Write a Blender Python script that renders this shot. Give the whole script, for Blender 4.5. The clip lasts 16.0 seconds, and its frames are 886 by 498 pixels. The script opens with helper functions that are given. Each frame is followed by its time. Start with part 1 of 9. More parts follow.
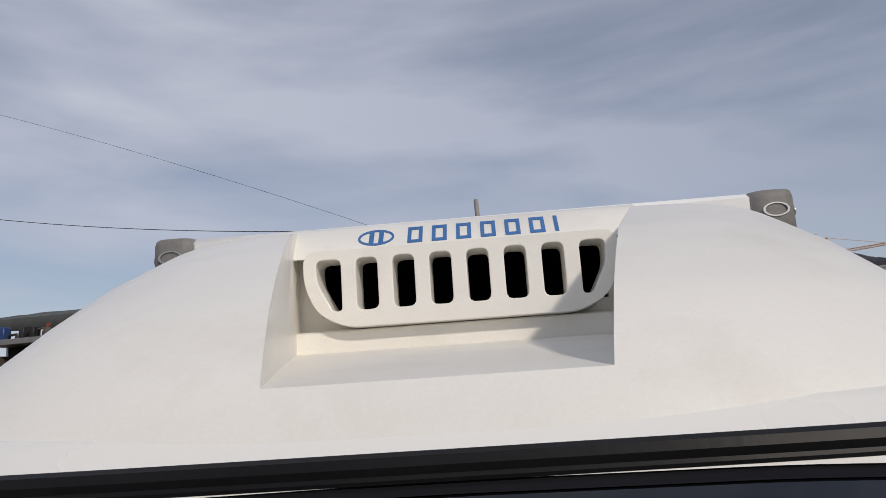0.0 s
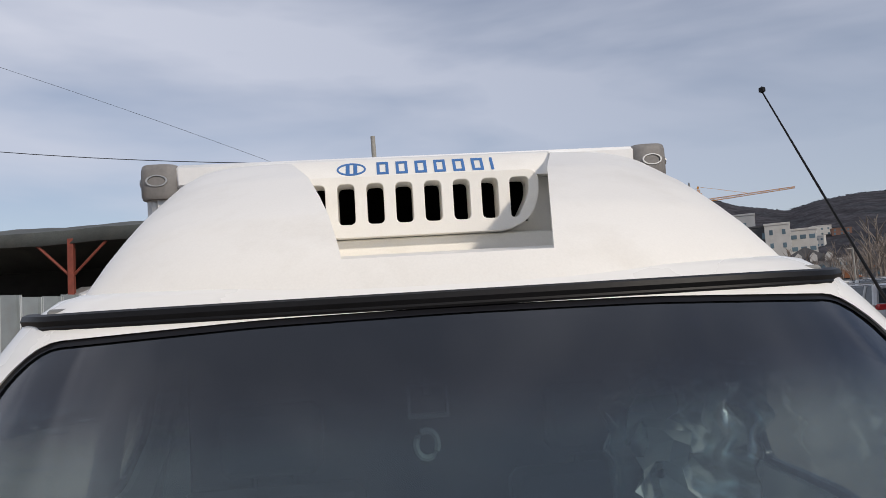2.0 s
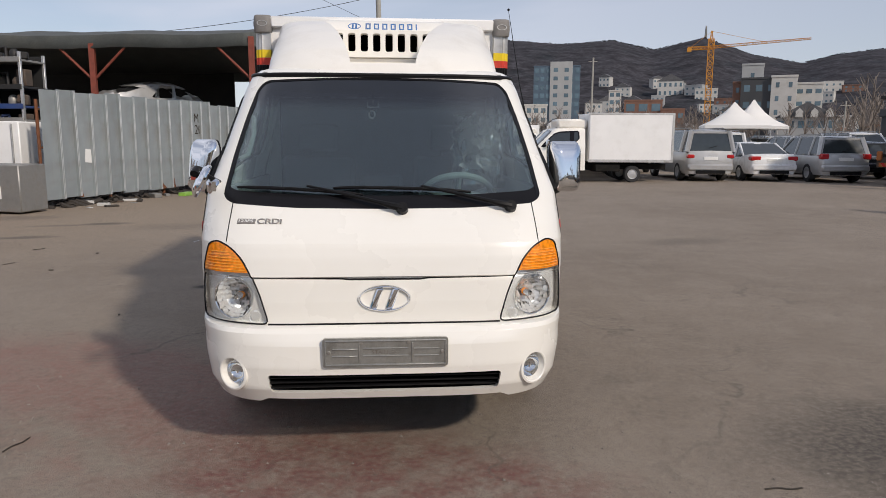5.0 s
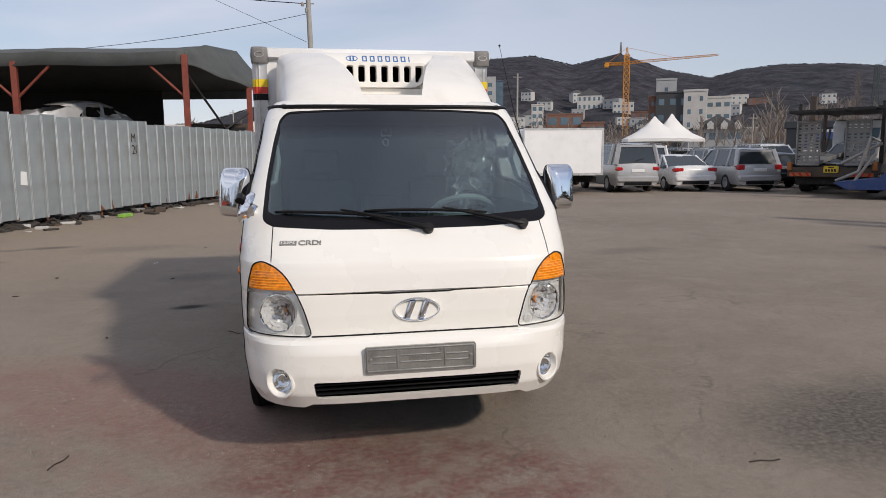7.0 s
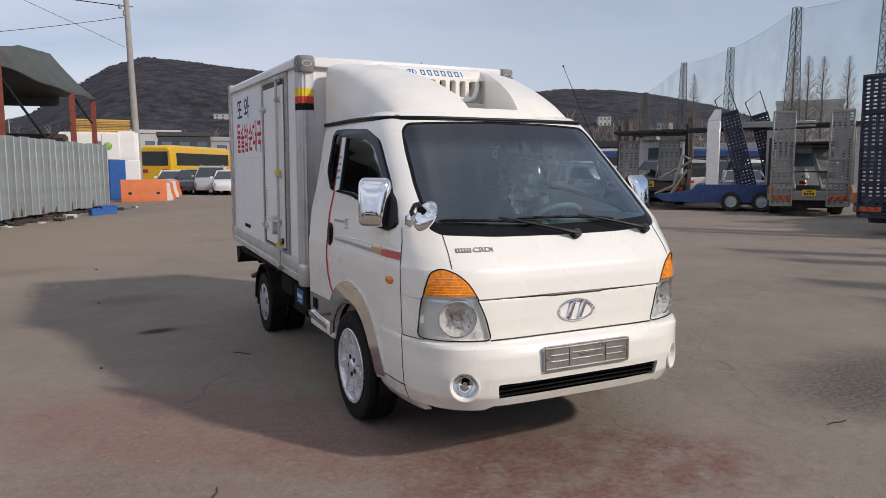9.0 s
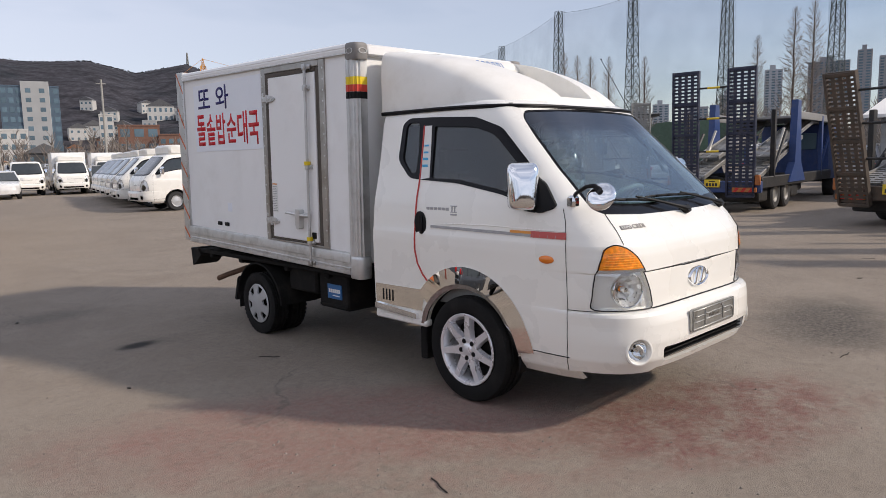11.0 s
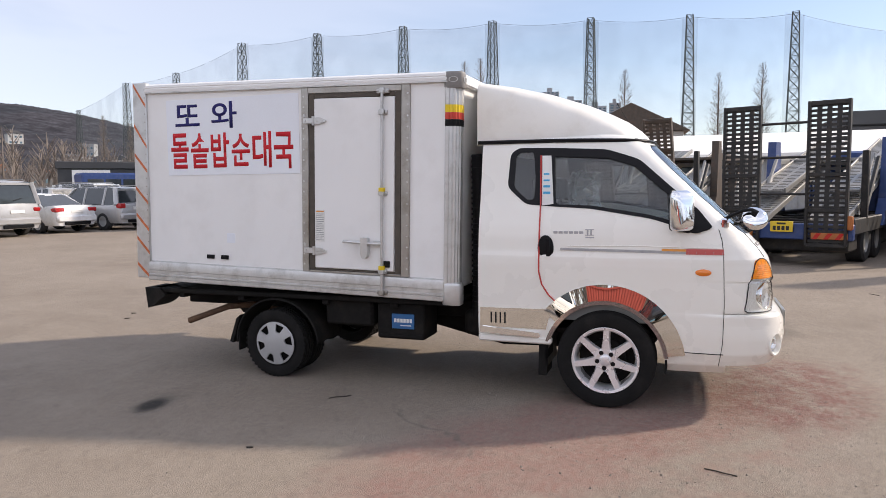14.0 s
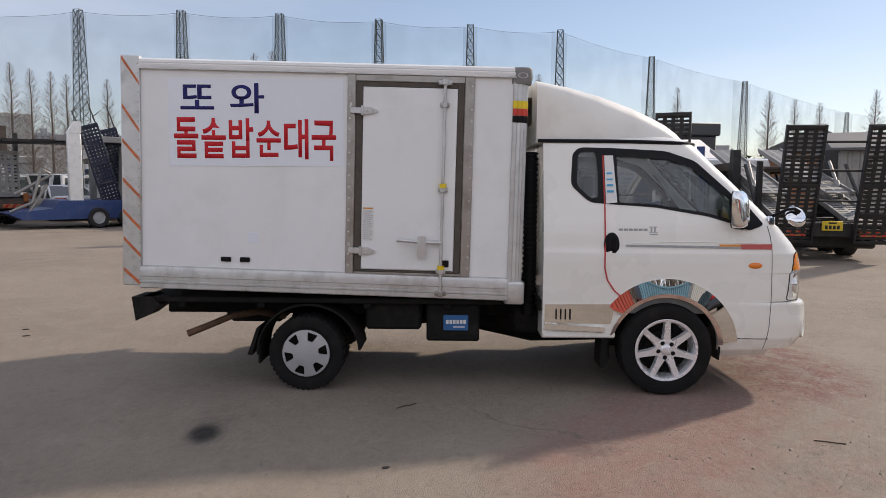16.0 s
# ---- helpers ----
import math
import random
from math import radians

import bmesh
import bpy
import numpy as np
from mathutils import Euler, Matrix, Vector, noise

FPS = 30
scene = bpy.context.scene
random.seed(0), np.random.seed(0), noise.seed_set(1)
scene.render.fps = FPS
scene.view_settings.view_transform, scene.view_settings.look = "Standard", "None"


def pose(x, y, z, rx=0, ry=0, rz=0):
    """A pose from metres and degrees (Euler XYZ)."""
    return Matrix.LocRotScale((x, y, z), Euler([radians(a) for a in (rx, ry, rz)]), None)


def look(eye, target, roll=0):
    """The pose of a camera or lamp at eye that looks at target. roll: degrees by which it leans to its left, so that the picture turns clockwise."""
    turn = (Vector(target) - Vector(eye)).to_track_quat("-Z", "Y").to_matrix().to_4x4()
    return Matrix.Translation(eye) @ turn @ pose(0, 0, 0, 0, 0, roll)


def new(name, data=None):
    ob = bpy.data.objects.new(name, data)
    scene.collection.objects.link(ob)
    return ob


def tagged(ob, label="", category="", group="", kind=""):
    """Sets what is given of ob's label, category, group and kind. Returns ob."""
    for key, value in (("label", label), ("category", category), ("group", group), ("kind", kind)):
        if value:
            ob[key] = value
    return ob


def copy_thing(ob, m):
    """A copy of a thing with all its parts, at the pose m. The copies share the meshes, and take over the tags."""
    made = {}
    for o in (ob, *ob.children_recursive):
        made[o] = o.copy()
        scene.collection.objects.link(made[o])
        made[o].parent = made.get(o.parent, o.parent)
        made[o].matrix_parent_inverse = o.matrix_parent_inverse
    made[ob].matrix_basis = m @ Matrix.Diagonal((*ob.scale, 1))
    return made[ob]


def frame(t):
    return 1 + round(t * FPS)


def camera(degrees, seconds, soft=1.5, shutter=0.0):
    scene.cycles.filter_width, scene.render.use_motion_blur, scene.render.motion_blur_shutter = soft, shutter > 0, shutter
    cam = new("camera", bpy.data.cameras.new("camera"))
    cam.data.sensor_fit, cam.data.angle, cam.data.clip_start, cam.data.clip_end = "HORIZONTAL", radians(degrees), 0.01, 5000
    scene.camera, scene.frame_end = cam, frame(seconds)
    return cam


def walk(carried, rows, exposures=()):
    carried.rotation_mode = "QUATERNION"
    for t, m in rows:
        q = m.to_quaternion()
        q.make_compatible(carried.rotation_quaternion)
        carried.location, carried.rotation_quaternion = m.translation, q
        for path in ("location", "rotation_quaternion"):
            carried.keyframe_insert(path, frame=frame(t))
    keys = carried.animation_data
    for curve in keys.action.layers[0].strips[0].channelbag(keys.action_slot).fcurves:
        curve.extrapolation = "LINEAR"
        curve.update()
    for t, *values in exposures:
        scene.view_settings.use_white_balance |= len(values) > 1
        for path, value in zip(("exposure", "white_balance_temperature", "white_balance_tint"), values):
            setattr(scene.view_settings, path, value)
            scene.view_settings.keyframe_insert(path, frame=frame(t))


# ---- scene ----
cam = camera(64.6, 16.0, 0.8)
PATH = [
    (0, (0.059, -0.932, 1.939), (-0.067, 1.032, 2.295), -3.9),
    (0.5, (-0.031, -0.886, 1.921), (-0.106, 1.079, 2.283), 1.4),
    (1, (-0.092, -0.888, 1.917), (-0.152, 1.093, 2.185), 3.0),
    (1.5, (-0.127, -1.003, 1.888), (-0.104, 0.986, 2.093), 0.1),
    (2, (-0.113, -1.383, 1.852), (0.057, 0.603, 2.014), -3.5),
    (2.5, (-0.064, -1.857, 1.742), (0.043, 0.14, 1.774), -3.1),
    (3, (-0.058, -2.38, 1.649), (0.119, -0.388, 1.614), 0.7),
    (3.5, (-0.032, -2.956, 1.622), (0.159, -0.969, 1.487), -2.1),
    (4, (0.02, -3.442, 1.572), (0.14, -1.453, 1.392), -0.1),
    (4.5, (-0.026, -3.86, 1.539), (0.132, -1.893, 1.216), 0.2),
    (5, (0.003, -4.21, 1.528), (0.166, -2.241, 1.217), 0.3),
    (5.2, (0.018, -4.352, 1.521), (0.14, -2.377, 1.23), -1.1),
    (7.3, (-0.723, -4.515, 1.594), (-0.316, -2.575, 1.324), -0.0),
    (7.5, (-0.896, -4.467, 1.591), (-0.453, -2.537, 1.311), 0.4),
    (8, (-1.42, -4.399, 1.539), (-0.741, -2.539, 1.256), 0.5),
    (8.5, (-1.836, -4.248, 1.543), (-1.06, -2.425, 1.275), -2.1),
    (8.7, (-2.012, -4.192, 1.574), (-1.202, -2.38, 1.325), -1.4),
    (10.8, (-3.875, -3.195, 1.513), (-2.522, -1.744, 1.259), -0.8),
    (11, (-4.025, -3.046, 1.548), (-2.645, -1.621, 1.294), -1.3),
    (11.5, (-4.438, -2.697, 1.531), (-2.922, -1.414, 1.297), -0.0),
    (12, (-4.779, -2.315, 1.494), (-3.169, -1.154, 1.25), -0.7),
    (12.5, (-5.079, -1.865, 1.493), (-3.382, -0.829, 1.274), -0.9),
    (13, (-5.349, -1.477, 1.517), (-3.586, -0.558, 1.298), -0.8),
    (13.5, (-5.558, -1.026, 1.551), (-3.75, -0.195, 1.35), -1.2),
    (14, (-5.796, -0.531, 1.549), (-3.914, 0.123, 1.375), -0.5),
    (14.5, (-5.92, -0.037, 1.524), (-3.999, 0.49, 1.346), -1.2),
    (15, (-5.98, 0.481, 1.514), (-4.015, 0.806, 1.326), 1.0),
    (15.5, (-6.058, 0.99, 1.538), (-4.08, 1.196, 1.331), -0.2),
    (16, (-6.013, 1.568, 1.541), (-4.021, 1.595, 1.361), 0.4),
]
walk(cam, [(t, look(eye, target, roll)) for t, eye, target, roll in PATH], ((0.0, -0.06, 6850, 12), (1.0, -0.06, 6850, 12), (2.5, 0.3, 6950, 12), (4.0, 0.32, 7050, 13), (8.5, 0.38, 6950, 13), (11.0, 0.66, 7050, 14), (12.5, 1.14, 7150, 15), (14.5, 1.14, 7250, 15), (16.0, 0.76, 7300, 14)))

# ---- world, sun, exposure ----
SUN_DIR = Vector((0.49, -0.68, 0.55)).normalized()
sky_world = bpy.data.worlds.new("sky_world")
scene.world = sky_world
sky_world.use_nodes = True
_nt = sky_world.node_tree
_nt.nodes.clear()
_out = _nt.nodes.new("ShaderNodeOutputWorld")
_bg = _nt.nodes.new("ShaderNodeBackground")
_sky = _nt.nodes.new("ShaderNodeTexSky")
_sky.sky_type = "NISHITA"
_sky.sun_disc = False
_sky.sun_elevation = math.asin(SUN_DIR.z)
_sky.sun_rotation = math.atan2(SUN_DIR.x, SUN_DIR.y)
_sky.air_density, _sky.dust_density, _sky.ozone_density = 1.0, 0.25, 1.8
_tc = _nt.nodes.new("ShaderNodeTexCoord")
_mp = _nt.nodes.new("ShaderNodeMapping")
_mp.inputs["Scale"].default_value = (1.0, 1.0, 4.2)
_mp.inputs["Rotation"].default_value = (0.0, 0.12, 0.5)
_cl = _nt.nodes.new("ShaderNodeTexNoise")
_cl.inputs["Scale"].default_value = 1.3
_cl.inputs["Detail"].default_value = 5.0
_cl.inputs["Roughness"].default_value = 0.5
_cl.inputs["Distortion"].default_value = 0.35
_cr = _nt.nodes.new("ShaderNodeValToRGB")
_cr.color_ramp.elements[0].position = 0.40
_cr.color_ramp.elements[0].color = (0.40, 0.40, 0.40, 1)
_cr.color_ramp.elements[1].position = 0.60
_cr.color_ramp.elements[1].color = (0.92, 0.92, 0.92, 1)
_mix = _nt.nodes.new("ShaderNodeMix")
_mix.data_type = "RGBA"
_mix.inputs[7].default_value = (4.1, 4.5, 5.45, 1.0)
_nt.links.new(_tc.outputs["Generated"], _mp.inputs["Vector"])
_nt.links.new(_mp.outputs[0], _cl.inputs["Vector"])
_nt.links.new(_cl.outputs["Fac"], _cr.inputs[0])
_dp = _nt.nodes.new("ShaderNodeVectorMath")
_dp.operation = "DOT_PRODUCT"
_dp.inputs[1].default_value = (-0.90, 0.18, 0.45)
_thin = _nt.nodes.new("ShaderNodeMapRange")
_thin.inputs["From Min"].default_value, _thin.inputs["From Max"].default_value = -0.70, 0.90
_thin.inputs["To Min"].default_value, _thin.inputs["To Max"].default_value = 0.34, 1.12
_cov = _nt.nodes.new("ShaderNodeMath")
_cov.operation = "MULTIPLY"
_nt.links.new(_tc.outputs["Generated"], _dp.inputs[0])
_nt.links.new(_dp.outputs["Value"], _thin.inputs["Value"])
_nt.links.new(_cr.outputs[0], _cov.inputs[0])
_nt.links.new(_thin.outputs[0], _cov.inputs[1])
_nt.links.new(_cov.outputs[0], _mix.inputs[0])
_deep = _nt.nodes.new("ShaderNodeVectorMath")
_deep.operation = "MULTIPLY"
_deep.inputs[1].default_value = (0.49, 0.515, 0.56)
_nt.links.new(_sky.outputs[0], _deep.inputs[0])
_nt.links.new(_deep.outputs[0], _mix.inputs[6])
_nt.links.new(_mix.outputs[2], _bg.inputs["Color"])
_bg.inputs["Strength"].default_value = 0.128
_nt.links.new(_bg.outputs[0], _out.inputs["Surface"])

sun_data = bpy.data.lights.new("sun", "SUN")
sun_data.energy, sun_data.angle, sun_data.color = 2.0, radians(3.2), (1.0, 0.94, 0.86)
sun_lamp = new("sun", sun_data)
sun_lamp.matrix_world = look(SUN_DIR * 60, (0, 0, 0))


# ---- materials ----
def material(name, base, rough=0.5, metal=0.0, var=0.06, scale=6.0, fine=90.0, bump=0.05, coat=0.0, dirt=None, dirt_amount=0.0, dirt_scale=2.0, rand=0.0, spec=0.5):
    """A surface with broad stains, fine grain and slight relief; dirt: a second colour in uneven patches."""
    m = bpy.data.materials.new(name)
    m.use_nodes = True
    nt = m.node_tree
    b = nt.nodes["Principled BSDF"]
    b.inputs["Roughness"].default_value = rough
    b.inputs["Metallic"].default_value = metal
    b.inputs["Coat Weight"].default_value = coat
    b.inputs["Coat Roughness"].default_value = 0.06
    b.inputs["Specular IOR Level"].default_value = spec
    tc = nt.nodes.new("ShaderNodeTexCoord")
    n1 = nt.nodes.new("ShaderNodeTexNoise")
    n1.inputs["Scale"].default_value, n1.inputs["Detail"].default_value = scale, 6.0
    n2 = nt.nodes.new("ShaderNodeTexNoise")
    n2.inputs["Scale"].default_value, n2.inputs["Detail"].default_value = fine, 3.0
    nt.links.new(tc.outputs["Object"], n1.inputs["Vector"])
    nt.links.new(tc.outputs["Object"], n2.inputs["Vector"])
    mr = nt.nodes.new("ShaderNodeMapRange")
    mr.inputs["From Min"].default_value, mr.inputs["From Max"].default_value = 0.3, 0.7
    mr.inputs["To Min"].default_value, mr.inputs["To Max"].default_value = 1 - var, 1 + var
    nt.links.new(n1.outputs["Fac"], mr.inputs["Value"])
    mr2 = nt.nodes.new("ShaderNodeMapRange")
    mr2.inputs["From Min"].default_value, mr2.inputs["From Max"].default_value = 0.3, 0.7
    mr2.inputs["To Min"].default_value, mr2.inputs["To Max"].default_value = 1 - var * 0.6, 1 + var * 0.6
    nt.links.new(n2.outputs["Fac"], mr2.inputs["Value"])
    mul = nt.nodes.new("ShaderNodeMath")
    mul.operation = "MULTIPLY"
    nt.links.new(mr.outputs[0], mul.inputs[0])
    nt.links.new(mr2.outputs[0], mul.inputs[1])
    val = mul.outputs[0]
    if rand:
        oi = nt.nodes.new("ShaderNodeObjectInfo")
        m3 = nt.nodes.new("ShaderNodeMapRange")
        m3.inputs["To Min"].default_value, m3.inputs["To Max"].default_value = 1 - rand, 1 + rand
        nt.links.new(oi.outputs["Random"], m3.inputs["Value"])
        mm = nt.nodes.new("ShaderNodeMath")
        mm.operation = "MULTIPLY"
        nt.links.new(val, mm.inputs[0])
        nt.links.new(m3.outputs[0], mm.inputs[1])
        val = mm.outputs[0]
    sc = nt.nodes.new("ShaderNodeVectorMath")
    sc.operation = "SCALE"
    nt.links.new(val, sc.inputs["Scale"])
    if dirt:
        n3 = nt.nodes.new("ShaderNodeTexNoise")
        n3.inputs["Scale"].default_value, n3.inputs["Detail"].default_value = dirt_scale, 8.0
        n3.inputs["Roughness"].default_value = 0.65
        nt.links.new(tc.outputs["Object"], n3.inputs["Vector"])
        r3 = nt.nodes.new("ShaderNodeMapRange")
        r3.inputs["From Min"].default_value, r3.inputs["From Max"].default_value = 0.50, 0.72
        r3.inputs["To Max"].default_value = dirt_amount
        nt.links.new(n3.outputs["Fac"], r3.inputs["Value"])
        mx = nt.nodes.new("ShaderNodeMix")
        mx.data_type = "RGBA"
        mx.inputs[6].default_value, mx.inputs[7].default_value = (*base, 1), (*dirt, 1)
        nt.links.new(r3.outputs[0], mx.inputs[0])
        nt.links.new(mx.outputs[2], sc.inputs[0])
    else:
        sc.inputs[0].default_value = base
    nt.links.new(sc.outputs[0], b.inputs["Base Color"])
    rr = nt.nodes.new("ShaderNodeMapRange")
    rr.inputs["To Min"].default_value, rr.inputs["To Max"].default_value = max(0.02, rough - 0.08), min(1, rough + 0.08)
    nt.links.new(n1.outputs["Fac"], rr.inputs["Value"])
    nt.links.new(rr.outputs[0], b.inputs["Roughness"])
    if bump:
        bp = nt.nodes.new("ShaderNodeBump")
        bp.inputs["Strength"].default_value, bp.inputs["Distance"].default_value = bump, 0.01
        nt.links.new(n2.outputs["Fac"], bp.inputs["Height"])
        nt.links.new(bp.outputs[0], b.inputs["Normal"])
    return m


def glass(name, tint, gloss=1.0, rough=0.01, base_gloss=0.045, edge_gloss=0.9, power=4.0, sky_sheen=0.0):
    """Thin tinted glass: clear through, with a gloss that grows at grazing angles."""
    m = bpy.data.materials.new(name)
    m.use_nodes = True
    nt = m.node_tree
    nt.nodes.clear()
    out = nt.nodes.new("ShaderNodeOutputMaterial")
    tr = nt.nodes.new("ShaderNodeBsdfTransparent")
    tr.inputs[0].default_value = (*tint, 1)
    gl = nt.nodes.new("ShaderNodeBsdfGlossy")
    gl.inputs["Roughness"].default_value = rough
    gl.inputs["Color"].default_value = (gloss, gloss, gloss, 1)
    lw = nt.nodes.new("ShaderNodeLayerWeight")
    lw.inputs["Blend"].default_value = 0.5
    pw = nt.nodes.new("ShaderNodeMath")
    pw.operation = "POWER"
    pw.inputs[1].default_value = power
    nt.links.new(lw.outputs["Facing"], pw.inputs[0])
    fr = nt.nodes.new("ShaderNodeMapRange")
    fr.inputs["To Min"].default_value, fr.inputs["To Max"].default_value = base_gloss, edge_gloss
    nt.links.new(pw.outputs[0], fr.inputs["Value"])
    mix = nt.nodes.new("ShaderNodeMixShader")
    nt.links.new(fr.outputs[0], mix.inputs[0])
    nt.links.new(tr.outputs[0], mix.inputs[1])
    nt.links.new(gl.outputs[0], mix.inputs[2])
    last = mix
    # pale blue diffuse film: the sky's sheen on the pane put in as colour
    if sky_sheen:
        film = nt.nodes.new("ShaderNodeBsdfDiffuse")
        film.inputs[0].default_value = (0.50, 0.62, 0.74, 1)
        last = nt.nodes.new("ShaderNodeMixShader")
        last.inputs[0].default_value = sky_sheen
        nt.links.new(mix.outputs[0], last.inputs[1])
        nt.links.new(film.outputs[0], last.inputs[2])
    nt.links.new(last.outputs[0], out.inputs["Surface"])
    return m


M_WHITE = material("truck_white_paint", (0.88, 0.86, 0.80), 0.28, var=0.008, scale=2.5, fine=300, bump=0.0, coat=0.5)
M_FAIR = material("fairing_white_gelcoat", (0.86, 0.835, 0.775), 0.38, var=0.03, scale=3, fine=240, bump=0.015, coat=0.15, dirt=(0.60, 0.55, 0.46), dirt_amount=0.28, dirt_scale=4.0)
M_PANEL = material("cargo_box_white_panel", (0.86, 0.86, 0.85), 0.42, var=0.025, scale=1.6, fine=160, bump=0.015, dirt=(0.60, 0.58, 0.54), dirt_amount=0.22, dirt_scale=2.2)
M_SHEET = material("sign_sheet_white", (0.82, 0.85, 0.90), 0.35, var=0.02, scale=2, bump=0.01)
M_ALU = material("aluminium_extrusion", (0.62, 0.62, 0.61), 0.42, 0.75, var=0.08, scale=7, fine=220, bump=0.03, dirt=(0.24, 0.22, 0.19), dirt_amount=0.5, dirt_scale=6)
M_STEEL = material("stainless_door_frame", (0.42, 0.40, 0.37), 0.40, 0.8, var=0.10, scale=9, fine=260, bump=0.03, dirt=(0.20, 0.17, 0.13), dirt_amount=0.6, dirt_scale=7)
M_RUBBER = material("weathered_rubber_seal", (0.085, 0.070, 0.056), 0.75, var=0.18, scale=14, bump=0.05)
M_BLACK = material("black_trim_plastic", (0.010, 0.010, 0.011), 0.42, var=0.12, scale=8, bump=0.03, spec=0.13)
M_GLOSSB = material("glossy_black_trim", (0.012, 0.012, 0.014), 0.16, var=0.05, scale=8, bump=0.0, spec=0.14)
M_UNDER = material("dusty_black_chassis", (0.013, 0.0125, 0.012), 0.85, var=0.25, scale=7, bump=0.1, dirt=(0.04, 0.034, 0.028), dirt_amount=0.5, dirt_scale=5, spec=0.15)
M_TYRE = material("tyre_rubber", (0.011, 0.011, 0.011), 0.75, var=0.2, scale=12, bump=0.08, dirt=(0.035, 0.031, 0.027), dirt_amount=0.3, dirt_scale=8, spec=0.18)
M_ALLOY = material("alloy_wheel_silver", (0.86, 0.86, 0.88), 0.28, 0.55, var=0.05, scale=9, bump=0.0, coat=0.3)
M_HUBCAP = material("hubcap_silver_plastic", (0.48, 0.49, 0.50), 0.38, 0.35, var=0.06, scale=10, bump=0.0)
M_CHROME = material("chrome", (0.86, 0.87, 0.88), 0.05, 1.0, var=0.02, scale=6, bump=0.0)
M_MIRROR = material("mirror_face", (0.90, 0.90, 0.90), 0.02, 1.0, var=0.0, bump=0.0)
M_BRUSH = material("garnish_stainless", (0.80, 0.79, 0.76), 0.0, 1.0, var=0.04, scale=9, bump=0.0)
M_CAP = material("grey_plastic_corner_cap", (0.22, 0.21, 0.20), 0.6, var=0.12, scale=14, bump=0.06)
M_YELLOW = material("reflective_yellow", (0.80, 0.58, 0.02), 0.45, var=0.05)
M_RED = material("reflective_red", (0.62, 0.05, 0.03), 0.45, var=0.06)
M_INKBLUE = material("navy_sign_ink", (0.022, 0.022, 0.13), 0.5, var=0.06, bump=0.0, spec=0.2)
M_INKRED = material("red_sign_ink", (0.60, 0.022, 0.030), 0.5, var=0.06, bump=0.0, spec=0.2)
M_LOGO = material("blue_logo_paint", (0.05, 0.17, 0.42), 0.4, var=0.06, bump=0.0)
M_SILVER = material("silver_decal", (0.42, 0.42, 0.43), 0.4, 0.4, var=0.05, bump=0.0)
M_STRIPE_G = material("grey_stripe_decal", (0.36, 0.36, 0.36), 0.42, var=0.12, scale=30, bump=0.0)
M_STRIPE_O = material("orange_stripe_decal", (0.75, 0.30, 0.05), 0.42, var=0.05, bump=0.0)
M_TAPE = material("faded_red_orange_tape", (0.60, 0.15, 0.05), 0.45, var=0.25, scale=25, bump=0.0)
M_STRIPE_R = material("red_stripe_decal", (0.55, 0.10, 0.09), 0.42, var=0.05, bump=0.0)
M_REFL = material("headlight_chrome", (0.98, 0.98, 0.97), 0.18, 0.35, var=0.03, scale=30, fine=26, bump=0.10)
M_AMBER = material("amber_lens", (0.92, 0.28, 0.012), 0.16, var=0.25, scale=40, fine=70, bump=0.15, coat=0.7)
M_AMBERP = material("pale_amber_rib", (1.0, 0.40, 0.04), 0.14, var=0.10, scale=40, fine=70, bump=0.05, coat=0.8)
M_WRAP = material("crumpled_clear_plastic", (0.92, 0.94, 0.95), 0.12, var=0.05, scale=20, bump=0.2, coat=0.8)
M_WRAP.node_tree.nodes["Principled BSDF"].inputs["Alpha"].default_value = 0.9
M_ORANGE = material("orange_indicator_lens", (0.85, 0.22, 0.02), 0.2, var=0.04, bump=0.05, coat=0.5)
M_PLATE = material("bare_plate_holder_metal", (0.45, 0.45, 0.43), 0.38, 0.85, var=0.10, scale=12, bump=0.08, dirt=(0.18, 0.17, 0.15), dirt_amount=0.4, dirt_scale=14)
M_SEAT = material("grey_seat_fabric", (0.060, 0.066, 0.070), 0.85, var=0.12, scale=12, fine=400, bump=0.15)
M_DASH = material("dark_dash_plastic", (0.26, 0.275, 0.275), 0.6, var=0.08, scale=8, fine=300, bump=0.06)
M_LINER = material("headliner_grey", (0.25, 0.25, 0.24), 0.9, var=0.06, scale=8, bump=0.05)
M_BLUELABEL = material("blue_battery_label", (0.02, 0.13, 0.33), 0.4, var=0.06)
M_PAPER = material("white_paper_label", (0.78, 0.78, 0.76), 0.6, var=0.04)
M_CYAN = material("cyan_mark", (0.05, 0.42, 0.72), 0.5, var=0.04)
M_DOORRED = material("red_edge_trim", (0.55, 0.05, 0.04), 0.4, var=0.05)
for _m, _r in ((M_BRUSH, 0.012), (M_MIRROR, 0.005), (M_CHROME, 0.025)):
    _b = _m.node_tree.nodes["Principled BSDF"].inputs["Roughness"]
    _m.node_tree.links.remove(_b.links[0])
    _b.default_value = _r
G_SHIELD = glass("windscreen_glass", (0.80, 0.90, 0.89), 1.0, 0.01, 0.09, 0.70, 2.8, 0.006)


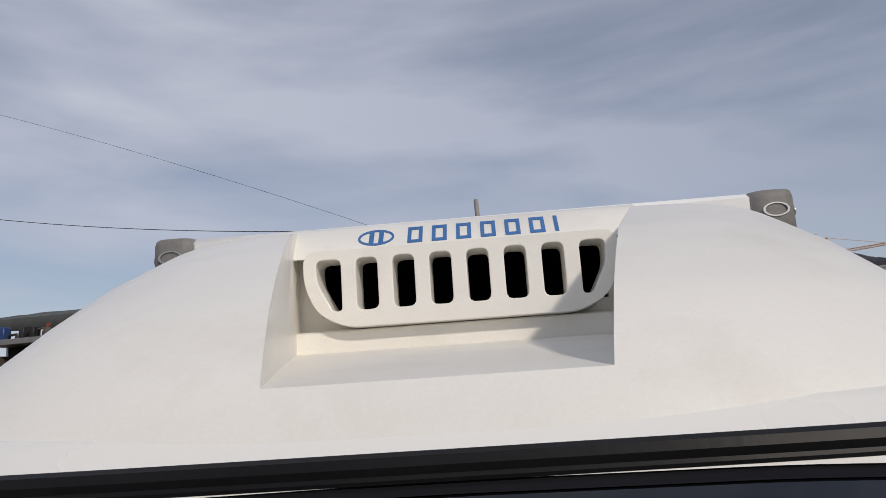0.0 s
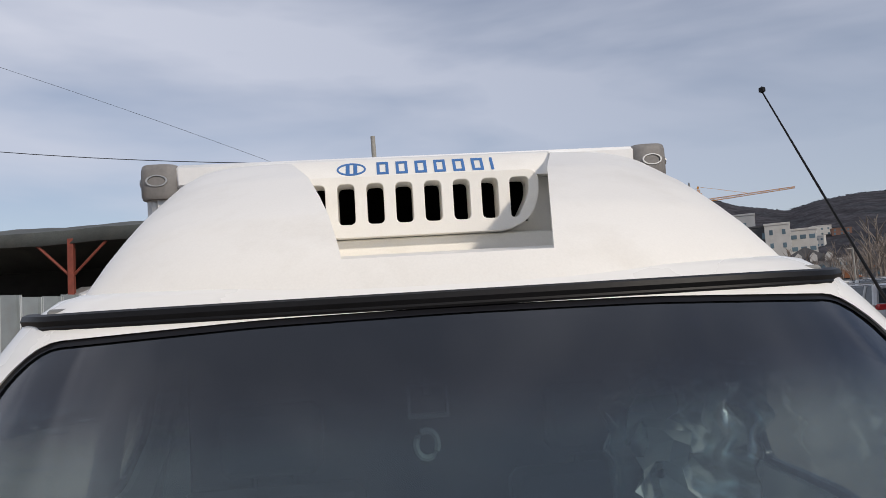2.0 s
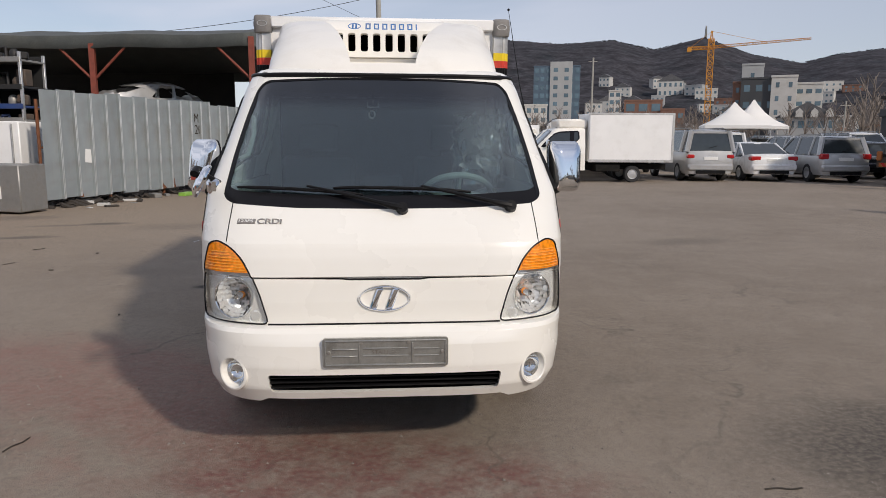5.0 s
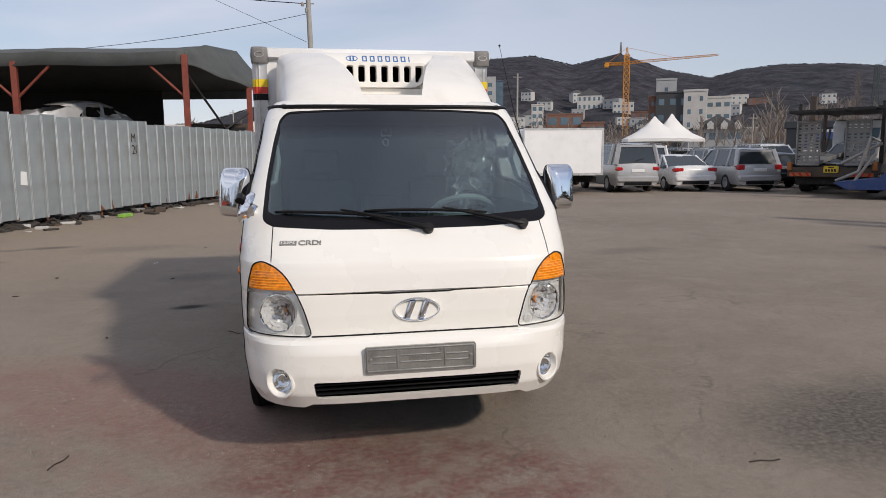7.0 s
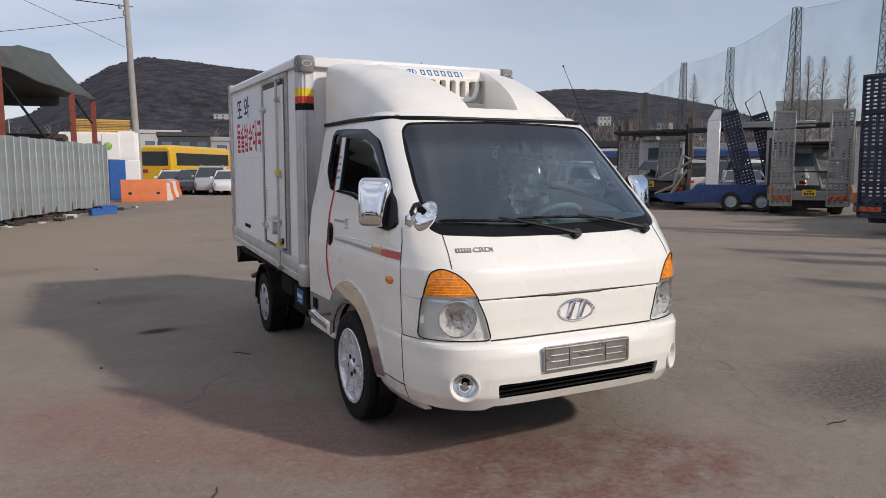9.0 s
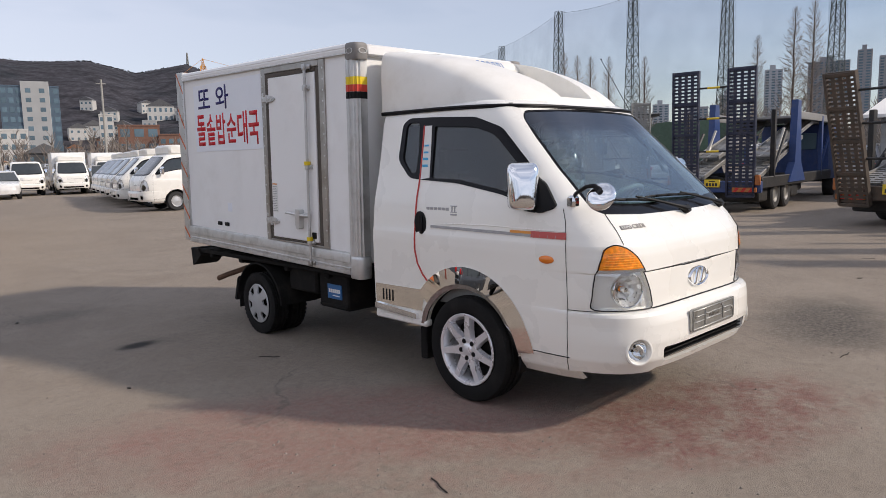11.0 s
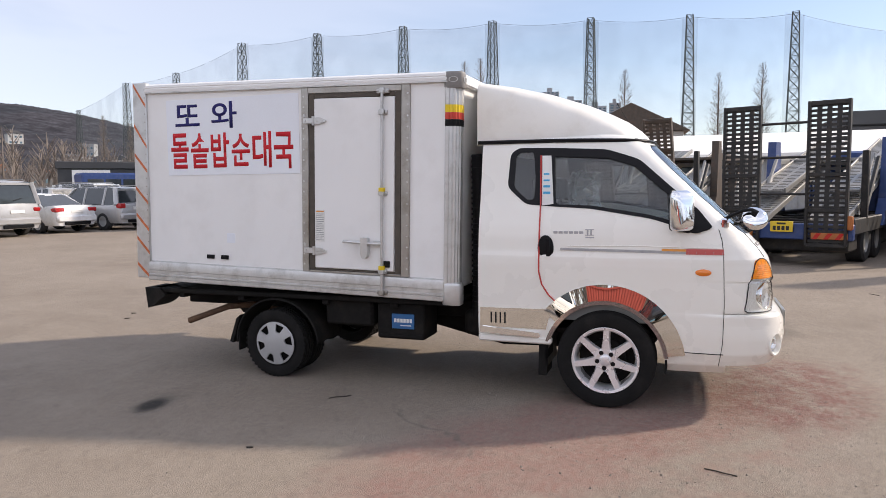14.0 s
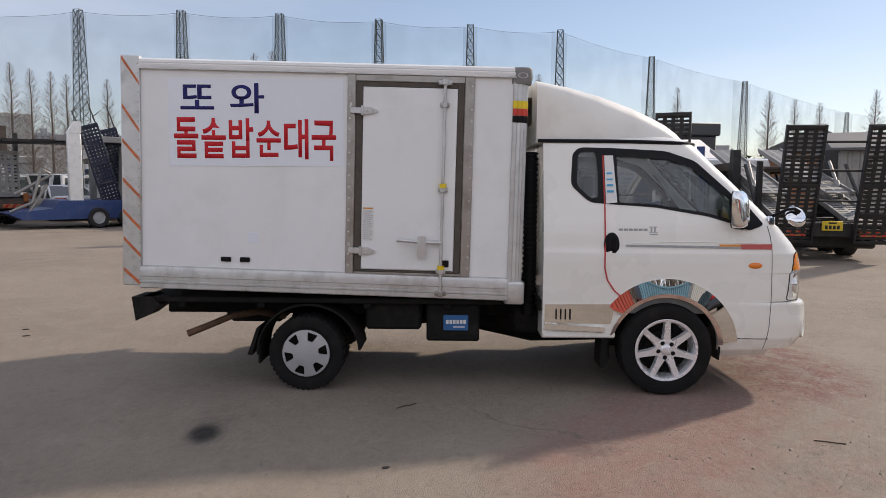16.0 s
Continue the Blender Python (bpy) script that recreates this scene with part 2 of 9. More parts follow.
def add_shade_band(m, z_full, z_clear, tint):
    """A tinted band along the top of a pane, fading downwards."""
    nt = m.node_tree
    tr = next(n for n in nt.nodes if n.bl_idname == "ShaderNodeBsdfTransparent")
    tc = nt.nodes.new("ShaderNodeTexCoord")
    sp = nt.nodes.new("ShaderNodeSeparateXYZ")
    r = nt.nodes.new("ShaderNodeMapRange")
    r.interpolation_type = "SMOOTHSTEP"
    r.inputs["From Min"].default_value, r.inputs["From Max"].default_value = z_clear, z_full
    mx = nt.nodes.new("ShaderNodeMix")
    mx.data_type = "RGBA"
    mx.inputs[6].default_value = tr.inputs[0].default_value[:]
    mx.inputs[7].default_value = (*tint, 1)
    nt.links.new(tc.outputs["Object"], sp.inputs[0])
    nt.links.new(sp.outputs["Z"], r.inputs["Value"])
    nt.links.new(r.outputs[0], mx.inputs[0])
    nt.links.new(mx.outputs[2], tr.inputs[0])


add_shade_band(G_SHIELD, 1.79, 1.66, (0.05, 0.06, 0.14))
G_TINT = glass("tinted_side_glass", (0.72, 0.74, 0.75), 1.0, 0.01, 0.05)
M_LAMP = material("lamp_silver", (0.95, 0.95, 0.94), 0.10, 0.45, var=0.06, scale=60, fine=48, bump=0.05)
# near-black without gloss: the depth shade behind slots is put into the colour
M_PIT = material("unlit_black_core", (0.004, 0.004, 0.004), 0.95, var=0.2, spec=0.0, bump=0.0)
G_CLEAR = glass("clear_lamp_lens", (0.94, 0.95, 0.95))
G_WRAP = glass("clear_plastic_wrap", (0.82, 0.84, 0.85), 1.0, 0.22, 0.30)


# ---- mesh helpers ----
def part(name, bm, mat, parent=None, label="", sharp=38.0):
    """One mesh object from a bmesh, linked under its thing."""
    me = bpy.data.meshes.new(name)
    bmesh.ops.recalc_face_normals(bm, faces=bm.faces)
    bm.to_mesh(me)
    bm.free()
    for m in (mat if isinstance(mat, (list, tuple)) else (mat,)):
        me.materials.append(m)
    if sharp:
        me.polygons.foreach_set("use_smooth", [True] * len(me.polygons))
        me.set_sharp_from_angle(angle=radians(sharp))
    ob = new(name, me)
    if parent is not None:
        ob.parent = parent
    if label:
        ob["label"] = label
    return ob


def share(name, ob, m, parent=None):
    """Another object on the mesh of ob."""
    o = new(name, ob.data)
    o.parent = parent
    o.matrix_basis = m
    return o


def thing(name, label, category, group="", at=None):
    e = new(name)
    e.empty_display_size = 0.2
    if at is not None:
        e.matrix_basis = at
    return tagged(e, label, category, group)


def bmn():
    return bmesh.new()


def box(bm, x0, x1, y0, y1, z0, z1, c=0.004, M=None):
    """A box with chamfered edges."""
    cx, cy, cz = (x0 + x1) / 2, (y0 + y1) / 2, (z0 + z1) / 2
    hx, hy, hz = abs(x1 - x0) / 2, abs(y1 - y0) / 2, abs(z1 - z0) / 2
    c = min(c, hx * 0.45, hy * 0.45, hz * 0.45)
    v = {}
    for sx in (-1, 1):
        for sy in (-1, 1):
            for sz in (-1, 1):
                for a, p in enumerate(((hx, hy - c, hz - c), (hx - c, hy, hz - c), (hx - c, hy - c, hz))):
                    co = Vector((cx + sx * p[0], cy + sy * p[1], cz + sz * p[2]))
                    v[sx, sy, sz, a] = bm.verts.new(M @ co if M else co)
    quad = ((-1, -1), (1, -1), (1, 1), (-1, 1))
    for s in (-1, 1):
        bm.faces.new([v[s, a, b, 0] for a, b in quad])
        bm.faces.new([v[a, s, b, 1] for a, b in quad])
        bm.faces.new([v[a, b, s, 2] for a, b in quad])
    for a in (-1, 1):
        for b in (-1, 1):
            bm.faces.new([v[a, b, -1, 0], v[a, b, 1, 0], v[a, b, 1, 1], v[a, b, -1, 1]])
            bm.faces.new([v[a, -1, b, 0], v[a, 1, b, 0], v[a, 1, b, 2], v[a, -1, b, 2]])
            bm.faces.new([v[-1, a, b, 1], v[1, a, b, 1], v[1, a, b, 2], v[-1, a, b, 2]])
            for d in (-1, 1):
                bm.faces.new([v[a, b, d, 0], v[a, b, d, 1], v[a, b, d, 2]])
    return bm


def ring_faces(bm, rings, closed=True, caps=True):
    for a, b in zip(rings, rings[1:]):
        n = len(a)
        for i in range(n if closed else n - 1):
            j = (i + 1) % n
            bm.faces.new((a[i], a[j], b[j], b[i]))
    if caps:
        bm.faces.new(rings[0])
        bm.faces.new(rings[-1])


def tube(bm, pts, r, seg=8, caps=True):
    """A round rod along points; r one radius or one for each point."""
    pts = [Vector(p) for p in pts]
    rings = []
    for i, p in enumerate(pts):
        d = (pts[min(i + 1, len(pts) - 1)] - pts[max(i - 1, 0)]).normalized()
        up = Vector((0, 0, 1)) if abs(d.z) < 0.9 else Vector((1, 0, 0))
        a = d.cross(up).normalized()
        b = d.cross(a).normalized()
        rr = r[i] if isinstance(r, (list, tuple)) else r
        rings.append([bm.verts.new(p + a * rr * math.cos(t) + b * rr * math.sin(t)) for t in [2 * math.pi * k / seg for k in range(seg)]])
    ring_faces(bm, rings, True, caps)
    return bm


def lathe(bm, prof, M, seg=32, caps=False):
    """A turned body: prof of (radius, height along local z), placed by M."""
    rings = []
    for r, h in prof:
        rings.append([bm.verts.new(M @ Vector((r * math.cos(2 * math.pi * k / seg), r * math.sin(2 * math.pi * k / seg), h))) for k in range(seg)])
    ring_faces(bm, rings, True, caps)
    return bm


def prism(bm, pts, axis, a, b, M=None):
    """A flat outline pushed along an axis from a to b: axis x takes (y, z), y takes (x, z), z takes (x, y)."""
    def co(p, h):
        q = {"x": (h, p[0], p[1]), "y": (p[0], h, p[1]), "z": (p[0], p[1], h)}[axis]
        return M @ Vector(q) if M else Vector(q)
    lo = [bm.verts.new(co(p, a)) for p in pts]
    hi = [bm.verts.new(co(p, b)) for p in pts]
    ring_faces(bm, [lo, hi])
    return bm


def rounded(pts, r, n=4):
    """An outline with its corners rounded."""
    out = []
    k = len(pts)
    for i in range(k):
        p, q, s = Vector(pts[i - 1]), Vector(pts[i]), Vector(pts[(i + 1) % k])
        d1, d2 = (p - q), (s - q)
        rr = min(r, d1.length * 0.45, d2.length * 0.45)
        a, b = q + d1.normalized() * rr, q + d2.normalized() * rr
        for j in range(n + 1):
            t = j / n
            w = a * (1 - t) ** 2 + q * 2 * t * (1 - t) + b * t * t
            out.append((w.x, w.y))
    return out


def inset(pts, d):
    """An outline moved inwards by about d."""
    k = len(pts)
    area = sum(pts[i][0] * pts[(i + 1) % k][1] - pts[(i + 1) % k][0] * pts[i][1] for i in range(k))
    s = 1 if area > 0 else -1
    out = []
    for i in range(k):
        p, q, r = Vector(pts[i - 1]), Vector(pts[i]), Vector(pts[(i + 1) % k])
        n1 = Vector((-(q - p).y, (q - p).x)).normalized() * s
        n2 = Vector((-(r - q).y, (r - q).x)).normalized() * s
        n = (n1 + n2).normalized()
        out.append(tuple(q + n * d / max(0.5, n.dot(n1))))
    return out


def ellipse(cx, cy, rx, ry, n=28):
    return [(cx + rx * math.cos(2 * math.pi * k / n), cy + ry * math.sin(2 * math.pi * k / n)) for k in range(n)]


def mesh_of(bm):
    bmesh.ops.recalc_face_normals(bm, faces=bm.faces)
    me = bpy.data.meshes.new("work")
    bm.to_mesh(me)
    bm.free()
    return me


def carve(me, steps):
    """Solid arithmetic: steps of ('DIFFERENCE' or 'INTERSECT', bmesh). Returns a bmesh."""
    ob = new("work", me)
    extra = [ob]
    for op, cut in steps:
        c = new("work", mesh_of(cut))
        extra.append(c)
        mod = ob.modifiers.new("cut", "BOOLEAN")
        mod.operation, mod.object, mod.solver = op, c, "EXACT"
    dg = bpy.context.evaluated_depsgraph_get()
    got = bpy.data.meshes.new_from_object(ob.evaluated_get(dg))
    bm = bmesh.new()
    bm.from_mesh(got)
    for o in extra:
        bpy.data.objects.remove(o)
    bpy.data.meshes.remove(got)
    return bm


def lettering(name, body, fit_to, place, mat, parent, bold=0.0, shear=0.0, thick=0.002):
    """Writing as thin raised letters, fitted to a width and a height (metres)."""
    cu = bpy.data.curves.new("writing", "FONT")
    cu.body, cu.size, cu.extrude, cu.offset, cu.shear = body, 1.0, 0.0, bold, shear
    ob = new("work", cu)
    me = bpy.data.meshes.new_from_object(ob.evaluated_get(bpy.context.evaluated_depsgraph_get()))
    bpy.data.objects.remove(ob)
    xs = [v.co.x for v in me.vertices]
    ys = [v.co.y for v in me.vertices]
    sx, sy = fit_to[0] / (max(xs) - min(xs)), fit_to[1] / (max(ys) - min(ys))
    bm = bmesh.new()
    bm.from_mesh(me)
    for v in bm.verts:
        v.co = Vector(((v.co.x - min(xs)) * sx, (v.co.y - min(ys)) * sy, 0))
    ret = bmesh.ops.extrude_face_region(bm, geom=bm.faces[:])
    for e in ret["geom"]:
        if isinstance(e, bmesh.types.BMVert):
            e.co.z += thick
    bmesh.ops.transform(bm, matrix=place, verts=bm.verts)
    return part(name, bm, mat, parent, sharp=0)


# ---- ground ----
def ground_material():
    m = bpy.data.materials.new("dusty_concrete_yard")
    m.use_nodes = True
    nt = m.node_tree
    L = nt.links.new
    b = nt.nodes["Principled BSDF"]
    b.inputs["Roughness"].default_value = 0.92
    tc = nt.nodes.new("ShaderNodeTexCoord")

    def tex(scale, detail=8.0, rough=0.6, dist=0.0):
        n = nt.nodes.new("ShaderNodeTexNoise")
        n.inputs["Scale"].default_value, n.inputs["Detail"].default_value = scale, detail
        n.inputs["Roughness"].default_value, n.inputs["Distortion"].default_value = rough, dist
        L(tc.outputs["Object"], n.inputs["Vector"])
        return n.outputs["Fac"]

    def ramp(v, lo, hi, a=0.0, c=1.0):
        r = nt.nodes.new("ShaderNodeMapRange")
        r.inputs["From Min"].default_value, r.inputs["From Max"].default_value = lo, hi
        r.inputs["To Min"].default_value, r.inputs["To Max"].default_value = a, c
        L(v, r.inputs["Value"])
        return r.outputs[0]

    def mul(a, c, op="MULTIPLY"):
        n = nt.nodes.new("ShaderNodeMath")
        n.operation = op
        n.use_clamp = op != "ADD"
        for k, v in enumerate((a, c)):
            if isinstance(v, (int, float)):
                n.inputs[k].default_value = v
            else:
                L(v, n.inputs[k])
        return n.outputs[0]

    def mix(f, a, c):
        n = nt.nodes.new("ShaderNodeMix")
        n.data_type = "RGBA"
        L(f, n.inputs[0])
        for k, v in ((6, a), (7, c)):
            if isinstance(v, tuple):
                n.inputs[k].default_value = (*v, 1)
            else:
                L(v, n.inputs[k])
        return n.outputs[2]

    def spot(cx, cy, deg, rx, ry, soft, wob=0.5, wscale=2.5):
        """A patch with an uneven edge."""
        mp = nt.nodes.new("ShaderNodeMapping")
        mp.vector_type = "TEXTURE"
        mp.inputs["Location"].default_value = (cx, cy, 0)
        mp.inputs["Rotation"].default_value = (0, 0, radians(deg))
        mp.inputs["Scale"].default_value = (rx, ry, 1)
        L(tc.outputs["Object"], mp.inputs["Vector"])
        ln = nt.nodes.new("ShaderNodeVectorMath")
        ln.operation = "LENGTH"
        L(mp.outputs[0], ln.inputs[0])
        v = mul(ln.outputs["Value"], mul(tex(wscale, 6, 0.6), wob * 2), "ADD")
        return ramp(v, 1.0 + wob - soft, 1.0 + wob + soft, 1.0, 0.0)

    broad, mid, fine, grit = tex(0.35, 8, 0.6, 0.4), tex(2.2, 8, 0.65), tex(30, 4), tex(170, 3)
    col = mix(ramp(broad, 0.35, 0.65), (0.225, 0.178, 0.136), (0.31, 0.252, 0.198))
    col = mix(ramp(mid, 0.45, 0.72, 0, 0.55), col, (0.37, 0.308, 0.246))
    col = mix(ramp(tex(1.1, 9, 0.7, 0.8), 0.55, 0.75, 0, 0.55), col, (0.160, 0.130, 0.102))
    col = mix(mul(spot(-4.6, 11.5, 62, 9.0, 3.6, 0.6, 0.4, 0.8), 0.65), col, (0.37, 0.275, 0.185))
    wear = ramp(tex(5.5, 8, 0.7), 0.36, 0.56)
    red = mul(spot(-0.1, -1.25, -14, 1.05, 0.55, 0.25), wear)
    red2 = mul(spot(-1.75, 0.30, 149, 1.45, 0.62, 0.28, 0.55), ramp(tex(4.0, 8, 0.7), 0.30, 0.60, 0.40, 1.0))
    red3 = mul(spot(-0.95, -0.65, 149, 1.0, 0.35, 0.3, 0.5), ramp(tex(6.0, 8, 0.7), 0.42, 0.62, 0.0, 0.7))
    red4 = mul(spot(-1.7, -0.55, 149, 1.3, 0.55, 0.35, 0.5), ramp(tex(3.4, 8, 0.7), 0.45, 0.65, 0.0, 0.75))
    for r_, c_ in ((red4, (0.30, 0.165, 0.130)), (red2, (0.285, 0.148, 0.120)), (red3, (0.23, 0.098, 0.080)), (red, (0.205, 0.075, 0.060))):
        col = mix(mul(r_, 0.95), col, c_)
    for cx, cy, rx, ry, k in ((-1.80, 3.10, 0.16, 0.10, 0.9), (-1.80, 3.10, 0.34, 0.15, 0.25), (-4.96, 8.64, 0.34, 0.16, 0.8), (-5.6, 8.4, 0.5, 0.12, 0.5), (-5.5, 6.9, 0.4, 0.14, 0.7), (-2.0, 5.0, 0.5, 0.26, 0.45), (2.95, -0.95, 1.0, 0.50, 0.85), (2.5, -1.25, 0.5, 0.3, 0.5), (-3.6, 8.2, 0.8, 0.4, 0.3), (4.5, 6.0, 0.7, 0.3, 0.4), (-7.0, 9.6, 0.7, 0.35, 0.45)):
        col = mix(mul(spot(cx, cy, 12, rx, ry, 0.5, 0.45, 3.0), k), col, (0.045, 0.038, 0.032))
    vo = nt.nodes.new("ShaderNodeTexVoronoi")
    vo.feature = "DISTANCE_TO_EDGE"
    vo.inputs["Scale"].default_value = 0.23
    dn = nt.nodes.new("ShaderNodeVectorMath")
    dn.operation = "ADD"
    nn = nt.nodes.new("ShaderNodeTexNoise")
    nn.inputs["Scale"].default_value, nn.inputs["Detail"].default_value = 1.1, 6.0
    L(tc.outputs["Object"], nn.inputs["Vector"])
    L(tc.outputs["Object"], dn.inputs[0])
    L(nn.outputs["Color"], dn.inputs[1])
    L(dn.outputs[0], vo.inputs["Vector"])
    crack = mul(ramp(vo.outputs["Distance"], 0.0, 0.0035, 1.0, 0.0), ramp(tex(0.6, 4), 0.48, 0.60, 0.0, 0.7))
    col = mix(crack, col, (0.10, 0.085, 0.07))
    col = mix(ramp(fine, 0.40, 0.68, 0.0, 0.38), col, (0.42, 0.36, 0.29))
    col = mix(ramp(tex(14, 6, 0.7), 0.52, 0.68, 0.0, 0.45), col, (0.14, 0.115, 0.092))
    col = mix(ramp(grit, 0.50, 0.62, 0.0, 0.85), col, (0.10, 0.085, 0.070))
    col = mix(ramp(tex(60, 3), 0.58, 0.68, 0.0, 0.7), col, (0.085, 0.070, 0.058))
    col = mix(ramp(tex(95, 3), 0.62, 0.70, 0.0, 0.6), col, (0.46, 0.43, 0.38))
    col = mix(mul(spot(-1.80, 3.10, 12, 0.15, 0.08, 0.35, 0.3, 4.0), 0.93), col, (0.018, 0.015, 0.013))
    L(col, b.inputs["Base Color"])
    bp = nt.nodes.new("ShaderNodeBump")
    bp.inputs["Strength"].default_value, bp.inputs["Distance"].default_value = 0.8, 0.014
    L(mul(mul(grit, 0.5), mul(mid, 0.6), "ADD"), bp.inputs["Height"])
    L(bp.outputs[0], b.inputs["Normal"])
    return m


bm = bmn()
rad = [0, 1.5, 3, 5, 8, 12, 18, 27, 40, 60, 90, 140, 220, 350, 600, 1000, 1800, 3000]
prev = None
for r in rad[1:]:
    ring = [bm.verts.new((r * math.cos(2 * math.pi * k / 48), r * math.sin(2 * math.pi * k / 48), 0)) for k in range(48)]
    if prev is None:
        bm.faces.new(ring)
    else:
        for k in range(48):
            bm.faces.new((prev[k], prev[(k + 1) % 48], ring[(k + 1) % 48], ring[k]))
    prev = ring
ground = part("ground", bm, ground_material(), sharp=0)
tagged(ground, "dusty brown-grey concrete yard with worn red paint", "ground", kind="structure")


# ---- the refrigerated box truck ----
NOSE_Z = (0.28, 0.34, 0.42, 0.52, 0.62, 0.672, 0.690, 0.697, 0.80, 0.900, 0.908, 0.916, 1.00, 1.06, 1.09, 1.13, 1.18, 1.215, 1.25, 1.86, 1.90, 1.93, 1.945)
NOSE_Y = (-1.08, -1.14, -1.185, -1.20, -1.195, -1.172, -1.15, -1.108, -1.108, -1.098, -1.094, -1.110, -1.095, -1.078, -1.058, -1.03, -0.985, -0.952, -0.92, -0.30, -0.24, -0.12, 0.06)
HALF_Z = (0.28, 0.34, 0.42, 0.55, 1.00, 1.06, 1.09, 1.13, 1.20, 1.28, 1.45, 1.65, 1.80, 1.86, 1.90, 1.93, 1.945)
HALF_X = (0.80, 0.852, 0.880, 0.895, 0.900, 0.897, 0.891, 0.887, 0.881, 0.870, 0.828, 0.79, 0.765, 0.745, 0.712, 0.645, 0.55)
CAB_BACK = 0.90


def nose(z):
    return float(np.interp(z, NOSE_Z, NOSE_Y))


def half(z):
    return float(np.interp(z, HALF_Z, HALF_X))


def deep(z):
    return float(np.interp(z, (1.2, 1.30, 1.42, 1.6, 1.86), (1.1, 0.86, 0.62, 0.48, 0.42)))


def corner(z):
    return float(np.interp(z, (0.62, 0.72, 1.02, 1.25), (4.8, 6.0, 6.0, 4.5)))


def flank(z):
    return float(np.interp(z, (0.62, 0.75, 1.02, 1.12, 1.26, 1.34, 1.48, 1.65, 1.86), (4.8, 6.0, 6.2, 8.5, 12.0, 10.0, 7.0, 5.4, 4.5)))


def front_y(x, z, o=0.0):
    w = half(z) + o
    u = min(abs(x) / w, 0.9999)
    return nose(z) - o + deep(z) * (1 - (1 - u ** corner(z)) ** (1 / flank(z)))


def side_x(y, z, o=0.0):
    u = (y - nose(z) + o) / deep(z)
    if u >= 1:
        return half(z) + o
    return (half(z) + o) * (1 - (1 - max(u, 0.0)) ** flank(z)) ** (1 / corner(z))


def cab_solid(o=0.0, low=0.28, top=1.945, back=CAB_BACK, fine=1.0):
    """The cab's outer form moved out by o, closed at back, top and bottom."""
    zs = sorted(set([low, top] + [z for z in NOSE_Z if low < z < top] + [low + (top - low) * k / (64 * fine) for k in range(1, int(64 * fine))]))
    rings = []
    n1, n2, n3 = int(15 * fine), int(15 * fine), int(14 * fine)
    bm = bmn()
    for z in zs:
        w = half(z) + o
        pts = []
        for k in range(n1 + 1):
            x = w * 0.84 * k / n1
            pts.append((x, front_y(x, z, o)))
        y0, y1 = pts[-1][1], nose(z) - o + deep(z)
        for k in range(1, n2 + 1):
            y = y0 + (y1 - y0) * k / n2
            pts.append((side_x(y, z, o), y))
        for k in range(1, n3 + 1):
            pts.append((w, y1 + (back + o - y1) * k / n3))
        loop = [(-x, y) for x, y in reversed(pts)] + pts[1:]
        rings.append([bm.verts.new((x, y, z)) for x, y in loop])
    ring_faces(bm, rings)
    return bm


def cab_shell(o, i, low=0.28, top=1.945):
    return mesh_of(carve(mesh_of(cab_solid(o, low, top)), [("DIFFERENCE", cab_solid(i, low - 0.2, top - (o - i)))]))


def front_cut(pts, a=-1.6, b=0.2):
    return prism(bmn(), pts, "y", a, b)


def side_cut(pts, s):
    return prism(bmn(), pts, "x", 0.55 * s, 1.3 * s)


def mirrored(pts):
    return [(-x, z) for x, z in reversed(pts)]


SHIELD = rounded([(-0.7563, 1.2557), (-0.7073, 1.2267), (-0.4013, 1.2093), (0.0013, 1.2047), (0.4017, 1.2091), (0.7077, 1.2263), (0.7567, 1.2553), (0.738, 1.46), (0.704, 1.66), (0.671, 1.79), (0.627, 1.834), (0.30, 1.848), (0, 1.851), (-0.30, 1.848), (-0.627, 1.834), (-0.671, 1.79), (-0.704, 1.66), (-0.738, 1.46)], 0.05, 3)
WINDOW = rounded([(0.70, 1.55), (0.685, 1.79), (0.63, 1.832), (0.40, 1.828), (0.0, 1.808), (-0.22, 1.735), (-0.48, 1.50), (-0.70, 1.262), (-0.60, 1.238), (-0.30, 1.33), (0.10, 1.395), (0.36, 1.41), (0.56, 1.425)], 0.04, 3)
HEAD = rounded([(-0.522, 0.700), (-0.558, 0.83), (-0.594, 0.915), (-0.636, 0.993), (-0.690, 1.045), (-0.755, 1.072), (-0.802, 1.055), (-0.828, 0.965), (-0.841, 0.85), (-0.847, 0.710)], 0.03, 3)
INTAKE = rounded([(-0.510, 0.402), (0.510, 0.402), (0.525, 0.488), (-0.525, 0.488)], 0.02, 4)
CHIN = [(-1.2, 0.2), (1.2, 0.2), (1.2, 0.345), (0.57, 0.345), (0.53, 0.366), (-0.53, 0.366), (-0.57, 0.345), (-1.2, 0.345)]


def arch_cut(s):
    return lathe(bmn(), [(0.402, 0.45), (0.402, 1.3)], pose(0, -0.01, 0.335, 0, 90 * s, 0), 56, True)


def surface_line(bm, pts, r, on, o=0.001):
    """A thin line laid on the cab: on 'front' takes (x, z), on 'left' or 'right' takes (y, z)."""
    dense = []
    for (a0, b0), (a1, b1) in zip(pts, pts[1:]):
        n = max(2, int(math.hypot(a1 - a0, b1 - b0) / 0.03))
        dense += [(a0 + (a1 - a0) * k / n, b0 + (b1 - b0) * k / n) for k in range(n)]
    dense.append(pts[-1])
    out = []
    for a, z in dense:
        if on == "front":
            out.append((a, front_y(a, z, o), z))
        else:
            out.append(((1 if on == "left" else -1) * side_x(a, z, o), a, z))
    return tube(bm, out, r, 6)


truck = thing("refrigerated_truck", "small white refrigerated box truck with a painted side sign", "truck")

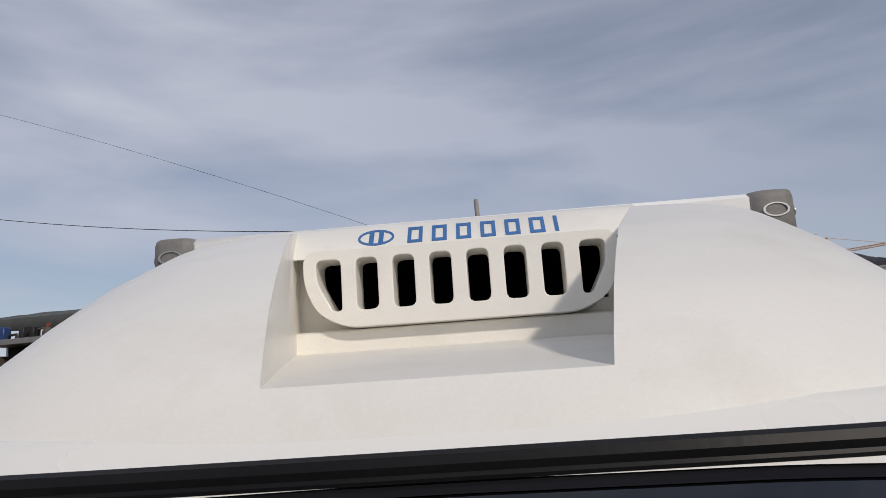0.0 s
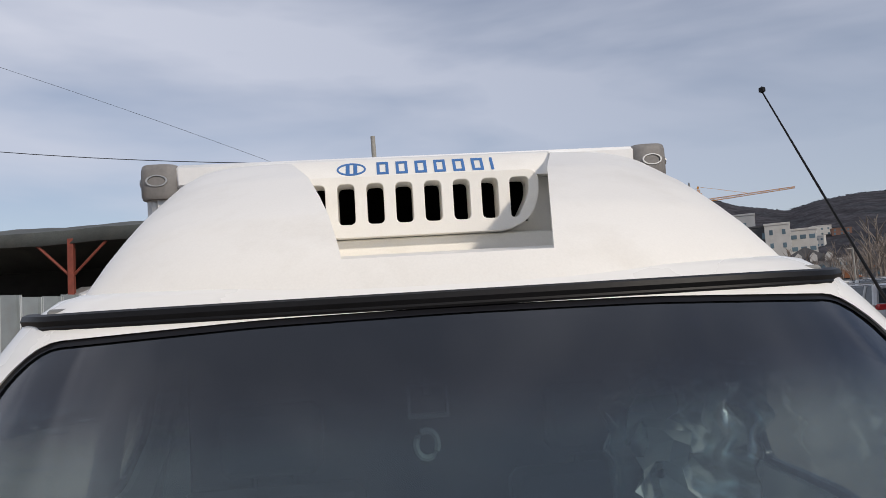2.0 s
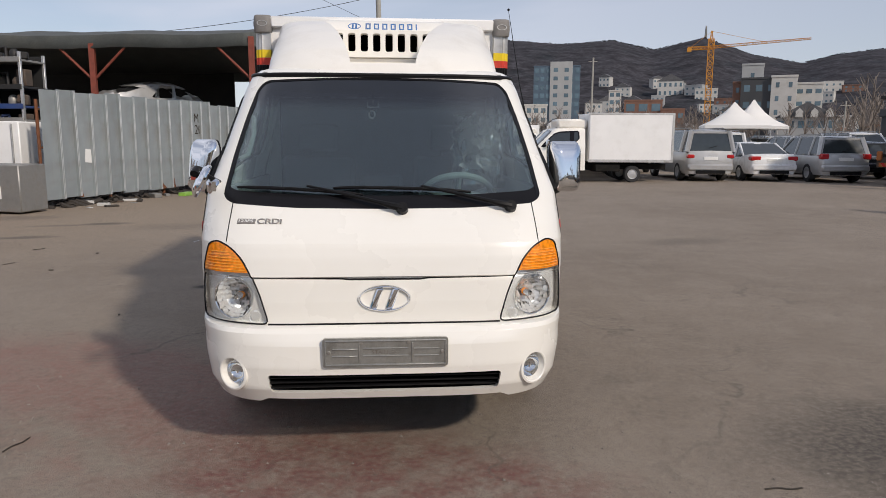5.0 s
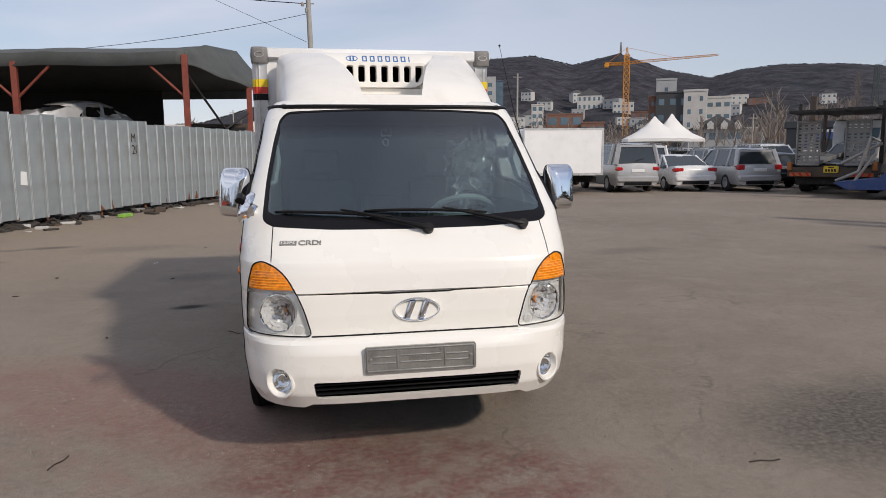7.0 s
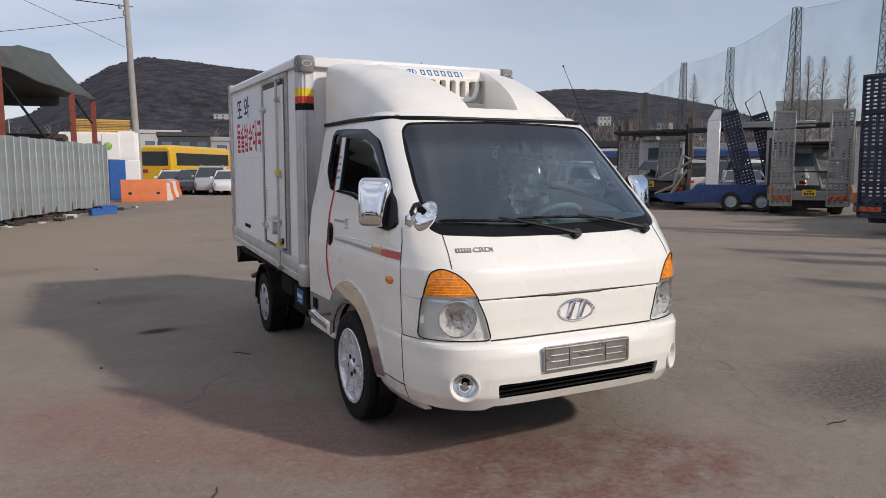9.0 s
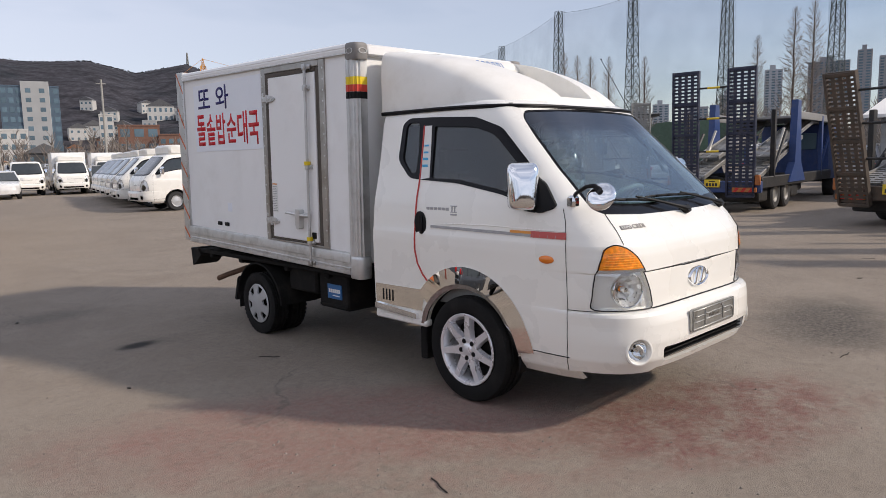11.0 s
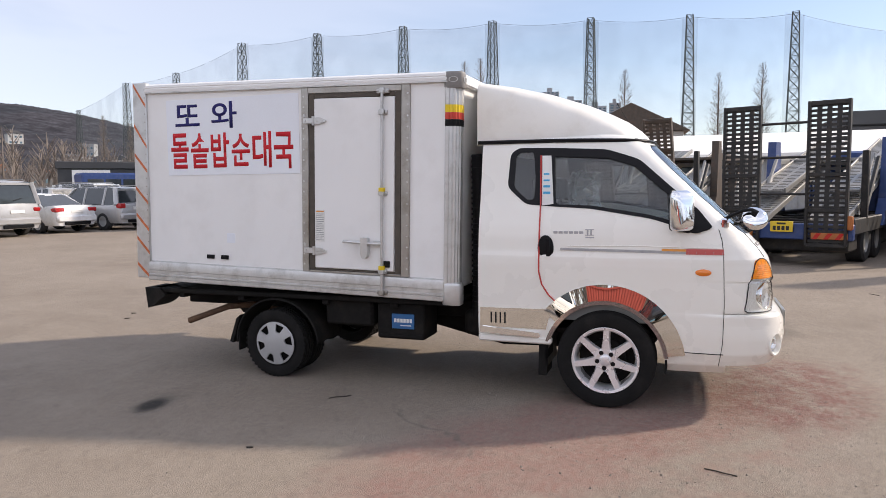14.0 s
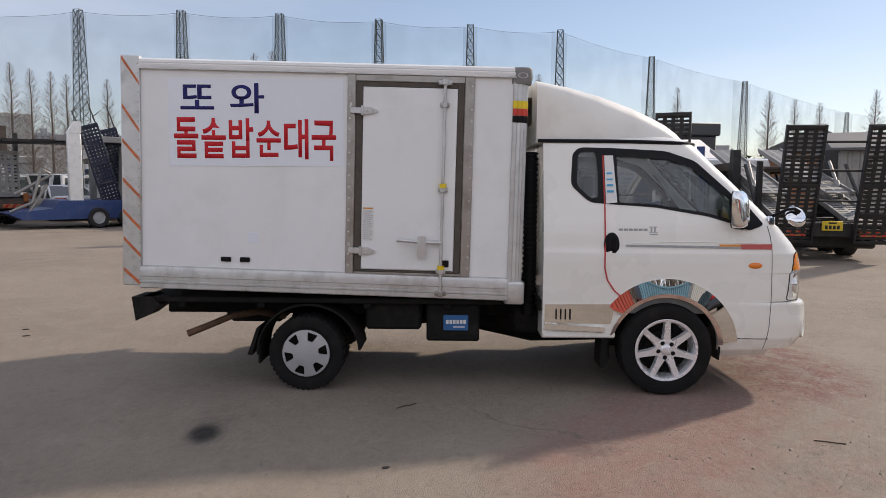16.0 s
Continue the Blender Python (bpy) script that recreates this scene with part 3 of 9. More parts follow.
shell = cab_shell(0.0, -0.032)
cuts = [("DIFFERENCE", front_cut(SHIELD)), ("DIFFERENCE", side_cut(WINDOW, 1)), ("DIFFERENCE", side_cut(WINDOW, -1)),
        ("DIFFERENCE", front_cut(HEAD, b=-0.55)), ("DIFFERENCE", front_cut(mirrored(HEAD), b=-0.55)), ("DIFFERENCE", front_cut(INTAKE, b=-0.9)), ("DIFFERENCE", front_cut(CHIN, b=-0.80)),
        ("DIFFERENCE", arch_cut(1)), ("DIFFERENCE", arch_cut(-1)),
        ("DIFFERENCE", box(bmn(), -1.2, 1.2, 0.33, 1.2, 0.1, 0.425)), ("DIFFERENCE", box(bmn(), -1.2, 1.2, -0.42, 0.40, 0.1, 0.335))]
for s in (-1, 1):
    cuts.append(("DIFFERENCE", lathe(bmn(), [(0.072, -1.3), (0.072, -0.7)], Matrix.Translation((0.685 * s, front_y(0.685, 0.483), 0.483)) @ Matrix.Rotation(radians(32 * s), 4, "Z") @ pose(0, 1.0, 0, -90, 0, 0), 32, True)))
cab = part("cab_body", carve(shell, cuts), M_WHITE, truck, "glossy white cab body", 30)

# glazing
ring_in = [q if q[1] < 1.74 else r for q, r in zip(inset(SHIELD, 0.021), inset(SHIELD, 0.010))]
ring_in = [(x, z + (0.036 if z < 1.27 else 0.0)) for x, z in ring_in]
frit_shell = cab_shell(-0.004, -0.012, 1.1, 1.93)
part("windscreen_border", carve(frit_shell, [("INTERSECT", front_cut(SHIELD)), ("DIFFERENCE", front_cut(ring_in))]), M_GLOSSB, truck, "black windscreen border")
glass_shell = cab_shell(-0.007, -0.010, 1.1, 1.93)
part("windscreen", carve(glass_shell.copy(), [("INTERSECT", front_cut(ring_in))]), G_SHIELD, truck, "windscreen glass with a blue shade band")
QUARTER = rounded([(0.655, 1.555), (0.645, 1.775), (0.615, 1.80), (0.515, 1.80), (0.495, 1.60), (0.50, 1.46), (0.555, 1.455)], 0.025, 3)
PANE = rounded([(0.345, 1.425), (0.362, 1.775), (0.0, 1.762), (-0.19, 1.705), (-0.44, 1.485), (-0.585, 1.325), (-0.48, 1.305), (-0.28, 1.358), (0.10, 1.418)], 0.025, 3)
side_shell = cab_shell(0.003, -0.014, 1.15, 1.93)
for s in (-1, 1):
    steps = [("INTERSECT", side_cut(WINDOW, s)), ("DIFFERENCE", side_cut(QUARTER, s)), ("DIFFERENCE", side_cut(PANE, s))]
    part("window_frame", carve(side_shell.copy(), steps), M_GLOSSB, truck, "gloss black window surround")
    part("side_window", carve(glass_shell.copy(), [("INTERSECT", side_cut(PANE, s))]), G_TINT, truck, "dark tinted door glass")
    part("quarter_window", carve(glass_shell.copy(), [("INTERSECT", side_cut(QUARTER, s))]), G_TINT, truck, "dark tinted quarter glass")
    visor = rounded([(0.37, 1.825), (0.0, 1.805), (-0.21, 1.735), (-0.47, 1.50), (-0.50, 1.44), (-0.44, 1.47), (-0.18, 1.69), (0.0, 1.745), (0.37, 1.765)], 0.02, 2)
    vis_shell = cab_shell(0.009, 0.005, 1.15, 1.93)
    part("rain_visor", carve(vis_shell, [("INTERSECT", side_cut(visor, s))]), M_GLOSSB, truck, "smoked rain visor over the door glass")
    strip = [(0.36, 1.428), (0.442, 1.418), (0.452, 1.772), (0.388, 1.772)]
    strip_shell = cab_shell(0.007, 0.0035, 1.15, 1.93)
    st = part("pillar_strip", carve(strip_shell, [("INTERSECT", side_cut(strip, s))]), M_PAPER, truck, "white protective film on the door pillar")
    for k in range(4):
        bm = bmn()
        z = 1.50 + 0.045 * k
        x = side_x(0.41, z, 0.009)
        box(bm, s * (x - 0.002), s * (x + 0.002), 0.385 + 0.004 * k, 0.437, z, z + 0.012 + 0.004 * (k < 2), 0.001)
        part("film_mark", bm, M_CYAN, st)

# panel gaps
bm = bmn()
for on in ("right", "left"):
    surface_line(bm, [(-0.735, 1.262), (-0.756, 1.19), (-0.768, 1.10), (-0.780, 0.75), (-0.775, 0.50), (-0.755, 0.34)], 0.0019, on)
    surface_line(bm, [(-0.41, 0.432), (-0.78, 0.425)], 0.003, on)
    surface_line(bm, [(-0.78, 0.703), (-0.94, 0.703)], 0.0018, on)
surface_line(bm, [(-0.70, 1.235), (-0.705, 1.15), (-0.712, 1.04)], 0.0022, "front")
surface_line(bm, [(0.70, 1.235), (0.705, 1.15), (0.712, 1.04)], 0.0022, "front")
surface_line(bm, [(-0.585, 0.908), (-0.2, 0.903), (-0.16, 0.900), (0.16, 0.900), (0.2, 0.904), (0.585, 0.908)], 0.006, "front", -0.004)
surface_line(bm, [(-0.525, 0.698), (0, 0.698), (0.525, 0.698)], 0.006, "front", 0.0)
for s in (-1, 1):
    surface_line(bm, [(-s * x, z) for x, z in HEAD + HEAD[:1]], 0.0035, "front")
part("panel_gap", bm, M_BLACK, truck, "dark shut lines between the panels")
for on, s in (("right", -1), ("left", 1)):
    bm = bmn()
    surface_line(bm, [(0.462, 1.775), (0.452, 1.42), (0.452, 1.20), (0.452, 0.95), (0.43, 0.86), (0.38, 0.785), (0.335, 0.745)], 0.0055, on, 0.004)
    part("door_edge_trim", bm, M_DOORRED, truck, "red door edge trim")
    bm = bmn()
    surface_line(bm, [(0.25, 1.135), (-0.2, 1.145), (-0.76, 1.135)], 0.0035, on, 0.001)
    part("body_crease", bm, M_WHITE, truck)
    for name, mat, a, b, z0, z1 in (("stripe_grey", M_STRIPE_G, 0.30, -0.76, 1.094, 1.112), ("stripe_orange", M_STRIPE_O, -0.38, -0.535, 1.113, 1.128), ("stripe_red", M_STRIPE_R, -0.535, -0.768, 1.094, 1.130)):
        bm = bmn()
        n = 20
        rows = []
        for k in range(n + 1):
            y = a + (b - a) * k / n
            t = k / n
            zz0 = z0 + (0.0 if name != "stripe_grey" else 0.012 * (1 - t))
            zz1 = z1 + (0.0 if name != "stripe_grey" else 0.014 * (1 - t) - 0.004 * (1 - t))
            rows.append([bm.verts.new((s * side_x(y, z, o), y, z)) for z, o in ((zz0, 0.0006), (zz0, 0.006), (zz1, 0.006), (zz1, 0.0006))])
        ring_faces(bm, rows)
        part(name, bm, mat, truck)
    # door handle
    bm = bmn()
    x = side_x(0.41, 1.12)
    lathe(bm, [(0.0, -0.012), (0.068, -0.012), (0.072, 0.004), (0.06, 0.008), (0.0, 0.004)], pose(s * x, 0.405, 1.12, 0, 90 * s, 0) @ Matrix.Diagonal((1.25, 0.8, 1, 1)), 28)
    h = part("door_handle", bm, M_BLACK, truck, "black recessed door handle")
    bm = bmn()
    box(bm, s * (x + 0.004), s * (x + 0.018), 0.372, 0.400, 1.06, 1.18, 0.006)
    part("grip", bm, M_GLOSSB, h)
    # side repeater
    bm = bmn()
    x = side_x(-0.645, 0.975)
    lathe(bm, [(0.0, 0.014), (0.03, 0.012), (0.05, 0.004), (0.052, -0.01)], pose(s * x, -0.645, 0.975, 0, 90 * s, 0) @ Matrix.Diagonal((0.45, 1, 1, 1)), 24)
    part("side_indicator", bm, M_ORANGE, truck, "orange side indicator")
    # model script as plain bars
    bm = bmn()
    def script_bar(y0, y1, z0, z1):
        xx = side_x((y0 + y1) / 2, (z0 + z1) / 2)
        box(bm, s * (xx - 0.005), s * (xx + 0.0025), y0, y1, z0, z1, 0.001)
    for k in range(6):
        y = 0.352 - 0.036 * k
        script_bar(y - 0.029, y, 1.221, 1.239)
    for k in range(2):
        script_bar(0.108 - 0.024 * k, 0.120 - 0.024 * k, 1.210, 1.254)
    script_bar(0.070, 0.132, 1.210, 1.216)
    script_bar(0.070, 0.132, 1.248, 1.254)
    script_bar(0.068, 0.128, 1.192, 1.202)
    tagged(part("model_script", bm, M_SILVER, truck, "silver model script bars"), "silver model script bars", kind="stuff")
    # wheel arch garnish, in two facets
    def arc_band(r0, r1, a0, a1, o0, o1, n=40):
        bm = bmn()
        rows = []
        for k in range(n + 1):
            a = radians(a0 + (a1 - a0) * k / n)
            row = []
            for r, o in ((r0, 0.001), (r0, o0), ((r0 + r1) / 2, (o0 + o1) / 2), (r1, o1), (r1, 0.001)):
                y, z = -0.01 + r * math.cos(a), 0.335 + r * math.sin(a)
                row.append(bm.verts.new((s * side_x(y, max(z, 0.34), o), y, z)))
            rows.append(row)
        ring_faces(bm, rows)
        return bm
    part("arch_garnish", arc_band(0.398, 0.428, 16, 174, 0.010, 0.0225), M_BRUSH, truck, "polished stainless wheel arch trim")
    part("arch_garnish", arc_band(0.4285, 0.538, 38, 172, 0.0225, 0.0085), M_BRUSH, truck, "polished stainless wheel arch trim")
    # sill garnish with louvres
    bm = bmn()
    x = side_x(0.7, 0.55)
    prism(bm, [(0.36, 0.682), (0.885, 0.676), (0.885, 0.535), (0.40, 0.535)], "x", s * (x - 0.01), s * (x + 0.006))
    sg = part("sill_garnish", bm, M_BRUSH, truck, "brushed stainless sill panel with louvres")
    bm = bmn()
    for k in range(4):
        box(bm, s * (x + 0.004), s * (x + 0.010), 0.795 - 0.034 * k, 0.806 - 0.034 * k, 0.565, 0.645, 0.002)
    part("louvre", bm, M_BLACK, sg)
    bm = bmn()
    prism(bm, rounded([(0.44, 0.51), (0.885, 0.54), (0.885, 0.495), (0.44, 0.475)], 0.015), "x", s * (x - 0.02), s * (x + 0.022))
    part("step_rail", bm, M_CHROME, sg, "bright step rail")
    bm = bmn()
    box(bm, s * (x - 0.06), s * (x + 0.004), 0.36, 0.90, 0.425, 0.475, 0.012)
    part("sill", bm, M_WHITE, truck)
    bm = bmn()
    prism(bm, rounded([(0.40, 0.19), (0.46, 0.19), (0.455, 0.46), (0.385, 0.52)], 0.01), "x", s * 0.64, s * 0.86)
    part("front_mud_flap", bm, M_UNDER, truck, "black rubber mud flap")

# front lights
lens_shell = cab_shell(0.002, -0.003, 0.6, 1.2)
back_shell = cab_shell(-0.020, -0.028, 0.6, 1.2)
for s in (-1, 1):
    poly = HEAD if s < 0 else mirrored(HEAD)
    top_box = lambda z0, z1: box(bmn(), -1, 1, -1.5, 0, z0, z1)
    ML = Matrix.Translation((0.684 * s, front_y(0.684, 0.813) + 0.030, 0.813)) @ Matrix.Rotation(radians(22 * s), 4, "Z") @ Matrix.Rotation(radians(90), 4, "X")
    lamp = part("headlight", carve(back_shell.copy(), [("INTERSECT", front_cut(inset(poly, -0.01), b=-0.5)), ("DIFFERENCE", lathe(bmn(), [(0.098, -0.2), (0.098, 0.2)], ML, 36, True))]), M_REFL, truck, "clear headlight with amber indicator above")
    part("lens", carve(lens_shell.copy(), [("INTERSECT", front_cut(inset(poly, 0.004), b=-0.5)), ("INTERSECT", top_box(0.6, 0.932))]), G_CLEAR, lamp, "clear headlight lens").visible_shadow = False
    part("indicator_lens", carve(lens_shell.copy(), [("INTERSECT", front_cut(inset(poly, 0.004), b=-0.5)), ("INTERSECT", top_box(0.934, 1.2))]), M_AMBER, lamp, "ribbed amber indicator lens")
    bm = bmn()
    for i in range(7):
        z = 0.944 + 0.013 * i
        hi_x = float(np.interp(z, (0.93, 0.965, 1.045), (0.822, 0.815, 0.786)))
        lo_x = float(np.interp(z, (0.915, 0.993, 1.045), (0.606, 0.650, 0.704)))
        pts = [(s * x, front_y(x, z, 0.0025), z) for x in np.linspace(lo_x, hi_x, 8)]
        tube(bm, pts, 0.0022, 5)
    tagged(part("lens_rib", bm, M_AMBERP, lamp), kind="stuff")
    bm = bmn()
    rim_r = 0.092
    lathe(bm, [(rim_r, 0.006), (rim_r + 0.004, 0.010), (rim_r + 0.007, 0.004), (rim_r + 0.007, -0.03)], ML, 40)
    part("lamp_ring", bm, M_CHROME, lamp, "bright ring round the reflector")
    bm = bmn()
    rg = random.Random(7)
    rings = []
    for j in range(8):
        r = rim_r * (1 - j / 8.6)
        rings.append([(r, 2 * math.pi * k / 18, -0.074 * (1 - (r / rim_r) ** 2) ** 0.8) for k in range(19)])
    for j in range(7):
        for k in range(18):
            tilt = rg.uniform(-0.010, 0.010)
            q = [rings[j][k], rings[j][k + 1], rings[j + 1][k + 1], rings[j + 1][k]]
            bm.faces.new([bm.verts.new(ML @ Vector((r * math.cos(a), r * math.sin(a), h + tilt * (1 if n in (0, 3) else -1)))) for n, (r, a, h) in enumerate(q)])
    part("reflector", bm, M_LAMP, lamp, "faceted chrome reflector", 0)
    bm = bmn()
    lathe(bm, [(0.0, -0.012), (0.012, -0.014), (0.017, -0.024), (0.015, -0.07)], ML, 20)
    part("bulb_shield", bm, M_CHROME, lamp)
    bm = bmn()
    lathe(bm, [(0.012, -0.044), (0.018, -0.050), (0.017, -0.066)], ML, 20)
    part("bulb", bm, M_AMBER, lamp)
    bm = bmn()
    yq = front_y(0.583, 0.733) + 0.022
    lathe(bm, [(0.035, 0.0), (0.033, -0.01), (0.02, -0.03), (0.006, -0.034)], pose(0.583 * s, yq, 0.733, 90, 0, 8 * s), 24)
    lathe(bm, [(0.0, 0.004), (0.02, 0.003), (0.027, -0.004)], pose(0.583 * s, yq - 0.003, 0.733, 90, 0, 8 * s), 20)
    part("position_lamp", bm, M_LAMP, lamp, "small round position lamp")
    # fog lamp
    yf = front_y(0.685, 0.483)
    bm = bmn()
    lathe(bm, [(0.082, -0.03), (0.080, 0.004), (0.072, 0.007), (0.067, 0.004), (0.058, -0.03), (0.054, -0.055)], pose(0.685 * s, yf + 0.005, 0.483, 90, 0, 32 * s), 32)
    fog = part("fog_light", bm, M_WHITE, truck, "round fog light recessed in the bumper")
    bm = bmn()
    lathe(bm, [(0.060, -0.026), (0.054, -0.020), (0.048, -0.035), (0.03, -0.055), (0.0, -0.062)], pose(0.685 * s, yf + 0.005, 0.483, 90, 0, 32 * s), 28)
    part("reflector", bm, M_CHROME, fog)
    bm = bmn()
    lathe(bm, [(0.054, -0.020), (0.03, -0.014), (0.0, -0.012)], pose(0.685 * s, yf + 0.005, 0.483, 90, 0, 32 * s), 28)
    part("lens", bm, G_CLEAR, fog)
    bm = bmn()
    lathe(bm, [(0.0, -0.022), (0.010, -0.024), (0.014, -0.032), (0.012, -0.05)], pose(0.685 * s, yf + 0.005, 0.483, 90, 0, 32 * s), 16)
    part("bulb_shield", bm, M_CHROME, fog)

# emblem as a plain shape, plate holder, intake
bm = bmn()
ye = nose(0.82) - 0.004
ec = (-0.003, 0.815)
rows = [[bm.verts.new((x, y, z)) for x, z in ellipse(*ec, rx, rz, 48)] for rx, rz, y in ((0.120, 0.062, ye + 0.004), (0.117, 0.059, ye - 0.008), (0.113, 0.055, ye - 0.012), (0.109, 0.051, ye - 0.008), (0.106, 0.048, ye + 0.004))]
ring_faces(bm, rows, caps=False)
emblem = part("emblem", bm, M_CHROME, truck, "chrome oval front emblem")
for x in (-0.036, 0.036):
    bm = bmn()
    o = [(ec[0] + x + a + 0.30 * b, ec[1] + b) for a, b in ((-0.019, -0.046), (0.012, -0.046), (0.019, 0.046), (-0.012, 0.046))]
    o = rounded(o, 0.008, 3)
    lo = [bm.verts.new((p[0], ye + 0.004, p[1])) for p in o]
    mi = [bm.verts.new((p[0], ye - 0.006, p[1])) for p in o]
    hi = [bm.verts.new((p[0], ye - 0.011, p[1])) for p in inset(o, 0.006)]
    ring_faces(bm, [lo, mi, hi])
    part("slanted_bar", bm, M_CHROME, emblem)

bm = bmn()
yp = -1.213
prism(bm, rounded([(-0.277, 0.527), (0.277, 0.527), (0.277, 0.660), (-0.277, 0.660)], 0.016), "y", yp, yp + 0.016)
plate = part("number_plate_holder", bm, M_PLATE, truck, "bare metal number plate holder without a plate")
bm = bmn()
for x0, x1, z0, z1 in ((-0.266, 0.266, 0.645, 0.651), (-0.266, 0.266, 0.536, 0.542), (-0.268, -0.262, 0.54, 0.648), (0.262, 0.268, 0.54, 0.648), (-0.235, -0.125, 0.577, 0.581), (-0.235, -0.125, 0.609, 0.613), (0.125, 0.235, 0.577, 0.581), (0.125, 0.235, 0.609, 0.613), (-0.12, -0.115, 0.55, 0.64), (0.115, 0.12, 0.55, 0.64), (-0.10, 0.10, 0.578, 0.582), (-0.10, 0.10, 0.612, 0.616)):
    box(bm, x0, x1, yp - 0.006, yp + 0.002, z0, z1, 0.002)
part("pressed_rib", bm, M_PLATE, plate)
bm = bmn()
for x, z in ((-0.11, 0.638), (0.10, 0.638), (-0.25, 0.595), (0.25, 0.595)):
    lathe(bm, [(0.0, 0.006), (0.008, 0.005), (0.009, 0.0)], pose(x, yp, z, 90, 0, 0), 12)
tagged(part("screw", bm, M_STEEL, plate), kind="stuff")
lettering("pressed_word", "STAINLESS", (0.12, 0.018), Matrix(((1, 0, 0, -0.06), (0, 0, -1, yp - 0.0005), (0, 1, 0, 0.588), (0, 0, 0, 1))), M_STEEL, plate)

# black block behind the slats, painted as the intake's inner shade
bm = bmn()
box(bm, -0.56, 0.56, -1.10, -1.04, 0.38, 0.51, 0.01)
part("intake_back", bm, M_PIT, truck, "black backing with the lower air intake's inner shade painted in")
bm = bmn()
for k in range(3):
    z = 0.422 + 0.022 * k
    box(bm, -0.52, 0.52, -1.155, -1.09, z - 0.004, z + 0.003, 0.002)
part("intake_slat", bm, M_BLACK, truck)

def on_front(x, z, o):
    """A frame that lies on the cab's front at (x, z): x along it, y up it, z outwards."""
    X = Vector((0.02, front_y(x + 0.01, z) - front_y(x - 0.01, z), 0)).normalized()
    Y = Vector((0, front_y(x, z + 0.01) - front_y(x, z - 0.01), 0.02))
    Y = (Y - X * Y.dot(X)).normalized()
    Z = X.cross(Y)
    p = Vector((x, front_y(x, z), z)) + Z * o
    return Matrix(((X.x, Y.x, Z.x, p.x), (X.y, Y.y, Z.y, p.y), (X.z, Y.z, Z.z, p.z), (0, 0, 0, 1)))


bm = bmn()
box(bm, -0.042, 0.042, -0.014, 0.014, -0.010, 0.003, 0.002, on_front(-0.626, 1.153, 0.0))
badge = part("engine_badge", bm, M_CAP, truck, "grey engine badge with pale figures")
lettering("badge_lettering", "123PS", (0.068, 0.014), on_front(-0.626, 1.153, 0.0032) @ Matrix.Translation((-0.034, -0.007, 0)), M_PAPER, badge)
lettering("badge_letters", "CRDi", (0.112, 0.030), on_front(-0.520, 1.153, 0.0015) @ Matrix.Translation((-0.056, -0.015, 0)), M_STEEL, badge, 0.03)

# wipers
for k, (nx, nz, ax, az_, bx0, bz0, bx1, bz1) in enumerate(((0.081, 1.200, -0.36, 1.302, -0.69, 1.300, -0.10, 1.268), (0.591, 1.207, 0.17, 1.302, -0.24, 1.298, 0.41, 1.280))):
    bm = bmn()
    N = Vector((nx, front_y(nx, nz), nz))
    tube(bm, [N + Vector((0, 0.02, -0.01)), N + Vector((0, -0.035, 0.018))], [0.030, 0.025], 16)
    w = part("wiper", bm, M_BLACK, truck, "black windscreen wiper")
    bm = bmn()
    pts = [(N.x, N.y - 0.022, N.z + 0.012)]
    for j in range(1, 9):
        t = j / 8
        x, z = nx + (ax - nx) * t, nz + (az_ - nz) * t ** 0.8
        pts.append((x, front_y(x, z) - 0.04 * (1 - 0.3 * t), z + 0.005))
    tube(bm, pts, [0.019, 0.016, 0.010, 0.009, 0.008, 0.008, 0.007, 0.007, 0.006], 8)
    part("arm", bm, M_BLACK, w)
    bm = bmn()
    pts = []
    for j in range(11):
        t = j / 10
        x, z = bx0 + (bx1 - bx0) * t, bz0 + (bz1 - bz0) * t + 0.008 * math.sin(math.pi * t)
        pts.append((x, front_y(x, z) - 0.014 - 0.012 * math.sin(math.pi * t), z))
    tube(bm, pts, [0.004] + [0.009] * 9 + [0.004], 6)
    tube(bm, [(p[0], p[1] + 0.012, p[2] - 0.004) for p in pts], 0.004, 5)
    for j in (2, 4, 6, 8):
        box(bm, pts[j][0] - 0.03, pts[j][0] + 0.03, pts[j][1] - 0.012, pts[j][1] + 0.004, pts[j][2] - 0.006, pts[j][2] + 0.008, 0.003)
    part("blade", bm, M_BLACK, w)

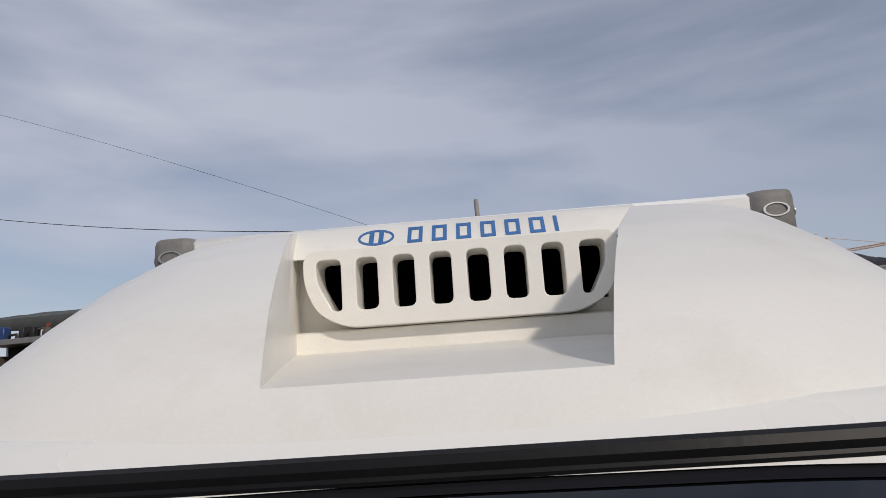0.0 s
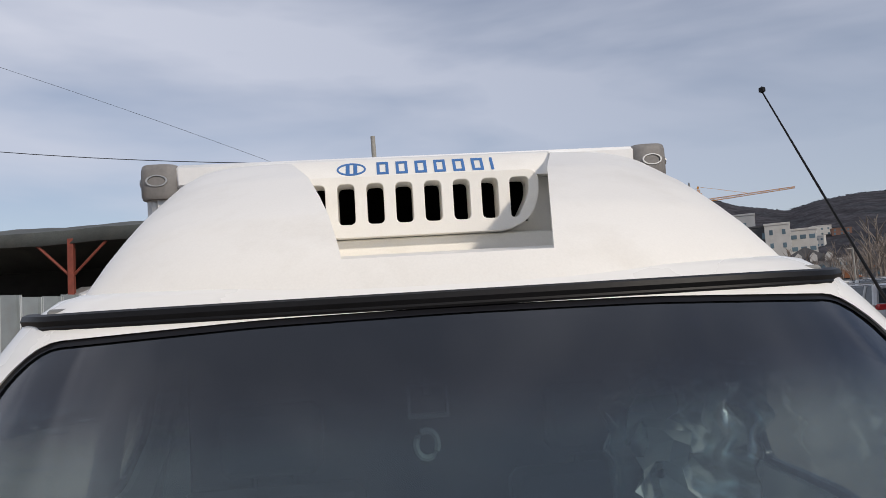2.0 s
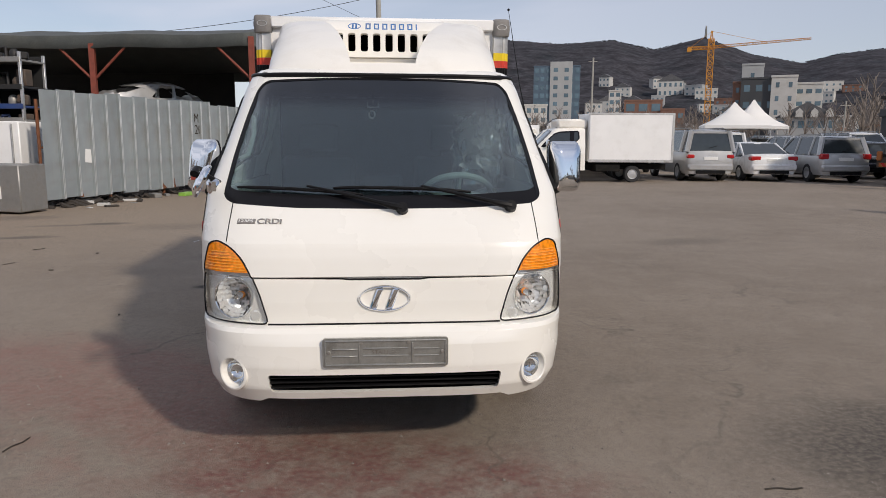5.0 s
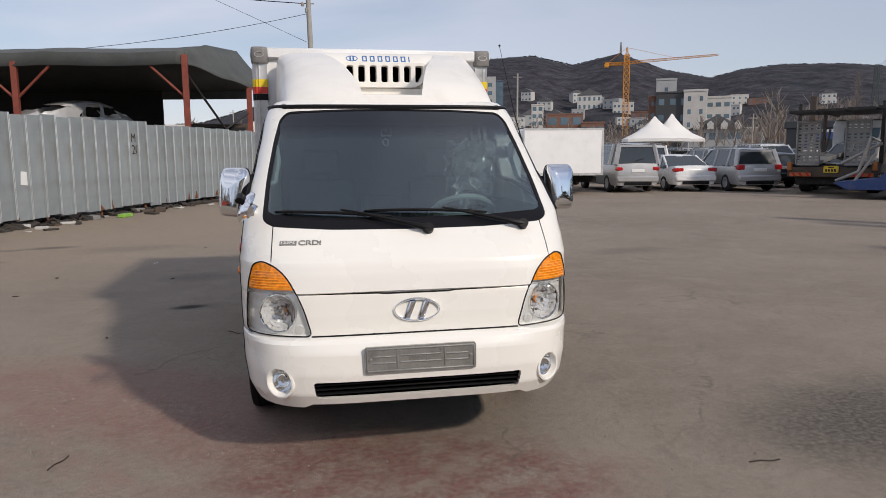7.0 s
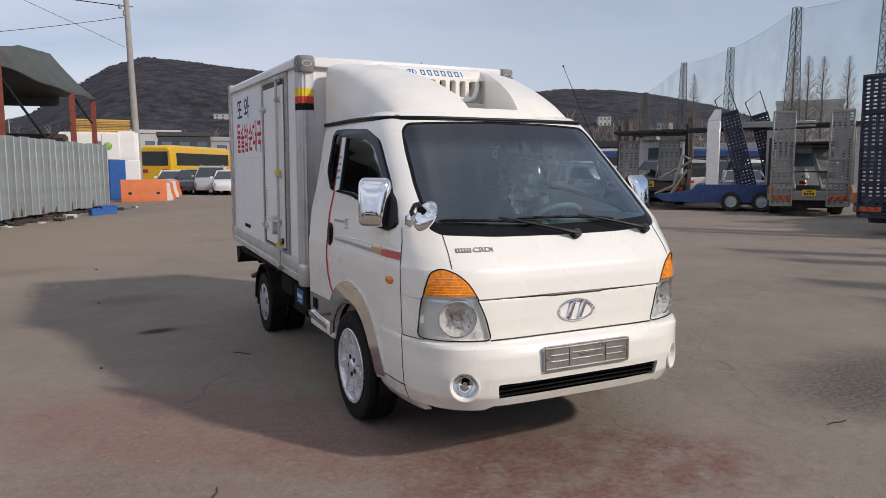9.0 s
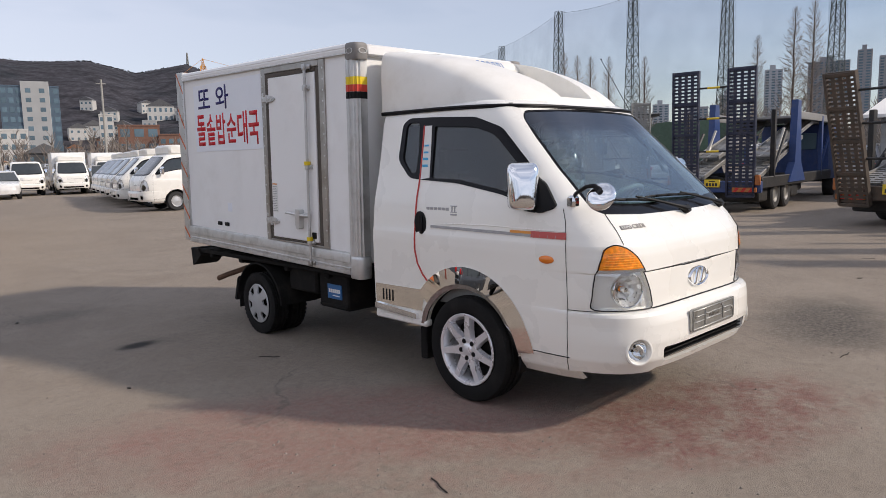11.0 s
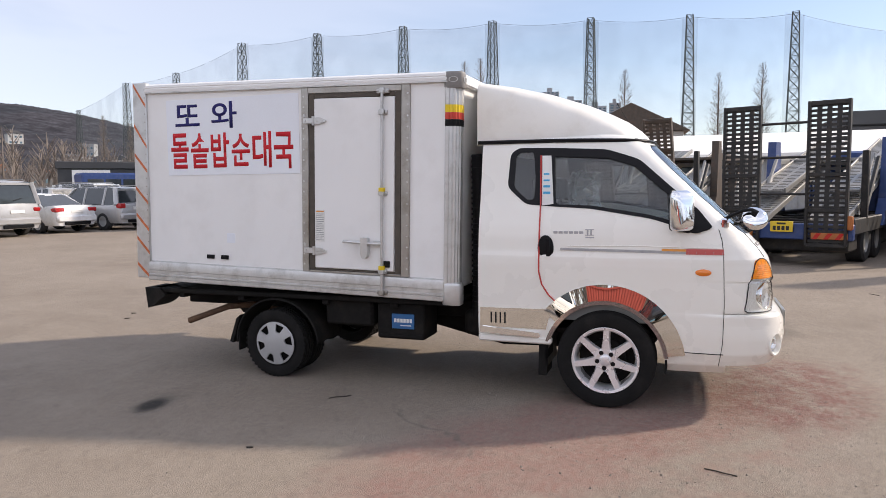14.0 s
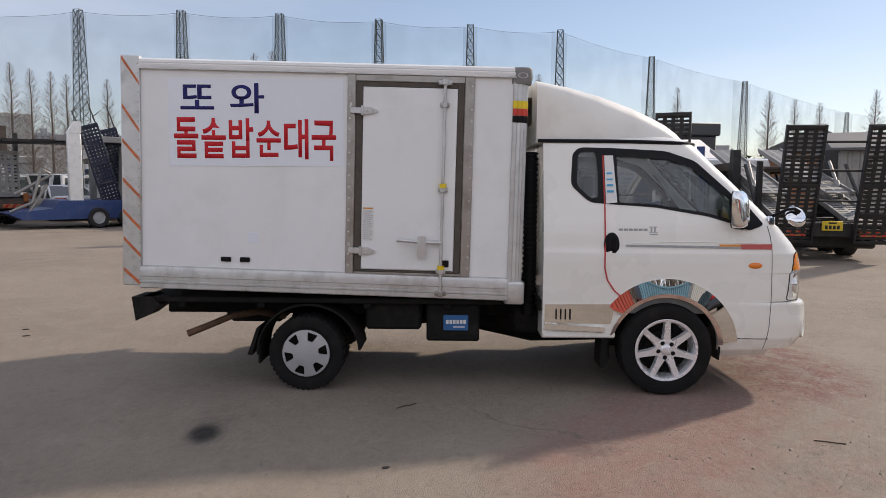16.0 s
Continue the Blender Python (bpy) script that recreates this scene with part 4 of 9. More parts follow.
# mirrors
for s, turn, mx, my in ((-1, -40, -0.925, -0.512), (1, 13, 0.970, -0.485)):
    bm = bmn()
    prof = [(0.30, 0.046), (0.62, 0.043), (0.84, 0.032), (0.95, 0.016), (1.0, -0.006), (1.0, -0.034), (0.97, -0.040)]
    M = pose(mx, my, 1.380, 90, 0, turn)
    rows = []
    base = rounded([(-0.082, -0.128), (0.074, -0.132), (0.092, 0.100), (0.072, 0.138), (-0.076, 0.138), (-0.094, 0.100)], 0.035, 4)
    for k, h in prof:
        rows.append([bm.verts.new(M @ Vector((x * k, z * k, h - 0.15 * z * k * min(max((h + 0.034) / 0.06, 0.0), 1.0)))) for x, z in base])
    ring_faces(bm, rows, caps=False)
    bm.faces.new(rows[0])
    mir = part("side_mirror", bm, M_CHROME, truck, "large chrome door mirror")
    bm = bmn()
    prism(bm, [(x * 0.96, z * 0.96) for x, z in base], "z", -0.046, -0.034, M)
    part("mirror_glass", bm, M_MIRROR, mir)
    bm = bmn()
    prism(bm, [(x * 1.0, z * 1.0) for x, z in base], "z", -0.045, -0.040, M)
    part("mirror_back", bm, M_BLACK, mir)
    bm = bmn()
    tube(bm, [(mx - 0.02 * s, my + 0.02, 1.300), (mx - 0.045 * s, my + 0.015, 1.272), (0.87 * s, -0.54, 1.268), (0.83 * s, -0.56, 1.285)], [0.03, 0.034, 0.036, 0.034], 10)
    part("arm", bm, M_BLACK, mir)
    bm = carve(cab_shell(0.014, -0.004, 1.1, 1.7), [("INTERSECT", side_cut(rounded([(-0.455, 1.49), (-0.60, 1.40), (-0.70, 1.275), (-0.60, 1.232), (-0.53, 1.245), (-0.47, 1.30)], 0.02), s))])
    part("mount", bm, M_BLACK, mir)
n_ = Vector((-0.86, -0.16, 0.46)).normalized()
M = Matrix.Translation((-0.825, -0.955, 1.335)) @ n_.to_track_quat("Z", "Y").to_matrix().to_4x4()
bm = bmn()
lathe(bm, [(0.0, 0.026), (0.03, 0.024), (0.058, 0.017), (0.076, 0.006), (0.082, -0.005), (0.078, -0.014)], M, 32)
rm = part("round_mirror", bm, M_CHROME, truck, "round chrome blind spot mirror on an arm")
bm = bmn()
lathe(bm, [(0.078, -0.013), (0.04, -0.008), (0.0, -0.006)], M, 32)
part("mirror_glass", bm, M_MIRROR, rm)
bm = bmn()
tube(bm, [(-0.79, -0.76, 1.315), (-0.83, -0.80, 1.345), (-0.845, -0.88, 1.385), (-0.85, -0.93, 1.39), (-0.852, -0.965, 1.365)], [0.012, 0.011, 0.011, 0.013, 0.02], 10)
part("arm", bm, M_BLACK, rm)
bm = bmn()
box(bm, -0.845, -0.785, -0.80, -0.74, 1.262, 1.335, 0.014)
part("bracket", bm, M_CHROME, rm)
bm = bmn()
tube(bm, [(0.785, -0.36, 1.60), (0.765, -0.20, 1.83), (0.74, 0.07, 2.28)], [0.0045, 0.003, 0.0016], 8)
lathe(bm, [(0.0, 0.008), (0.007, 0.004), (0.007, -0.004), (0.0, -0.008)], pose(0.74, 0.07, 2.285), 10)
part("antenna", bm, M_BLACK, truck, "thin black whip antenna")

# roof fairing with air duct
FY = (-0.275, -0.24, -0.20, -0.11, 0.0, 0.16, 0.43, 0.69, 0.95)
FZ = (1.860, 1.924, 1.964, 2.030, 2.086, 2.156, 2.243, 2.300, 2.336)


def fair_low(y):
    return float(np.interp(y, (-0.275, 0.0, 0.3, 0.95), (1.856, 1.872, 1.882, 1.884)))


bm = bmn()
rows = []
ny, nx_ = 44, 84
for i in range(ny + 1):
    t = i / ny
    row = []
    for j in range(nx_ + 1):
        u = -1 + 2 * j / nx_
        u = math.copysign(1 - (1 - abs(u)) ** 1.9, u)
        ysafe = -0.275 + 0.11 * abs(u) ** 3.2
        y = ysafe + (0.95 - ysafe) * t ** 1.25
        yc = -0.275 + (0.95 + 0.275) * t ** 1.25
        w = float(np.interp(yc, (-0.27, -0.1, 0.1, 0.4, 0.95), (0.645, 0.668, 0.697, 0.730, 0.748)))
        m = float(np.interp(yc, (-0.26, 0.2, 0.6, 0.95), (4.0, 5.5, 8.5, 14.0)))
        zt, zb = float(np.interp(yc, FY, FZ)), fair_low(yc)
        z = zb + (zt - zb) * (1 - min(abs(u), 0.99999) ** m) ** (1 / m)
        w *= 1 - float(np.interp(yc, (0.4, 0.95), (0.11, 0.03))) * max(0.0, z - zb) / 0.42
        row.append(bm.verts.new((u * w, y, z)))
    rows.append(row)
ring_faces(bm, rows, closed=False, caps=False)
low = [[bm.verts.new((v.co.x * 0.999, v.co.y, fair_low(v.co.y) - 0.02)) for v in row] for row in rows]
ring_faces(bm, low, closed=False, caps=False)
edge_t = [r[0] for r in rows] + rows[-1][1:] + [r[-1] for r in reversed(rows[:-1])] + list(reversed(rows[0][1:-1]))
edge_b = [r[0] for r in low] + low[-1][1:] + [r[-1] for r in reversed(low[:-1])] + list(reversed(low[0][1:-1]))
ring_faces(bm, [edge_t, edge_b], caps=False)
fair_me = mesh_of(bm)
bm = bmn()
plan = [(-0.405, 0.955), (-0.378, 0.60), (-0.265, 0.14), (-0.176, -0.25), (0.168, -0.25), (0.262, 0.14), (0.392, 0.60), (0.415, 0.955)]
floor_z = lambda y: float(np.interp(y, (-0.25, 0.0, 0.60, 0.95), (1.936, 1.962, 2.005, 2.030)))
lo = [bm.verts.new((x, y, floor_z(y))) for x, y in plan]
hi = [bm.verts.new((x, y, 2.8)) for x, y in plan]
ring_faces(bm, [lo, hi])
fairing = part("roof_fairing", carve(fair_me, [("DIFFERENCE", bm)]), M_FAIR, truck, "white glassfibre roof fairing with air duct", 28)
for r, dz, o in ((0.0115, 0.007, 0.003), (0.0050, -0.004, 0.008)):
    bm = bmn()
    front = [(x, front_y(x, 1.862) - 0.002 - o, 1.858 + dz) for x in np.linspace(-0.64, 0.64, 33)]
    side = [(side_x(y, 1.868) + 0.002 + o, y, 1.860 + dz + 0.014 * min(1.0, (y + 0.2) / 0.5)) for y in (-0.17, -0.12, -0.05, 0.05, 0.2, 0.4, 0.65, 0.94)]
    pts = [(-x, y, z) for x, y, z in reversed(side)] + front + side
    tube(bm, pts, r, 8)
    part("rubber_seal", bm, M_BLACK, truck, "black rubber seal under the fairing")

# cooling unit front with slots, in the duct
bm = bmn()
prism(bm, rounded([(-0.352, 2.230), (0.342, 2.230), (0.340, 2.15), (0.312, 2.088), (0.25, 2.056), (-0.26, 2.056), (-0.322, 2.088), (-0.350, 2.15)], 0.05, 5), "y", 0.575, 0.66)
steps = []
for k in range(8):
    cx = -0.005 + (k - 3.5) * 0.0815
    w, b0, t0 = 0.0240, 2.093, 2.208
    pts = [(cx - w, b0), (cx + w, b0), (cx + w, t0), (cx - w, t0)]
    if k == 0:
        pts = [(cx + 0.004, b0), (cx + w, b0), (cx + w, t0), (cx - w - 0.008, t0), (cx - w - 0.006, t0 - 0.05)]
    if k == 7:
        pts = [(cx - w, b0), (cx - 0.004, b0), (cx + w + 0.006, t0 - 0.05), (cx + w + 0.008, t0), (cx - w, t0)]
    steps.append(("DIFFERENCE", prism(bmn(), rounded(pts, 0.016, 4), "y", 0.4, 0.9)))
unit = part("cooling_unit_grille", carve(mesh_of(bm), steps), M_FAIR, truck, "white cooling unit grille with eight slots")
bev = unit.modifiers.new("edge", "BEVEL")
bev.width, bev.segments, bev.limit_method, bev.angle_limit = 0.010, 3, "ANGLE", radians(50)
# lined box behind the slots; its black stands for the shade in there
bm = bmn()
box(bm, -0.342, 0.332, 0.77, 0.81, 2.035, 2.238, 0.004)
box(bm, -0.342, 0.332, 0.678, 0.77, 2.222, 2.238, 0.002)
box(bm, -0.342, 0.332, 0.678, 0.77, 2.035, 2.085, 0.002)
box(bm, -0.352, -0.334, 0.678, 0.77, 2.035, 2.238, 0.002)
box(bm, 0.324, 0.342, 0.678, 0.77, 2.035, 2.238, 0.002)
part("unit_core", bm, M_PIT, unit, "black lined box with the slots' inner shade painted in")
bm = bmn()
box(bm, -0.400, 0.412, 0.61, 0.67, 1.995, 2.054, 0.004)
box(bm, -0.400, 0.412, 0.662, 0.676, 2.045, 2.090, 0.002)
box(bm, -0.400, -0.331, 0.662, 0.676, 2.086, 2.240, 0.002)
box(bm, 0.321, 0.412, 0.662, 0.676, 2.086, 2.240, 0.002)
part("lower_lip", bm, M_FAIR, unit)
bm = bmn()
prism(bm, [(0.592, 2.216), (0.598, 2.228), (0.652, 2.288), (0.72, 2.310), (1.025, 2.340), (1.025, 2.24), (0.70, 2.228)], "x", -0.395, 0.408)
top = part("unit_cover", bm, M_FAIR, unit)
SL = math.atan2(0.060, 0.054)


def on_cover(x, t):
    return Matrix.Translation((x, 0.598 + 0.054 * t, 2.228 + 0.060 * t)) @ Matrix.Rotation(SL, 4, "X")


bm = bmn()
rows = []
for rx, ry, h in ((0.042, 0.029, 0.0), (0.0415, 0.0285, 0.002), (0.037, 0.0225, 0.002), (0.0365, 0.022, 0.0)):
    rows.append([bm.verts.new(on_cover(-0.192, 0.52) @ Vector((x, y, h))) for x, y in ellipse(0, 0, rx, ry, 32)])
ring_faces(bm, rows, caps=False)
for x in (-0.011, 0.011):
    box(bm, x - 0.0055, x + 0.0055, -0.022, 0.022, 0.0, 0.002, 0.0005, on_cover(-0.192, 0.52) @ Matrix.Shear("XY", 4, (0.55, 0)))
part("cover_emblem", bm, M_LOGO, top, "blue oval mark")
for k in range(7):
    bm = bmn()
    x = -0.119 + 0.0553 * k
    M = on_cover(x, 0.52)
    w = 0.034 if k < 6 else 0.009
    box(bm, 0.0, 0.0085, -0.029, 0.029, 0.0, 0.002, 0.0005, M)
    if k < 6:
        box(bm, w - 0.0085, w, -0.029, 0.029, 0.0, 0.002, 0.0005, M)
        box(bm, 0.0085, w - 0.0085, 0.019, 0.029, 0.0, 0.002, 0.0005, M)
        box(bm, 0.0085, w - 0.0085, -0.029, -0.019, 0.0, 0.002, 0.0005, M)
    part("letter_bar", bm, M_LOGO, top)

# ---- cargo box ----
BY0, BY1, BZ0, BZ1 = 1.06, 3.98, 0.70, 2.385
bm = bmn()
box(bm, -0.893, 0.893, 1.075, 3.95, 0.78, 2.36, 0.01)
cargo = part("cargo_box", bm, M_PANEL, truck, "white insulated cargo box")
for s in (-1, 1):
    X0 = 0.893
    # front corner post with flutes
    bm = bmn()
    prof = [(0.80, 1.045)]
    for k in range(9):
        a = radians(-90 + 90 * k / 8)
        r = 0.062 + (0.004 if k % 2 else -0.002)
        prof.append((0.848 + r * math.cos(a), 1.112 + r * math.sin(a) * 1.05))
    prof += [(0.906, 1.12), (0.912, 1.125), (0.912, 1.15), (0.905, 1.155), (0.80, 1.155)]
    pts = [(s * x, y) for x, y in prof]
    prism(bm, pts if s > 0 else pts[::-1], "z", 0.83, 2.29)
    post = part("corner_post", bm, M_ALU, cargo, "fluted aluminium corner post")
    for nm, mat, z0, z1 in (("yellow_band", M_YELLOW, 2.095, 2.150), ("red_band", M_RED, 2.045, 2.094), ("black_band", M_BLACK, 1.995, 2.044)):
        bm = bmn()
        pts = [(s * (x + 0.0015 * (1 if x > 0.85 else 0)), y - (0.0015 if y < 1.1 else 0)) for x, y in prof]
        prism(bm, pts if s > 0 else pts[::-1], "z", z0, z1)
        part(nm, bm, mat, post, "reflective band")
    for nm, z0, z1 in (("top_cap", 2.268, 2.386), ("bottom_cap", 0.676, 0.842)):
        bm = bmn()
        o = rounded([(s * 0.79, 1.02), (s * 0.918, 1.02), (s * 0.918, 1.172), (s * 0.79, 1.172)], 0.05, 5)
        rows = []
        for k, z in ((0.93, z0), (1.0, z0 + 0.012), (1.0, z1 - 0.022), (0.95, z1 - 0.006), (0.86, z1)):
            rows.append([bm.verts.new((s * 0.859 + (x - s * 0.859) * k, 1.096 + (y - 1.096) * k, z)) for x, y in o])
        ring_faces(bm, rows)
        cap = part(nm, bm, M_CAP if nm == "top_cap" else M_ALU, cargo, "grey corner cap")
        if nm == "top_cap":
            for M in (pose(s * 0.919, 1.09, 2.328, 0, 90 * s, 0), pose(s * 0.855, 1.0195, 2.328, 90, 0, 0)):
                bm = bmn()
                lathe(bm, [(0.036, 0.0), (0.036, 0.003), (0.03, 0.003), (0.03, 0.0)], M @ Matrix.Diagonal((0.55, 1, 1, 1)) if M.to_euler().y else M @ Matrix.Diagonal((1, 0.55, 1, 1)), 20)
                part("cap_mark", bm, M_ALU, cap)
    # rails
    bm = bmn()
    pr = [(0.86, 2.322), (0.912, 2.322), (0.915, 2.332), (0.915, 2.346), (0.910, 2.352), (0.914, 2.358), (0.910, 2.376), (0.895, 2.388), (0.86, 2.392)]
    rows = [[bm.verts.new((s * x, y, z)) for x, z in pr] for y in (1.13, 2.0, 3.0, 3.86)]
    ring_faces(bm, rows)
    part("top_rail", bm, M_PANEL, cargo, "white roof rail")
    bm = bmn()
    box(bm, s * 0.893, s * 0.9165, 1.13, 3.86, 2.309, 2.3215, 0.003)
    part("rail_lip", bm, M_ALU, cargo)
    bm = bmn()
    pr = [(0.80, 0.70), (0.912, 0.70), (0.918, 0.706), (0.918, 0.735), (0.912, 0.739), (0.918, 0.743), (0.918, 0.752), (0.911, 0.757), (0.911, 0.785), (0.916, 0.79), (0.916, 0.84), (0.911, 0.858), (0.897, 0.868), (0.80, 0.868)]
    rows = [[bm.verts.new((s * x, y, z + 0.007 * (y - 1.15))) for x, z in pr] for y in (1.15, 2.0, 3.0, 3.86)]
    ring_faces(bm, rows)
    part("bottom_rail", bm, M_ALU, cargo, "ribbed aluminium bottom rail")
    # rear frame with stripes
    bm = bmn()
    box(bm, s * 0.86, s * 0.913, 3.845, 3.985, 0.735, 2.402, 0.006)
    rf = part("rear_frame", bm, M_ALU, cargo, "aluminium rear frame with orange stripes")
    for k, (za, zb) in enumerate(((2.40, 2.22), (2.06, 1.88), (1.81, 1.67), (1.53, 1.40), (1.30, 1.17), (1.10, 0.97), (0.87, 0.76))):
        bm = bmn()
        prism(bm, [(3.975, za), (3.975, za - 0.028), (3.850, zb - 0.028), (3.850, zb)], "x", s * 0.912, s * 0.9155)
        part("stripe", bm, M_TAPE, rf)
    bm = bmn()
    for k in range(24):
        lathe(bm, [(0.0, 0.004), (0.005, 0.003), (0.006, 0.0)], pose(s * 0.913, 3.858, 0.78 + 0.068 * k, 0, 90 * s, 0), 8)
    tagged(part("rivet", bm, M_STEEL, rf), kind="stuff")

bm = bmn()
box(bm, -0.80, 0.80, 1.035, 1.10, 2.30, 2.382, 0.012)
part("front_header", bm, M_PANEL, cargo, "white front header rail")
bm = bmn()
box(bm, -0.90, 0.90, 1.09, 3.9, 2.358, 2.380, 0.01)
part("roof_panel", bm, M_PANEL, cargo)

# the box sits slightly nose-down on its frame
cargo.matrix_basis = Matrix.Translation((0, 1.06, 1.5)) @ Matrix.Rotation(radians(1.15), 4, "X") @ Matrix.Translation((0, -1.06, -1.5))

# side door on the near side, with its frame and fittings
XS = -0.893
bm = bmn()
for y0, y1, z0, z1 in ((1.43, 1.50, 0.868, 2.31), (2.285, 2.345, 0.868, 2.31), (1.50, 2.285, 2.262, 2.31), (1.50, 2.285, 0.868, 0.885)):
    box(bm, XS - 0.016, XS + 0.01, y0, y1, z0, z1, 0.004)
frame_ob = part("door_frame", bm, M_STEEL, cargo, "riveted stainless door frame")
bm = bmn()
for k in range(17):
    z = 0.93 + 0.082 * k
    for y in (1.448, 2.325):
        lathe(bm, [(0.0, 0.004), (0.006, 0.003), (0.008, 0.0)], pose(XS - 0.016, y, z, 0, -90, 0), 8)
tagged(part("rivet", bm, M_ALU, frame_ob), kind="stuff")
bm = bmn()
for y0, y1, z0, z1 in ((1.502, 1.55, 0.886, 2.26), (2.232, 2.283, 0.886, 2.26), (1.55, 2.232, 2.225, 2.26), (1.55, 2.232, 0.886, 0.902)):
    box(bm, XS - 0.012, XS + 0.01, y0, y1, z0, z1, 0.004)
part("door_seal", bm, M_RUBBER, frame_ob, "brown weathered rubber seal")
bm = bmn()
box(bm, XS - 0.020, XS + 0.01, 1.553, 2.230, 0.905, 2.222, 0.006)
leaf = part("cargo_door", bm, M_PANEL, cargo, "white cargo side door, shut")
for z in (2.052, 1.040):
    bm = bmn()
    box(bm, XS - 0.034, XS - 0.014, 2.225, 2.322, z - 0.022, z + 0.022, 0.005)
    prism(bm, rounded([(2.235, z - 0.026), (2.235, z + 0.026), (2.175, z + 0.026), (2.122, z + 0.004), (2.122, z - 0.008), (2.175, z - 0.026)], 0.008), "x", XS - 0.034, XS - 0.018)
    tube(bm, [(XS - 0.030, 2.232, z - 0.034), (XS - 0.030, 2.232, z + 0.034)], 0.012, 12)
    for y in (2.155, 2.20, 2.30):
        lathe(bm, [(0.0, 0.007), (0.007, 0.006), (0.009, 0.0)], pose(XS - 0.034, y, z, 0, -90, 0), 10)
    tube(bm, [(XS - 0.015, 2.318, z + 0.03), (XS - 0.015, 2.318, z + 0.055)], 0.01, 8)
    part("hinge", bm, M_ALU, leaf, "steel strap hinge")
bm = bmn()
tube(bm, [(XS - 0.046, 1.642, 0.735), (XS - 0.046, 1.642, 2.272)], 0.0115, 12)
rod = part("lock_rod", bm, M_ALU, leaf, "galvanised locking rod")
for z, w in ((2.262, 0.05), (2.105, 0.036), (1.500, 0.036), (0.905, 0.036), (0.742, 0.042)):
    bm = bmn()
    box(bm, XS - 0.040, XS - 0.014, 1.642 - w, 1.642 + w, z - 0.017, z + 0.017, 0.005)
    box(bm, XS - 0.062, XS - 0.034, 1.642 - 0.021, 1.642 + 0.021, z - 0.022, z + 0.022, 0.007)
    for y in (1.642 - w * 0.78, 1.642 + w * 0.78):
        lathe(bm, [(0.0, 0.007), (0.006, 0.006), (0.008, 0.0)], pose(XS - 0.040, y, z, 0, -90, 0), 8)
    part("rod_keeper", bm, M_ALU if z > 0.8 else M_STEEL, rod)
for z in (1.527, 0.932):
    bm = bmn()
    tube(bm, [(XS - 0.046, 1.642, z - 0.014), (XS - 0.046, 1.642, z + 0.016)], 0.025, 12)
    part("collar", bm, M_YELLOW, rod, "yellow rod collar")
bm = bmn()
tube(bm, [(XS - 0.048, 1.642, 1.115), (XS - 0.055, 1.72, 1.115), (XS - 0.055, 1.965, 1.125)], [0.012, 0.012, 0.010], 10)
box(bm, XS - 0.060, XS - 0.018, 1.655, 1.715, 1.098, 1.134, 0.006)
prism(bm, rounded([(1.755, 1.16), (1.815, 1.16), (1.815, 1.03), (1.80, 1.0), (1.77, 1.0), (1.755, 1.03)], 0.012), "x", XS - 0.066, XS - 0.018)
part("latch_handle", bm, M_ALU, leaf, "grey latch handle with hasp")
bm = bmn()
box(bm, XS - 0.030, XS - 0.016, 1.585, 1.635, 0.936, 0.985, 0.006)
part("door_stop", bm, M_BLACK, leaf, "small black door catch")
bm = bmn()
box(bm, XS - 0.0225, XS - 0.019, 2.140, 2.222, 1.115, 1.362, 0.001)
lab = part("notice_label", bm, M_PAPER, leaf, "white notice sticker with fine print")
bm = bmn()
for k in range(15):
    box(bm, XS - 0.024, XS - 0.0215, 2.148 + 0.012 * (k % 4 == 1), 2.214, 1.125 + 0.0145 * k, 1.130 + 0.0145 * k, 0.0005)
part("print_line", bm, M_STRIPE_G, lab)
bm = bmn()
box(bm, XS - 0.0242, XS - 0.0215, 2.146, 2.216, 1.346, 1.356, 0.0005)
part("label_heading", bm, M_STRIPE_O, lab)

# sign on the side
bm = bmn()
box(bm, XS - 0.0035, XS + 0.002, 2.362, 3.635, 1.672, 2.300, 0.001)
sign = part("side_sign", bm, M_SHEET, cargo, "white sign sheet with navy and red lettering")
sign.matrix_basis = cargo.matrix_basis.inverted()


def on_side(y, z, o=0.0030):
    return Matrix(((0, 0, -1, XS - 0.0036), (-1, 0, 0, y), (0, 1, 0, z), (0, 0, 0, 1)))


for word, y, z, w, h, mat in (("또", 3.545, 2.078, 0.245, 0.178, M_INKBLUE), ("와", 3.185, 2.052, 0.250, 0.216, M_INKBLUE)):
    lettering("sign_letter", word, (w, h), on_side(y, z), mat, sign, 0.016, thick=0.0005)
for k, word in enumerate("돌솥밥순대국"):
    lettering("sign_letter", word, (0.178, (0.295, 0.290, 0.285, 0.262, 0.290, 0.290)[k]), on_side(3.598 - 0.2005 * k, 1.728 + (0.0, 0.0, 0.004, 0.012, -0.004, -0.014)[k]), M_INKRED, sign, 0.020, thick=0.0005)
for y0, y1 in ((3.19, 3.262), (3.05, 3.122)):
    bm = bmn()
    box(bm, XS - 0.014, XS + 0.002, y0, y1, 0.972, 1.006, 0.005)
    box(bm, XS - 0.018, XS - 0.01, y0 + 0.02, y1 - 0.02, 0.982, 0.996, 0.003)
    part("marker_lamp", bm, M_BLACK, cargo, "small black marker lamp").location.z = -0.042
bm = bmn()
box(bm, XS - 0.0025, XS + 0.002, 2.985, 3.065, 1.105, 1.185, 0.001)
part("repair_patch", bm, M_SHEET, cargo, "small white repair patch").location.z = -0.036

